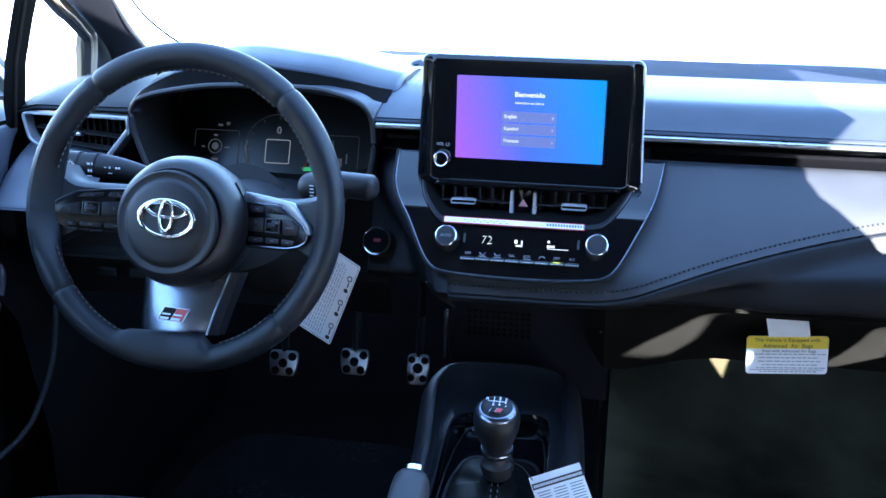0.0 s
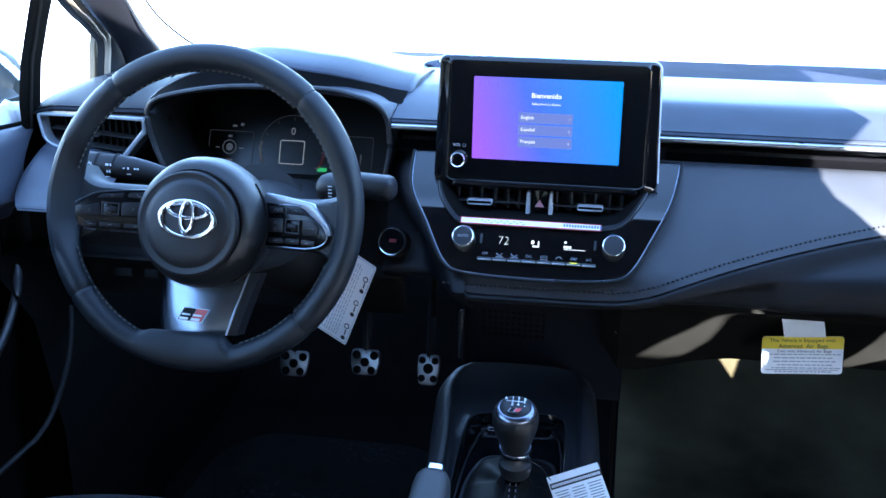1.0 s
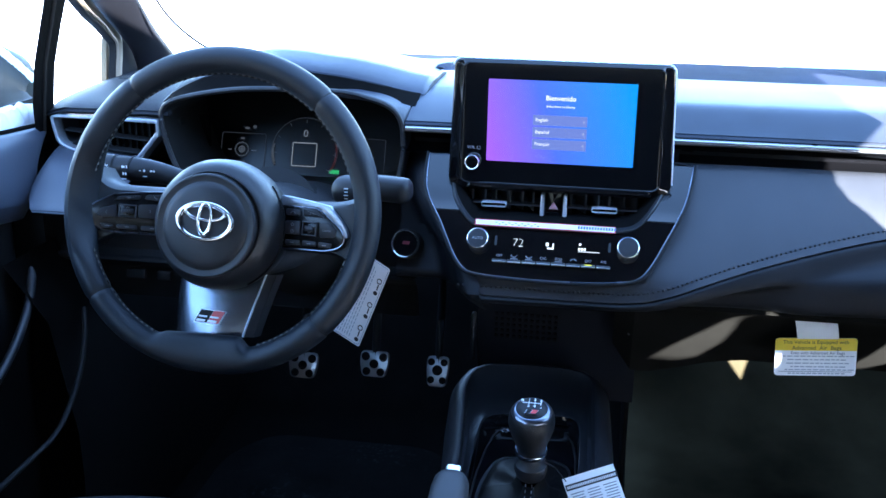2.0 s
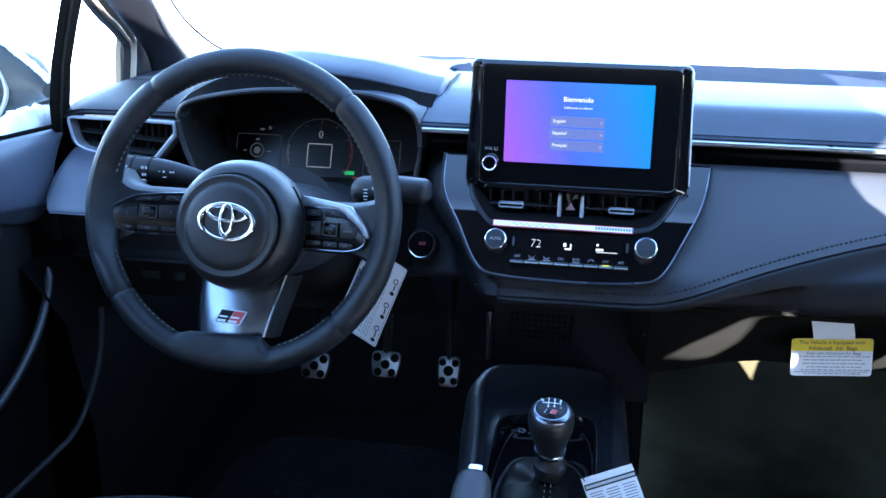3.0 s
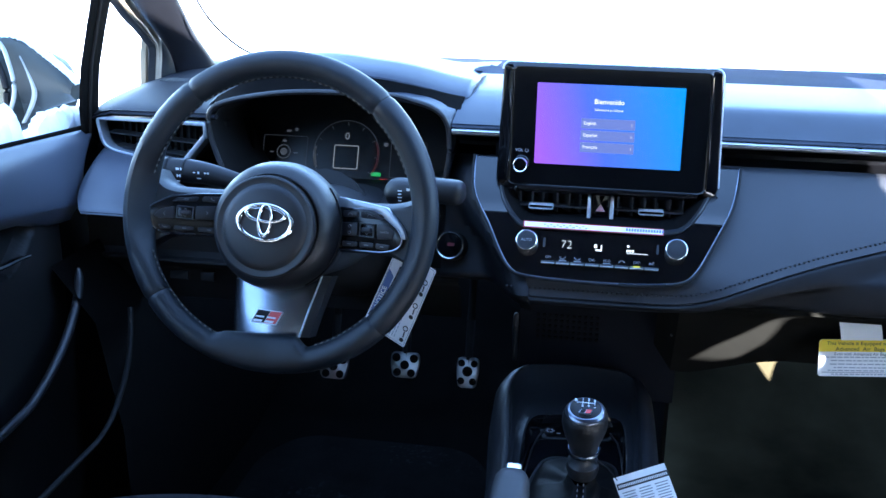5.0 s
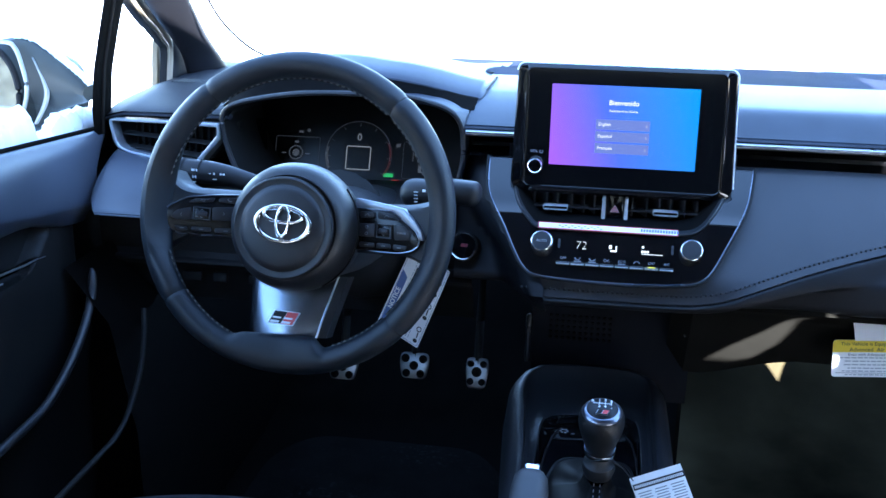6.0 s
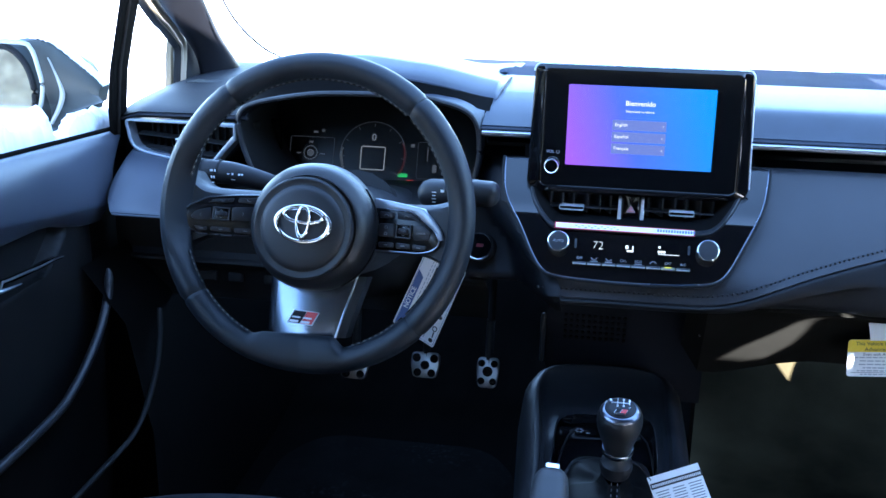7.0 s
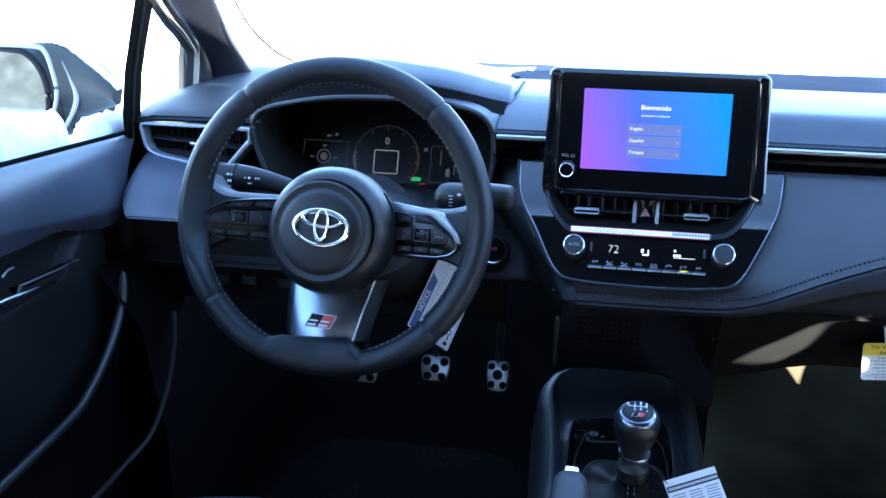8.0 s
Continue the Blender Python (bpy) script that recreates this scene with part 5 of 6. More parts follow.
part("gaiter", grid(rows), DEEP, column, "flexible black shroud below the instruments")

lever = thing("turn_signal_stalk", "black turn signal stalk with white light symbols", "stalk", (-0.41, 1.375, 0.65))
LMx = [V(-0.553, 1.375, 0.673), V(-0.529, 1.375, 0.673), V(-0.491, 1.375, 0.671), V(-0.453, 1.375, 0.6635), V(-0.405, 1.375, 0.650)]
part("arm", tube(spline([tuple(p) for p in LMx], 5), [0.0147 - 0.0052 * max(0, (i - 8) / 12) for i in range(21)], 16, flat=1.0), STALK, lever)
part("grip_end", tube([V(-0.560, 1.375, 0.673), V(-0.556, 1.375, 0.673), V(-0.535, 1.375, 0.673)], [0.0105, 0.0152, 0.0157], 18), STALK, lever)
for x in (-0.535, -0.513):
    part("collar", tube([V(x - 0.0008, 1.375, 0.673), V(x + 0.0008, 1.375, 0.6728)], 0.0156, 20), DEEP, lever)
lm = plane(0.010, 1.3590, 0.674, 0) @ pose(0.0275, 0, 0)
part("symbol", tube([lm @ V(-0.578 + 0.0024 * math.cos(a), 0.003 + 0.0024 * math.sin(a), 0) for a in np.linspace(0, 6.28, 12)], 0.0004, 5), PAINTMARK, lever)
for i in range(8):
    a = i * math.pi / 4
    part("symbol_ray", tube([lm @ V(-0.578 + q * math.cos(a), 0.003 + q * math.sin(a), 0) for q in (0.0034, 0.0046)], 0.00035, 5), PAINTMARK, lever)
bars("symbol", [(-0.5545, 0.0045, 0.0040, 0.0026), (-0.5500, 0.0045, 0.0016, 0.0030), (-0.5550, -0.0040, 0.0014, 0.0034), (-0.5515, -0.0040, 0.0014, 0.0034), (-0.5535, -0.0040, 0.0020, 0.0008), (-0.5545, -0.0105, 0.0062, 0.0010), (-0.5650, -0.0095, 0.0028, 0.0009), (-0.5330, 0.0010, 0.0026, 0.0009), (-0.5275, 0.0010, 0.0022, 0.0026), (-0.5190, 0.0008, 0.0022, 0.0022), (-0.5150, 0.0008, 0.0020, 0.0022), (-0.5170, 0.0008, 0.0020, 0.0008), (-0.5270, -0.0060, 0.0052, 0.0010)], lm, PAINTMARK, lever, 0.0008)
wiper = thing("wiper_stalk", "black wiper stalk with a squared end", "stalk", (-0.21, 1.37, 0.665))
part("arm", tube(spline([(-0.258, 1.381, 0.657), (-0.250, 1.378, 0.659), (-0.232, 1.370, 0.663), (-0.20, 1.360, 0.6685)], 5), [0.005, 0.0085, 0.011, 0.0128, 0.0142, 0.0165, 0.0178, 0.0184, 0.0185, 0.0182, 0.0176, 0.0170, 0.0164, 0.0158, 0.0152, 0.0148], 18), STALK, wiper)
part("grip_end", slab(roundpoly([(-0.0150, -0.0145), (0.0150, -0.0145), (0.0150, 0.0150), (-0.0150, 0.0150)], 0.0145, 6), -0.024, 0.024, pose(-0.183, 1.357, 0.6700, 90, 0, 78), 0.010, steps=4), STALK, wiper)
bars("symbol", [(-0.236, 0.006, 0.005, 0.0011), (-0.236, 0.002, 0.004, 0.0011), (-0.236, -0.002, 0.005, 0.0011), (-0.236, -0.006, 0.004, 0.0011), (-0.226, 0.008, 0.004, 0.003)], plane(0, 1.349, 0.664, 0), PAINTMARK, wiper, 0.0008)

# ---- paper tags ----
notice = thing("notice_tag", "white hanging card with a blue notice band behind the wheel", "paper tag", (-0.26, 1.505, 0.405))


def card(parent, corners, thick, material, name="card", bend=0.0):
    """A thin bent card from its four corners (bottom left, bottom right, top right, top left)."""
    bl, br, tr, tl = (Vector(c) for c in corners)
    n = (br - bl).cross(tl - bl).normalized()
    rows = []
    for i in range(9):
        v = i / 8
        rows.append([(bl * (1 - v) + tl * v) * (1 - u) + (br * (1 - v) + tr * v) * u + n * bend * math.sin(math.pi * u) for u in np.linspace(0, 1, 9)])
    part(name, solid(grid(rows), thick), material, parent)
    x = (br - bl).normalized()
    y = n.cross(x)
    return Matrix.Translation((bl + br + tr + tl) / 4) @ Matrix((x, y, n)).transposed().to_4x4()


low_l, low_r, up_r, up_l = V(-0.3208, 1.505, 0.4372), V(-0.2633, 1.505, 0.4030), V(-0.2183, 1.505, 0.5190), V(-0.2718, 1.505, 0.5522)


def on_tag(u, v, lift=0.0009):
    p = low_l.lerp(low_r, u).lerp(up_l.lerp(up_r, u), v)
    return p + V(0, -lift, 0)


def tag_poly(corners, radius):
    """A rounded outline on the card, from its shares across and along."""
    return [(q.x, q.z) for q in (V(a, 0, b) for a, b in roundpoly([(on_tag(u, v).x, on_tag(u, v).z) for u, v in corners], radius, 4))]


TM = plane(0, 1.505, 0)
part("card", slab(tag_poly([(0, 0), (1, 0), (1, 1), (0, 1)], 0.0030), 0, 0.0006, TM), CARD, notice)
part("border", tube([TM @ V(x, z, 0.0007) for x, z in tag_poly([(0.030, 0.016), (0.970, 0.016), (0.970, 0.985), (0.030, 0.985)], 0.0026)], 0.00028, 5, closed=True), GREYINK, notice, "thin dark border line")
part("band", slab(tag_poly([(0.040, 0.022), (0.195, 0.022), (0.195, 0.66), (0.040, 0.72)], 0.0016), 0.0005, 0.0010, TM), BLUECARD, notice, "blue printed band")
along = (up_l - low_l).normalized()
words("lettering", "NOTICE", 0.0092, Matrix.Translation(on_tag(0.115, 0.375, 0.0014)) @ Matrix((along, V(0, -1, 0).cross(along), V(0, -1, 0))).transposed().to_4x4(), CARD, notice, bold=0.00022)
rng = random.Random(14)
lines = []
for i in range(9):                    # small print in lines along the card
    v = 0.05
    while v < 0.90:
        w = rng.uniform(0.025, 0.06)
        lines.append((0.26 + 0.056 * i, v, w))
        v += w + 0.016
bm = bmesh.new()
for u, v, w in lines:
    slab([(q.x, q.z) for q in (on_tag(u, v), on_tag(u + 0.016, v), on_tag(u + 0.016, v + w), on_tag(u, v + w))], 0.0005, 0.0008, TM, 0, bm)
part("print", bm, PALEINK, notice)
for k in range(3):
    v = 0.065 + 0.30 * k
    part("symbol_dot", slab([(q.x, q.z) for q in (on_tag(0.885 + 0.050 * math.cos(a), v + 0.024 * math.sin(a)) for a in np.linspace(0, 5.9, 11))], 0.0005, 0.0009, TM), INK, notice)
    part("symbol_stroke", tube([on_tag(0.895, v + 0.040), on_tag(0.885, v + 0.105)], 0.0009, 5), INK, notice)
    part("symbol_ring", tube([on_tag(0.875 + 0.050 * math.cos(a), v + 0.145 + 0.027 * math.sin(a)) for a in np.linspace(0, 6.28, 14)], 0.0007, 5), INK, notice)
part("string", tube([on_tag(0.30, 0.985), V(-0.30, 1.46, 0.585), V(-0.31, 1.42, 0.61)], 0.0009, 6), RUBBER, notice)

airbag = thing("airbag_tag", "white warning card with a yellow header hanging under the dash", "paper tag", (0.338, 1.506, 0.41))
AM = plane(0.338, 1.507, 0.440, 0, 0) @ pose(0, 0, 0, 0, 0, 4.5)
part("neck", grid([[AM @ V(x + 0.0030 - 0.0044 * (y - 0.026) / 0.030, y, z) for x in np.linspace(-0.0254, 0.0254, 5)] for y, z in spline([(0.024, 0.0), (0.034, 0.003), (0.045, 0.004), (0.055, 0.001), (0.064, -0.004), (0.075, -0.012)], 3)]), CARD, airbag, "folded white card neck")
cardp = roundpoly([(-0.050, -0.0255), (0.050, -0.0255), (0.051, 0.0265), (-0.049, 0.0265)], 0.005)
part("card", slab(cardp, -0.0006, 0, AM), CARD, airbag)
part("header", slab(roundpoly([(-0.0495, 0.0095), (0.0505, 0.0095), (0.051, 0.0265), (-0.049, 0.0265)], [0.0002, 0.0002, 0.005, 0.005]), -0.0001, 0.0005, AM), YELLOW, airbag, "yellow printed header")
words("lettering", "This Vehicle is Equipped with", 0.0068, AM @ pose(0.0005, 0.0212, 0.0008), HEADINK, airbag)
words("lettering", "Advanced  Air  Bags", 0.0074, AM @ pose(0.0015, 0.0132, 0.0008), HEADINK, airbag)
words("lettering", "Even with Advanced Air Bags", 0.0056, AM @ pose(0.003, 0.0062, 0.0006), GREYINK, airbag)
rows = []
for y, x0, x1 in ((0.0018, -0.040, 0.045), (-0.0030, -0.034, 0.038), (-0.0080, -0.035, 0.037), (-0.0128, -0.030, 0.031), (-0.0170, -0.037, 0.044), (-0.0222, -0.033, 0.036)):
    x = x0
    while x < x1:
        w = rng.uniform(0.0028, 0.0085)
        rows.append((x + w / 2, y + rng.uniform(-0.0001, 0.0001), w, 0.0013))
        x += w + 0.0014
bars("print", rows, AM, PALEINK, airbag, 0.0007)
bars("print", [(0.0005, -0.0196, 0.090, 0.0005)], AM, GREYINK, airbag, 0.0007)

# ---- centre console, gear lever and handbrake ----
console = thing("centre_console", "black plastic centre console between the front footwells", "console", (-0.02, 1.3, 0.0))


def rim_z(y):
    return lerp_at([(0.9, 0.316), (1.30, 0.324), (1.38, 0.333), (1.44, 0.343), (1.50, 0.356), (1.555, 0.371)], y)


CREST = [(-0.094, 0.95), (-0.095, 1.15), (-0.097, 1.30), (-0.101, 1.38), (-0.107, 1.44), (-0.1125, 1.497), (-0.1085, 1.524), (-0.098, 1.543), (-0.073, 1.551), (-0.02, 1.555), (0.037, 1.550), (0.058, 1.532), (0.065, 1.483), (0.070, 1.40), (0.073, 1.30), (0.074, 1.15), (0.074, 0.95)]
EDGE = [(-0.080, 0.95), (-0.081, 1.15), (-0.082, 1.28), (-0.082, 1.35), (-0.082, 1.40), (-0.081, 1.435), (-0.075, 1.457), (-0.061, 1.466), (-0.035, 1.470), (-0.01, 1.473), (0.030, 1.474), (0.042, 1.462), (0.047, 1.43), (0.049, 1.38), (0.050, 1.30), (0.051, 1.15), (0.051, 0.95)]
crest, edge = evenly(CREST, 90), evenly(EDGE, 90)
rows, pit = [], []
for i, ((cx_, cy_), (ex, ey)) in enumerate(zip(crest, edge)):
    a, b = crest[max(i - 1, 0)], crest[min(i + 1, 89)]
    t = Vector((b[0] - a[0], b[1] - a[1])).normalized()
    nx, ny = -t.y, t.x            # outwards
    zc, ze = rim_z(cy_), rim_z(cy_) - 0.008 - 0.020 * max(0.0, (cy_ - 1.44) / 0.11)
    row = [V(cx_ + nx * o, cy_ + ny * o, max(-0.03, zc + h)) for o, h in ((0.034, -0.42), (0.026, -0.060), (0.020, -0.012), (0.014, -0.003), (0.006, 0.0030), (0.0015, 0.0048), (-0.0015, 0.0040), (-0.0035, 0.0010))]
    for u in (0.25, 0.5, 0.75, 0.94, 1.0):
        x, y = cx_ + (ex - cx_) * u, cy_ + (ey - cy_) * u
        row.append(V(x, y, zc + (ze - zc) * u - 0.009 * math.sin(math.pi * min(1.0, u * 1.02)) - (0.002 if u == 1.0 else 0.0)))
    rows.append(row)
    mx_, my_ = ex + (-0.014 - ex) * 0.06, ey + (1.30 - ey) * 0.02
    pit.append([row[-1], V((ex + mx_) / 2, (ey + my_) / 2, row[-1].z - 0.006), V(mx_, my_, row[-1].z - 0.040)])
part("surround", grid(rows), CONSOLE, console, "smooth raised black rim of the console")
part("well", grid(pit), GLOSS, console, "dark gloss wall of the gear well")


def well_z(y):
    return 0.3125 + (y - 1.39) * 0.10


part("gear_plate", solid(grid([[V(x, y, well_z(y) - 0.0005) for x in np.linspace(-0.084, 0.054, 6)] for y in np.linspace(1.0, 1.50, 8)]), 0.004), GLOSS, console, "gloss black gear plate")
for sg in (-1, 1):
    part("plate_line", tube([V(-0.014 + sg * d, y, well_z(y) + 0.0006) for d, y in ((0.064, 1.20), (0.062, 1.36), (0.058, 1.41), (0.052, 1.445), (0.042, 1.465))], 0.0012, 6), HARD, console)
bars("symbol", [(-0.052 + 0.0045 * math.cos(a), 1.459 + 0.0045 * math.sin(a), 0.0034, 0.0026) for a in np.linspace(0, 5.2, 6)] + [(-0.040, 1.453, 0.0050, 0.0016)], pose(0, 0, well_z(1.459)), DIMMARK, console, 0.0008)

shifter = thing("gear_lever", "six-speed gear lever with a round black knob and leather gaiter", "gear lever", (-0.004, 1.28, 0.315))
base = roundpoly([(-0.069, 1.10), (0.047, 1.10), (0.046, 1.34), (0.034, 1.394), (-0.052, 1.394), (-0.068, 1.34)], [0.02, 0.02, 0.03, 0.02, 0.02, 0.03], 7)
rows = [[V(x, y, well_z(y) + h) for x, y in inset(base, d)] for d, h in ((-0.002, 0.0), (-0.002, 0.0035), (0.0015, 0.0040), (0.003, 0.0010))]
part("gaiter_frame", grid(rows, close_u=True), HARD, shifter, "thin dark frame round the gaiter")
rows = []
top = (-0.0025, 1.283)
for k, (u, h) in enumerate(((0.0, 0.0), (0.07, 0.010), (0.16, 0.018), (0.30, 0.0245), (0.45, 0.029), (0.58, 0.033), (0.70, 0.040), (0.80, 0.050))):
    row = []
    for j, (x, y) in enumerate(base):
        a = math.atan2(y - top[1], x - top[0])
        fx, fy = top[0] + 0.0185 * math.cos(a), top[1] + 0.0185 * math.sin(a)
        w = u / 0.80
        w = w * (1.6 - 0.6 * w)
        crease = math.sin(math.pi * w) * (0.0030 * math.sin(4 * a + 1.2) + 0.0018 * math.sin(9 * a + 3 * w) + 0.0012 * math.sin(15 * a))
        row.append(V(x + (fx - x) * w, y + (fy - y) * w, well_z(y) + (well_z(top[1]) - well_z(y)) * w + 0.001 + h + crease))
    rows.append(row)
part("gaiter", grid(rows, close_u=True), BOOT, shifter, "creased black leather gaiter")
front_line = [(top[0], top[1] - 0.0185 - d, h) for d, h in ((0.0, 0.3545), (0.010, 0.3445), (0.028, 0.3375), (0.052, 0.3335), (0.090, 0.3285))]
for dx in (-0.0035, 0.0035):
    stitches("stitching", [V(x + dx, y, z + 0.0015) for x, y, z in front_line], 0.0035, 0.0007, THREAD, shifter)
GMx = pose(-0.002, 1.276, 0.372, 15, 0, 0) @ Matrix.Diagonal((1.01, 1.01, 1.0, 1))
part("collar", lathe([(0.0165, -0.010), (0.0190, 0.0), (0.0180, 0.008), (0.0130, 0.013), (0.0110, 0.020), (0.0130, 0.0235)], GMx, 36), HARD, shifter, "black plastic collar")
part("collar_ring", lathe([(0.0125, 0.0225), (0.0182, 0.0245), (0.0186, 0.0280), (0.0175, 0.0300), (0.0125, 0.0300)], GMx, 36, ring=True), GUN, shifter, "thin dark chrome ring")
part("knob", lathe([(0.0162, 0.0290), (0.0168, 0.034), (0.0188, 0.042), (0.0218, 0.051), (0.0244, 0.060), (0.0258, 0.069), (0.0254, 0.077), (0.0236, 0.0825), (0.0208, 0.0858), (0.018, 0.086)], GMx, 48), KNOBLEATHER, shifter, "round dark leather knob")
part("knob_ring", lathe([(0.0226, 0.0815), (0.0229, 0.0832), (0.0220, 0.0850), (0.0188, 0.0882), (0.0176, 0.0884), (0.0168, 0.0850)], GMx, 48, ring=True), DARKCHROME, shifter, "dark chrome ring")
part("cap", lathe([(0.0178, 0.085), (0.0174, 0.0886), (0.0145, 0.0913), (0.0080, 0.0932), (0.0, 0.0936)], GMx, 48), STALK, shifter, "domed black cap")
cm = GMx @ pose(0, -0.0035, 0.0940)
for x, y, t in ((-0.0035, 0.0125, "1"), (0.0030, 0.0125, "3"), (0.0095, 0.0125, "5"), (-0.0035, 0.0020, "2"), (0.0030, 0.0020, "4"), (0.0095, 0.0020, "6"), (-0.0110, 0.0120, "R")):
    words("lettering", t, 0.0055, cm @ pose(x, y, -0.0022 if abs(x) > 0.008 else -0.0012, -5, 0, 0), PAINTMARK, shifter, deep=0.0008, bold=0.0001)
bm = bmesh.new()
for x0, y0, x1, y1 in ((-0.0105, 0.0072, 0.0098, 0.0072), (-0.0035, 0.0048, -0.0035, 0.0096), (0.0030, 0.0048, 0.0030, 0.0096), (0.0096, 0.0048, 0.0096, 0.0096)):
    tube([cm @ V(x0, y0, -0.0007), cm @ V(x1, y1, -0.0007)], 0.0006, 5, bm=bm)
part("shift_pattern", bm, PAINTMARK, shifter, "white shift pattern lines")
part("badge", slab([sk(x, y) for x, y in rect(0.0125, 0.0062, 0.0006)], -0.002, 0.0, cm @ pose(0.0005, -0.0075, -0.0002, 4, 0, 0)), SATIN, shifter, "tiny red and black badge")
part("badge_field", slab([sk(x, y) for x, y in rect(0.0060, 0.0056, 0, 1, 0.0032, 0)], -0.002, 0.0003, cm @ pose(0.0005, -0.0075, -0.0002, 4, 0, 0)), REDMARK, shifter)
part("badge_field", slab([sk(x, y) for x, y in rect(0.0054, 0.0056, 0, 1, -0.0030, 0)], -0.002, 0.0003, cm @ pose(0.0005, -0.0075, -0.0002, 4, 0, 0)), BLACKMARK, shifter)

handbrake = thing("handbrake", "black leather handbrake lever with a silver button", "handbrake", (-0.068, 1.0, 0.35))
HB = Matrix.Translation(V(-0.068, 1.118, 0.4385)) @ pose(0, 0, 0, -70, 0, 0)     # local z forwards and up along the lever
rows = []
for z, s in ((-0.20, 0.86), (-0.12, 0.98), (-0.05, 1.0), (-0.018, 0.98), (-0.006, 0.90), (0.0, 0.74), (0.002, 0.60)):
    rows.append([HB @ V(0.0195 * s * math.copysign(abs(math.cos(a)) ** 0.75, math.cos(a)), 0.0205 * s * math.copysign(abs(math.sin(a)) ** 0.75, math.sin(a)), z) for a in (2 * math.pi * j / 32 for j in range(32))])
part("grip", grid(rows, close_u=True, cap=True), GREYLEATHER, handbrake, "grey-black leather grip")
part("button", slab(rect(0.0165, 0.0185, 0.004), -0.01, 0.0125, HB, 0.0025), RINGCHROME, handbrake, "polished silver release button")
stitches("stitching", [HB @ V(0.0150, 0.0148, z) for z in np.linspace(-0.18, -0.010, 30)], 0.0036, 0.0008, THREAD, handbrake)

ctag = thing("console_tag", "white leaflet tag with a black band tied to the gear lever", "paper tag", (0.06, 1.25, 0.34))
ux, uy = V(0.91, 0.03, 0.41).normalized(), V(-0.40, 0.45, 0.78).normalized()
p0 = V(0.0340, 1.280, 0.358)
c3 = card(ctag, [p0 - uy * 0.09, p0 - uy * 0.09 + ux * 0.062, p0 + ux * 0.062, p0], 0.0006, CARD)
bars("band", [(0.0, 0.0335, 0.062, 0.0070)], c3, INK, ctag, 0.0009)
bars("print", [(-0.0285 + 0.0021 * i, 0.0335, 0.0013, 0.0032) for i in range(28)], c3, CARD, ctag, 0.0012)
bars("print", [(-0.0195 + 0.0195 * (i % 3), 0.0255 - 0.0032 * (i // 3), 0.016 - 0.002 * (i % 2), 0.0010) for i in range(39)], c3, GREYINK, ctag, 0.0009)
part("string", tube([p0 + ux * 0.004 - uy * 0.004, p0 + V(-0.008, 0.006, 0.010), V(-0.003 + 0.017, 1.268, 0.385)], 0.0009, 6), RUBBER, ctag, "black plastic string")

# ---- pedals ----
STUDRUBBER = mat("stud_rubber", (0.0030, 0.0030, 0.0032), 0.8, spec=0.1)


def pedal(name, x, y, z, w, h, rake, label, holes):
    p = thing(name, label, "pedal", (x, y, z), group="pedals")
    m = plane(x, y, z, rake)
    taper = [(-w * 0.40, -h / 2), (w * 0.40, -h / 2), (w * 0.5, h * 0.1), (w * 0.47, h / 2), (-w * 0.47, h / 2), (-w * 0.5, h * 0.1)]
    part("pad", slab(roundpoly(taper, 0.010), -0.010, 0.0, m, 0.003), STEEL, p, "brushed steel pad")
    for hx, hy, hr in holes:
        part("rubber_stud", lathe([(hr * 1.40, -0.004), (hr * 1.40, 0.0006), (hr * 1.0, 0.0016), (hr * 0.6, 0.0006), (0, 0.0004)], m @ pose(hx * w, hy * h, 0), 20), STUDRUBBER, p)
    part("arm", tube([m @ V(0, 0, -0.010), V(x, y + 0.04, z + 0.10), V(x + 0.01, y + 0.02, z + 0.30)], 0.009, 10), DEEP, p)
    return p


five = [(-0.30, 0.27, 0.0062), (0.30, 0.27, 0.0062), (0.0, 0.0, 0.0066), (-0.24, -0.30, 0.0058), (0.24, -0.30, 0.0058)]
pedal("clutch_pedal", -0.536, 2.10, 0.090, 0.062, 0.052, 22, "drilled steel clutch pedal with black rubber studs", five)
pedal("brake_pedal", -0.387, 2.10, 0.106, 0.060, 0.052, 22, "drilled steel brake pedal with black rubber studs", five)
pedal("accelerator_pedal", -0.261, 2.117, 0.093, 0.046, 0.062, 22, "narrow drilled steel accelerator with black rubber studs", [(-0.28, 0.30, 0.0052), (0.28, 0.30, 0.0052), (0.0, 0.04, 0.0075), (-0.26, -0.28, 0.0052), (0.26, -0.28, 0.0052)])

# ---- driver's door, quarter light, pillar ----
door = thing("driver_door", "dark blue-black closed driver's door panel with an armrest", "car door", (-0.78, 1.2, 0.0))


def belt(y):
    return 0.689 - (y - 1.285) * 0.074


def crease_z(y):
    return 0.619 - (y - 1.229) * 0.160


def bowl_z(y):
    """Lower edge of the upper panel, over the handle bowl."""
    return lerp_at([(0.60, 0.602), (1.22, 0.593), (1.272, 0.5885), (1.366, 0.585), (1.402, 0.580), (1.432, 0.571), (1.46, 0.560), (1.60, 0.540)], y)


rows = []
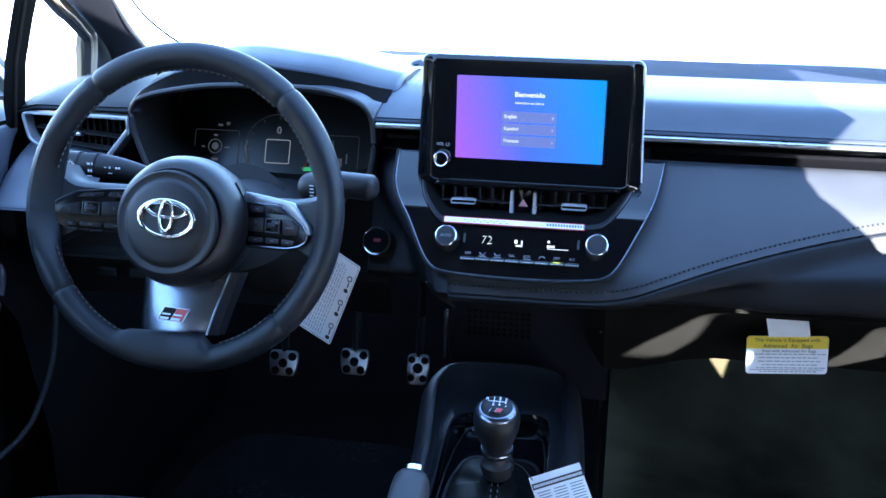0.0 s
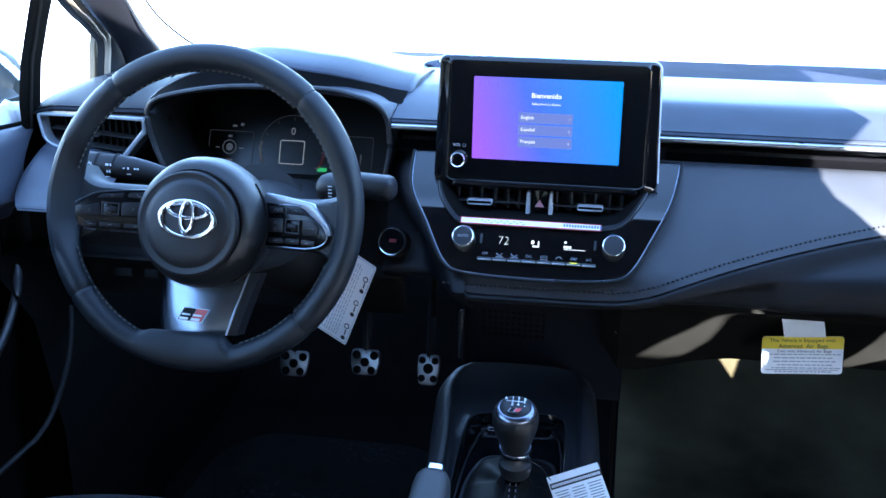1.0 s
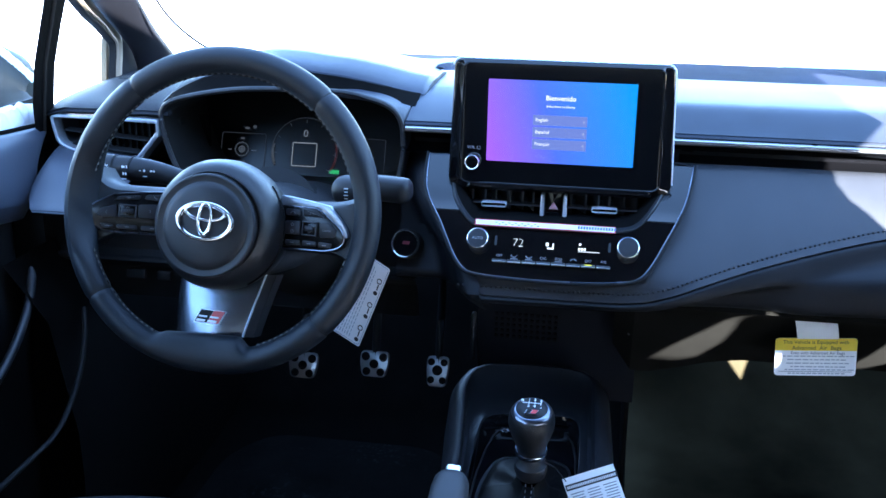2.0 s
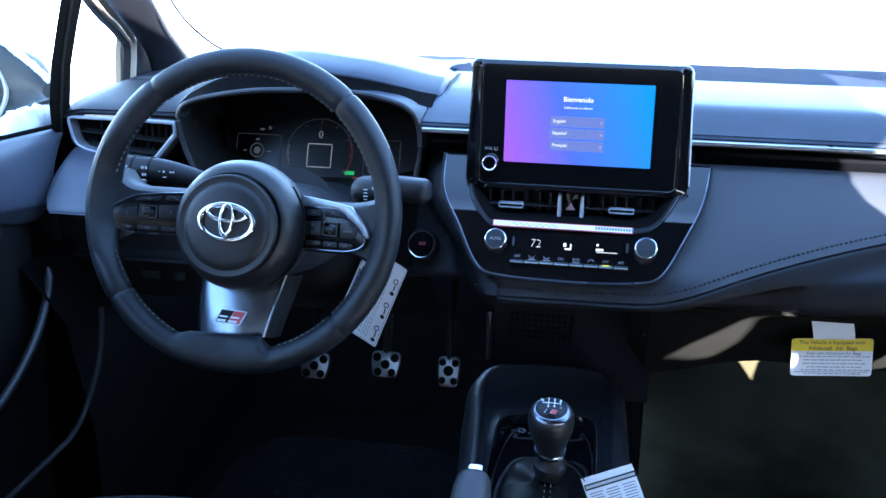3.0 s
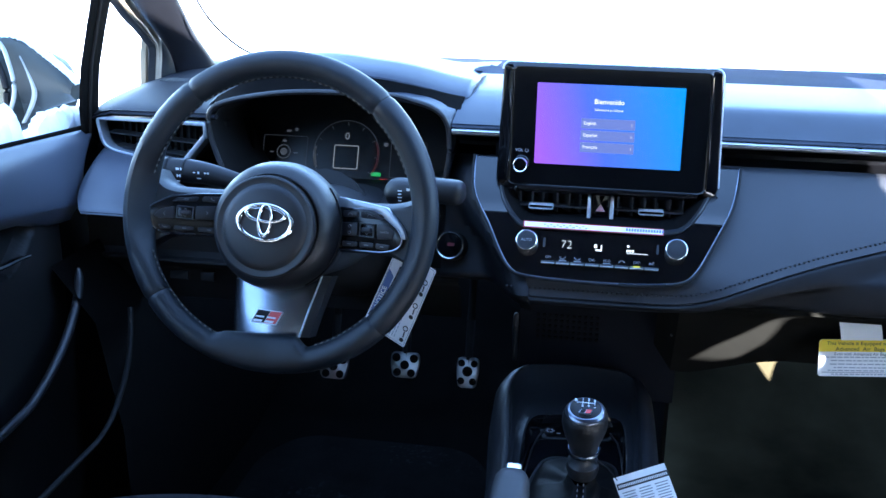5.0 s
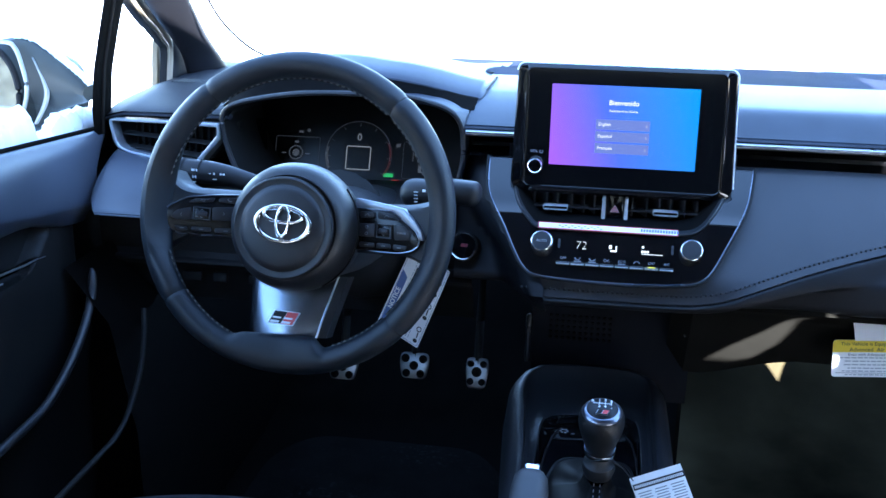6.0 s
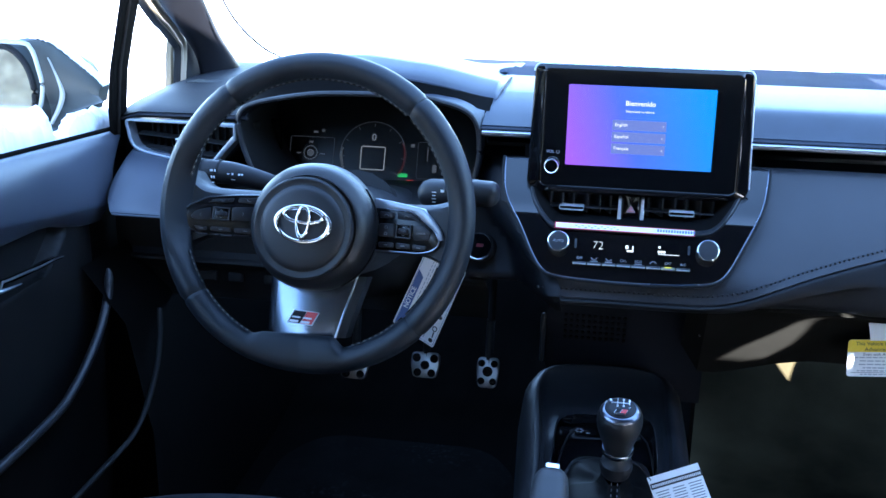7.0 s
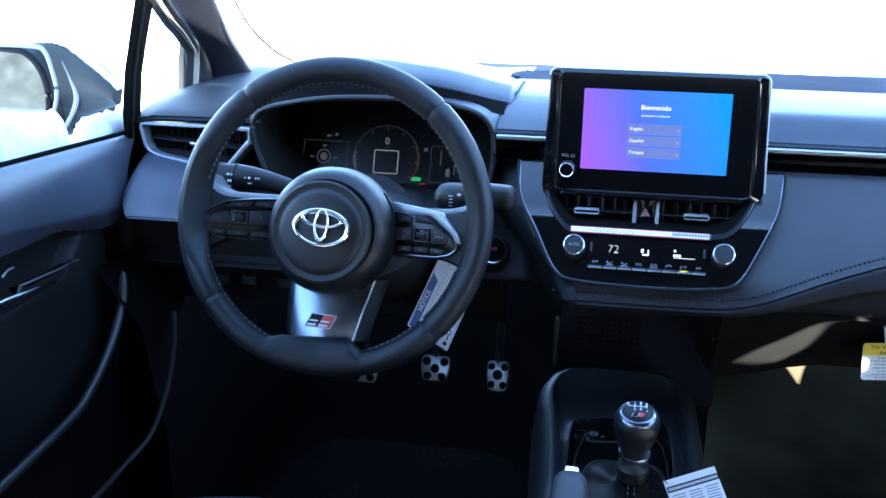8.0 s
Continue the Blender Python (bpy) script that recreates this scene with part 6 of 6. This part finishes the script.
for s in list(np.linspace(0, 0.94, 30)) + [0.955, 0.970, 0.980, 0.986, 0.991, 0.996, 1.0]:
    row = []
    drop = max(0.0, (s - 0.982) / 0.018)
    drop = 0.024 * (1 - math.sqrt(max(0.0, 1 - drop * drop)))
    for k in range(9):
        y_end = (1.652, 1.646, 1.634, 1.606, 1.574, 1.558, 1.548, 1.543, 1.540)[k]
        y = 0.45 + (y_end - 0.45) * s
        zb, zc, zr = belt(y), crease_z(y), bowl_z(y)
        x, z = ((-0.800, zb - 0.002), (-0.776, zb + 0.001), (-0.765, zb - 0.006), (-0.757, zb - 0.020), (-0.751, (zb + zc) / 2), (-0.7475, zc + 0.008), (-0.7490, zc), (-0.7545, (zc + zr) / 2), (-0.7600, zr))[k]
        row.append((x - drop, y, z))
    rows.append([V(*p) for p in spline(row, 3)] + [V(row[-1][0] - 0.010, row[-1][1], row[-1][2] - 0.004)])
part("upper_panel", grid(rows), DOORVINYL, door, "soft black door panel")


def bowl(y, z):
    """How far the handle bowl is sunk at a point of the lower card."""
    right = lerp_at([(0.505, 1.352), (0.519, 1.391), (0.539, 1.418), (0.559, 1.440), (0.60, 1.450)], z)
    floor_z = lerp_at([(0.6, 0.512), (1.368, 0.512), (1.45, 0.53)], y)
    f = [min(1.0, max(0.0, d / w)) for d, w in ((right - y, 0.020), (z - floor_z, 0.012))]
    return f[0] * f[0] * (3 - 2 * f[0]) * f[1] * f[1] * (3 - 2 * f[1])


lows = []
for y in list(np.linspace(0.60, 1.30, 15)) + list(np.linspace(1.31, 1.53, 45)):
    zt = bowl_z(y) + 0.002
    lows.append([V(-0.767 - 0.026 * bowl(y, z) - 0.03 * max(0.0, (y - 1.50) / 0.03) ** 2 - 0.01 * max(0.0, 0.48 - z), y, z) for z in list(np.linspace(zt, 0.49, 26)) + [0.46, 0.40, 0.3, 0.15, -0.03]])
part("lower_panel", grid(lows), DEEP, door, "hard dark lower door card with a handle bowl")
# stands for the shaded gap at the hinges, so its colour is near black
part("corner_cover", slab([(1.535, 0.30), (1.75, 0.30), (1.75, 0.648), (1.66, 0.660), (1.60, 0.664), (1.535, 0.60)], -0.006, 0.006, pose(-0.789, 0, 0, 90, 0, 90), 0.002), SHADEBLACK, door, "corner cover at the hinges, blackened like a shaded gap")
ridge = spline([(-0.734, 1.487, 0.492), (-0.732, 1.483, 0.478), (-0.730, 1.468, 0.449), (-0.728, 1.437, 0.417), (-0.726, 1.398, 0.391), (-0.725, 1.350, 0.367), (-0.725, 1.29, 0.352), (-0.725, 1.10, 0.345), (-0.725, 0.90, 0.345)], 6)
part("pocket_rim", tube(ridge, [0.002 + 0.0045 * min(1.0, i / 6) for i in range(len(ridge))], 12), SOFT, door, "rounded rim of the door pocket")
pocket_rows = [[Vector(p) + V(dx, dy, dz) for dx, dy, dz in ((0.0, 0.0, 0.0), (-0.006, 0.006, -0.03), (-0.018, 0.010, -0.12), (-0.03, 0.012, -0.36))] for p in ridge]
# shade below the pocket rim is put into this wall's colour
part("pocket_panel", grid(pocket_rows), SHADEBLACK, door, "hard pocket wall, blackened for shade")
blade = [(-0.7500, 1.398, 0.5375), (-0.7490, 1.375, 0.5405), (-0.7480, 1.340, 0.5425), (-0.7475, 1.300, 0.5465), (-0.7470, 1.262, 0.5500), (-0.7465, 1.250, 0.5520)]
rows = [[Vector(p) + V(dx, 0, dz * k) for dx, dz in ((-0.016, -0.004), (-0.002, 0.0), (0.0, -0.002), (-0.001, -0.006), (-0.010, -0.013))] for p, k in zip(spline(blade, 5), np.linspace(0.4, 1.0, 26))]
part("door_handle", grid(rows, cap=True), PODBLACK, door, "dark inner door handle")
part("handle_edge", tube(spline(blade, 5) + [(-0.7465, 1.2455, 0.5470), (-0.7465, 1.2445, 0.5410)], [0.0006 + 0.0010 * min(1.0, i / 12) for i in range(28)], 8), SATIN, door, "satin silver edge of the door handle")
part("handle_grip", tube(spline([(-0.747, 1.290, 0.5360), (-0.745, 1.265, 0.5395), (-0.7445, 1.238, 0.5432), (-0.744, 1.200, 0.5480), (-0.744, 1.10, 0.556)], 4), [0.0010 + 0.0022 * min(1.0, i / 8) for i in range(17)], 10, flat=0.8), SATIN, door, "silver edge of the pull handle")
part("lock_knob", tube(spline([(-0.7580, 1.258, 0.5715), (-0.7555, 1.245, 0.5735), (-0.7545, 1.236, 0.5725), (-0.7545, 1.228, 0.5690)], 3), 0.0014, 8), SATIN, door)
part("window_seal", tube([V(-0.7785, y, belt(y) + 0.002) for y in np.linspace(0.45, 1.62, 24)], 0.0040, 8), POSTBLACK, door, "black rubber window seal")
post_in = [(1.600, 0.640), (1.640, 0.640), (1.6475, 0.690), (1.661, 0.750), (1.690, 0.806), (1.725, 0.865), (1.675, 0.880), (1.640, 0.811), (1.613, 0.757), (1.598, 0.700)]
part("post", slab(post_in, -0.004, 0.002, pose(-0.768, 0, 0, 90, 0, 90), 0.002), POSTBLACK, door, "black window divider post")
part("post_line", tube([V(-0.7645, y, z) for y, z in ((1.612, 0.66), (1.617, 0.700), (1.631, 0.757), (1.658, 0.811), (1.690, 0.872))], 0.0028, 8), POSTBEAD, door, "raised bead of the divider post")
glass_bm = grid([[V(-0.790 + 0.10 * max(0, z - 0.7), y, z) for y in np.linspace(0.5, 1.60, 6)] for z in (0.66, 0.80, 1.10)])
pane = part("window_pane", glass_bm, GLASS, door, "clear side window")
pane.visible_shadow = False

pillar_w = thing("pillar_trim", "dark windscreen pillar with a window frame tinted by warm bounce", "pillar", (-0.74, 1.9, 0.70), kind="structure")
FRAME_LINE = [(-0.770, 1.846, 0.640), (-0.770, 1.849, 0.680), (-0.770, 1.855, 0.715), (-0.769, 1.860, 0.742), (-0.768, 1.857, 0.758), (-0.767, 1.842, 0.768), (-0.766, 1.804, 0.7935), (-0.765, 1.770, 0.8120), (-0.760, 1.703, 0.856), (-0.740, 1.550, 0.948), (-0.715, 1.300, 1.060)]
frame_line = [Vector(p) for p in spline(FRAME_LINE, 6)]
away = []
for i, p in enumerate(frame_line):
    t = frame_line[min(i + 1, len(frame_line) - 1)] - frame_line[max(i - 1, 0)]
    away.append(V(0, t.z, -t.y).normalized())


def strip(cross, above=0.0):
    """A moulding along the window frame: rows of (distance from the glass edge, towards the cabin)."""
    rows = []
    for p, n in zip(frame_line, away):
        if p.z > above:
            w = lerp_at([(0.750, 0.60), (0.785, 1.0)], p.z)          # narrower down the upright side
            rows.append([p + n * d * w + V(e + 0.35 * d * w, 0, 0) for d, e in cross])
    return grid(rows)


# the cream strips carry bounced light in their base colour
part("door_seal", strip(((-0.0015, -0.010), (-0.0010, -0.001), (0.001, 0.0015), (0.003, 0.001), (0.0045, -0.004))), SEAL, pillar_w, "black rubber seal")
part("frame_inner", strip(((0.0035, -0.004), (0.0045, 0.001), (0.0065, 0.0025), (0.0090, 0.002), (0.0100, -0.004))), BOUNCEFRAME, pillar_w, "inner edge of the window frame, paled for reflected light")
part("groove", strip(((0.009, -0.006), (0.012, -0.007), (0.0155, -0.005))), SEAL, pillar_w, "dark groove in the window frame")
part("frame_face", strip(((0.0135, -0.006), (0.0145, -0.001), (0.017, 0.002), (0.021, 0.0025), (0.0245, 0.001), (0.026, -0.004))), BOUNCEFRAME, pillar_w, "window frame with warm bounced light in its colour")
part("outer_groove", strip(((0.0245, -0.004), (0.028, -0.006), (0.0325, -0.004))), SEAL, pillar_w, "dark outer groove of the frame")
part("frame_outer", strip(((0.0310, -0.006), (0.0320, -0.001), (0.036, 0.001), (0.043, 0.000), (0.050, -0.004)), 0.762), BOUNCEFRAME, pillar_w, "outer frame, beige from warm bounced light")
part("cover_edge", strip(((0.0245, -0.010), (0.0300, -0.007), (0.0500, -0.006), (0.066, -0.006), (0.120, -0.016))), PILLAR, pillar_w, "dark edge of the pillar cover")
# corner post tinted with the warm light it would reflect
part("quarter_post", slab([(1.848, 0.64), (1.900, 0.64), (1.900, 0.762), (1.874, 0.772), (1.864, 0.745)], -0.008, 0.002, pose(-0.789, 0, 0, 90, 0, 90), 0.002), QUARTERBOUNCE, pillar_w, "outer corner of the quarter light, beige from bounced light")
part("quarter_line", tube([V(-0.785, 1.862, 0.64), V(-0.785, 1.868, 0.70), V(-0.785, 1.874, 0.752)], 0.0012, 6), DIMMARK, pillar_w)
inner_edge = [(-0.752, 1.925, 0.640), (-0.752, 1.915, 0.690), (-0.751, 1.900, 0.722), (-0.749, 1.876, 0.750), (-0.747, 1.832, 0.782), (-0.745, 1.790, 0.809), (-0.741, 1.735, 0.845), (-0.722, 1.570, 0.943), (-0.694, 1.330, 1.056)]
screen_side = [(-0.676, 2.030, 0.640), (-0.688, 2.005, 0.672), (-0.699, 1.975, 0.700), (-0.707, 1.935, 0.738), (-0.707, 1.870, 0.786), (-0.696, 1.790, 0.840), (-0.682, 1.710, 0.888), (-0.661, 1.560, 0.975), (-0.638, 1.360, 1.075)]
rows = []
for a, b in zip(spline(inner_edge, 6), spline(screen_side, 6)):
    a, b = Vector(a), Vector(b)
    rows.append([a * (1 - u) + b * u + V(0.2 * out, -out, 0.3 * out) for u, out in ((-0.04, -0.006), (0.0, 0.000), (0.06, 0.0050), (0.16, 0.0080), (0.30, 0.0095), (0.44, 0.0095), (0.58, 0.0082), (0.72, 0.0055), (0.86, 0.000), (0.95, -0.006), (1.0, -0.012), (1.03, -0.03))])
part("cover", solid(grid(rows), 0.004), PILLAR, pillar_w, "grey-black pillar cover")
glass_edge = [(-0.590, 2.030, 0.690), (-0.600, 1.995, 0.712), (-0.620, 1.930, 0.740), (-0.632, 1.875, 0.763), (-0.645, 1.805, 0.806), (-0.652, 1.750, 0.856), (-0.640, 1.620, 0.950), (-0.615, 1.410, 1.080)]
wl = [Vector(p) + V(0.002, 0.004, 0.0) for p in spline(glass_edge, 6)]
part("screen_edge", tube(wl, 0.0019, 6), SEAL, pillar_w, "thin black windscreen edge")

# ---- outside mirror, snow ----
mirror = thing("wing_mirror", "dark grey wing mirror dusted with snow", "wing mirror", (-0.92, 1.72, 0.64))
mg = [(-1.10, 0.779), (-0.985, 0.779), (-0.955, 0.772), (-0.935, 0.750), (-0.926, 0.720), (-0.926, 0.690), (-0.932, 0.662), (-0.945, 0.645), (-0.975, 0.635), (-1.10, 0.635), (-1.13, 0.66), (-1.13, 0.75)]
mo = spline(mg, 4, True)
mx, mz = -1.02, 0.707
rows = []
for s, y, dx, dz in ((0.93, 1.674, 0, 0), (0.97, 1.664, 0, 0), (1.03, 1.664, 0, 0), (1.06, 1.680, 0.004, 0), (1.08, 1.71, 0.014, -0.002), (0.98, 1.76, 0.036, -0.006), (0.72, 1.80, 0.070, -0.012), (0.40, 1.825, 0.09, -0.015)):
    rows.append([V(mx + (x - mx) * s + dx, y, mz + (z - mz) * s + dz) for x, z in mo])
part("housing", grid(rows, close_u=True, cap=False), PAINT, mirror, "dark grey housing")
part("glass", solid(grid([[V(mx + (x - mx) * s, 1.675 + 0.09 * (z - mz) * s - 0.05 * (x - mx) * s, mz + (z - mz) * s) for x, z in mo] for s in (0.95, 0.6, 0.3, 0.02)], close_u=True), 0.002), MIRROR, mirror, "mirror glass")
part("bezel", tube([V(mx + (x - mx) * 0.985, 1.664, mz + (z - mz) * 0.985) for x, z in mo], 0.0055, 8, closed=True), SEAL, mirror, "black rim")
# the arm: a shell that narrows from the housing to the door
ARM_TOP = [(-0.960, 0.786), (-0.935, 0.789), (-0.914, 0.7865), (-0.896, 0.777), (-0.861, 0.7525), (-0.832, 0.7285), (-0.8235, 0.719)]
ARM_LOW = [(-0.948, 0.640), (-0.930, 0.640), (-0.915, 0.650), (-0.900, 0.664), (-0.876, 0.676), (-0.840, 0.688), (-0.8295, 0.692)]
rows = []
for (xt, zt), (xl, zl) in zip(spline(ARM_TOP, 5), spline(ARM_LOW, 5)):
    row = []
    for u, dy in ((0.02, 0.030), (0.0, 0.012), (0.03, 0.003), (0.10, -0.001), (0.30, -0.004), (0.55, -0.003), (0.72, 0.004), (0.86, 0.010), (0.96, 0.016), (1.0, 0.022), (0.97, 0.030)):
        row.append(V(xt + (xl - xt) * u, 1.679 + dy, zt + (zl - zt) * u))
    rows.append(row)
part("arm", grid(rows, cap=True), PAINT, mirror, "dark grey mirror arm")
ACC = [(-0.9055, 0.7611, 0.0006), (-0.9000, 0.7490, 0.0018), (-0.8940, 0.7340, 0.0032), (-0.8880, 0.7150, 0.0042), (-0.8875, 0.7020, 0.0046), (-0.8930, 0.6860, 0.0046), (-0.9010, 0.6720, 0.0042), (-0.9110, 0.6560, 0.0036)]
part("accent", grid([[V(x - w, 1.6765, z), V(x - w * 0.4, 1.6735, z), V(x + w * 0.4, 1.6735, z), V(x + w, 1.6765, z)] for x, z, w in spline(ACC, 4)]), MIRRORTRIM, mirror, "pale curved accent")
part("rim_edge", tube(spline([(-1.05, 1.657, 0.785), (-0.945, 1.657, 0.785), (-0.922, 1.657, 0.777), (-0.912, 1.657, 0.745), (-0.9085, 1.657, 0.720), (-0.9125, 1.657, 0.695), (-0.926, 1.657, 0.665)], 5), 0.0034, 8), MIRRORTRIM, mirror, "pale edge of the housing")


def snow_bank(name, line, h, d, seed, label, across=(1, 0)):
    """Clotted snow along a line; h gives its height along the way, with a ragged upper edge."""
    rows = []
    n = len(line)
    for i, (x, y, z) in enumerate(line):
        top = h(i / (n - 1)) * (1.0 + 0.16 * noise.noise((i * 0.16, seed, 3)) + 0.12 * noise.noise((i * 0.45, seed, 6)) + 0.05 * noise.noise((i * 1.3, seed, 9)))
        row = []
        for k, (dd, hh) in enumerate(((d, -0.1), (d * 1.15, 0.2), (d * 1.05, 0.5), (d * 0.85, 0.75), (d * 0.5, 0.93), (0.0, 1.0), (-d * 0.4, 0.93), (-d * 0.6, 0.4), (-d * 0.6, -0.1))):
            lump = 0.006 * noise.noise((i * 0.13, k * 0.6, seed)) + 0.003 * noise.noise((i * 0.6, k * 1.3, seed))
            row.append(V(x + across[0] * (dd + lump), y + across[1] * (dd + lump), z + hh * top + 0.003 * noise.noise((i * 0.5, k, seed + 4))))
        rows.append(row)
    return part(name, grid(rows, cap=True), SNOW, None, label)


SILL_SNOW = [(1.05, 0.055), (1.36, 0.064), (1.41, 0.052), (1.45, 0.044), (1.468, 0.062), (1.478, 0.066), (1.488, 0.054), (1.494, 0.026), (1.515, 0.020), (1.535, 0.024), (1.555, 0.040), (1.59, 0.046), (1.63, 0.046), (1.68, 0.042)]
tagged(snow_bank("snow_drift", [(-0.815, y, belt(y) - 0.016) for y in np.linspace(1.05, 1.68, 240)], lambda u: lerp_at(SILL_SNOW, 1.05 + 0.63 * u), 0.016, 3.0, "wet white snow lying along the window sill"), category="snow", kind="stuff")
tagged(snow_bank("snow_drift", [(x, 1.694, z - 0.001) for x, z in evenly(ARM_TOP, 90)[12:]], lambda u: 0.0065 * (1 - 0.6 * u), 0.012, 5.0, "thin crust of snow along the mirror arm", (0, 1)), category="snow", kind="stuff")
tagged(snow_bank("snow_drift", [(x, 2.26 + 0.02 * math.sin(x * 9), 0.700) for x in np.linspace(0.36, 0.80, 90)], lambda u: 0.014, 0.03, 8.0, "ragged snow at the foot of the windscreen", (0, 1)), category="snow", kind="stuff")
wipers = thing("windscreen_wiper", "black wiper blade at the foot of the windscreen", "wiper", (0.55, 2.14, 0.72))
part("blade", tube([V(0.46, 2.235, 0.706), V(0.60, 2.235, 0.704), V(0.80, 2.22, 0.702)], 0.003, 8), RUBBER, wipers)
part("arm", tube([V(0.50, 2.24, 0.710), V(0.70, 2.25, 0.706), V(0.85, 2.26, 0.69)], 0.004, 8), RUBBER, wipers)

# ---- driver's seat and floor mat ----
seat = thing("driver_seat", "black fabric driver's seat cushion", "car seat", (-0.37, 0.95, 0.0))
rows = []
for x in np.linspace(-0.62, -0.16, 28):
    k = (x + 0.39) / 0.23
    dz = -0.030 * abs(k) ** 2.2
    ctrl = [(0.62, 0.30), (0.80, 0.295), (1.00, 0.318), (1.12, 0.334), (1.18, 0.334), (1.215, 0.318), (1.225, 0.29), (1.215, 0.22), (1.19, 0.16)]
    rows.append([V(x, y - 0.02 * abs(k) ** 2.5, z + dz) for y, z in spline(ctrl, 4)])
part("cushion", solid(grid(rows), 0.02), FABRIC, seat)
floor_mat = thing("floor_mat", "worn black carpet floor mat with dusty marks", "floor mat", (-0.40, 1.65, -0.025))
MATMAT = mat("dusty_mat", (0.0045, 0.0044, 0.0042), 0.97, var=0.5, vscale=14, bump=1.0, bscale=500, spec=0.05)
mn, ml = MATMAT.node_tree.nodes, MATMAT.node_tree.links
dust_co = mn.new("ShaderNodeTexCoord")
specks, patches = mn.new("ShaderNodeTexNoise"), mn.new("ShaderNodeTexNoise")
specks.inputs["Scale"].default_value, specks.inputs["Detail"].default_value = 120, 6
patches.inputs["Scale"].default_value, patches.inputs["Detail"].default_value = 5, 3
cut1, cut2 = mn.new("ShaderNodeMapRange"), mn.new("ShaderNodeMapRange")
cut1.inputs[1].default_value, cut1.inputs[2].default_value = 0.56, 0.70
cut2.inputs[1].default_value, cut2.inputs[2].default_value = 0.48, 0.66
both, blend = mn.new("ShaderNodeMath"), mn.new("ShaderNodeMix")
both.operation, blend.data_type = "MULTIPLY", "RGBA"
for tex, cut in ((specks, cut1), (patches, cut2)):
    ml.new(dust_co.outputs["Object"], tex.inputs["Vector"])
    ml.new(tex.outputs[0], cut.inputs[0])
ml.new(cut1.outputs[0], both.inputs[0])
ml.new(cut2.outputs[0], both.inputs[1])
ml.new(both.outputs[0], blend.inputs[0])
ml.new(mn["Principled BSDF"].inputs["Base Color"].links[0].from_socket, blend.inputs[6])
blend.inputs[7].default_value = (0.022, 0.023, 0.025, 1)
ml.new(blend.outputs[2], mn["Principled BSDF"].inputs["Base Color"])
part("carpet", slab(roundpoly([(-0.62, 1.30), (-0.17, 1.30), (-0.17, 1.88), (-0.24, 1.98), (-0.56, 1.98), (-0.62, 1.88)], 0.05), -0.020, -0.004, Matrix.Identity(4), 0.003), MATMAT, floor_mat)
bm = bmesh.new()
for i in range(26):
    box(0.006, 0.05, 0.004, pose(-0.36 + 0.010 * i, 1.40, -0.003), 0.001, bm)
tagged(part("heel_ribs", bm, RUBBER, floor_mat), kind="stuff")
sill = thing("sill_trim", "dark plastic sill trim beside the driver's footwell", "trim", (-0.70, 1.4, 0.0))
part("cover", tube(spline([(-0.668, 1.505, 0.430), (-0.663, 1.490, 0.395), (-0.660, 1.465, 0.353), (-0.660, 1.424, 0.311), (-0.660, 1.380, 0.290), (-0.660, 1.30, 0.286), (-0.66, 0.9, 0.28)], 5), 0.004, 10), DEEP, sill)
part("kick_panel", grid([[V(-0.70 + dx, y, z) for dx, z in ((-0.06, 0.5), (0.0, 0.42), (0.03, 0.25), (0.035, -0.03))] for y in (1.46, 1.60, 1.9, 2.3)]), CARPET, sill)
# sheet added over the black carpet; its olive colour carries warm bounced sunlight
bounce_mat = thing("bounce_mat", "added mat in the passenger's footwell, tinted olive for bounced sunlight", "floor mat", (0.42, 1.75, -0.025))
BOUNCEOLIVE = mat("sun_bounce_olive", (0.050, 0.041, 0.023), 0.98, var=0.7, vscale=4, bump=0.8, bscale=260, spec=0.03)
rows = []
for x in np.linspace(0.120, 0.76, 14):
    rows.append([V(x, y - 0.022, lerp_at([(-1.3, -0.03), (2.0, -0.03), (2.14, 0.0), (2.24, 0.09), (2.36, 0.25)], y) + 0.028 + 0.003 * noise.noise((x * 6, y * 5, 1.0))) for y in (0.75, 1.0, 1.2, 1.4, 1.6, 1.8, 1.9, 1.97, 2.05, 2.15, 2.20, 2.24, 2.28, 2.32)])
part("weave", solid(grid(rows), 0.004), BOUNCEOLIVE, bounce_mat)
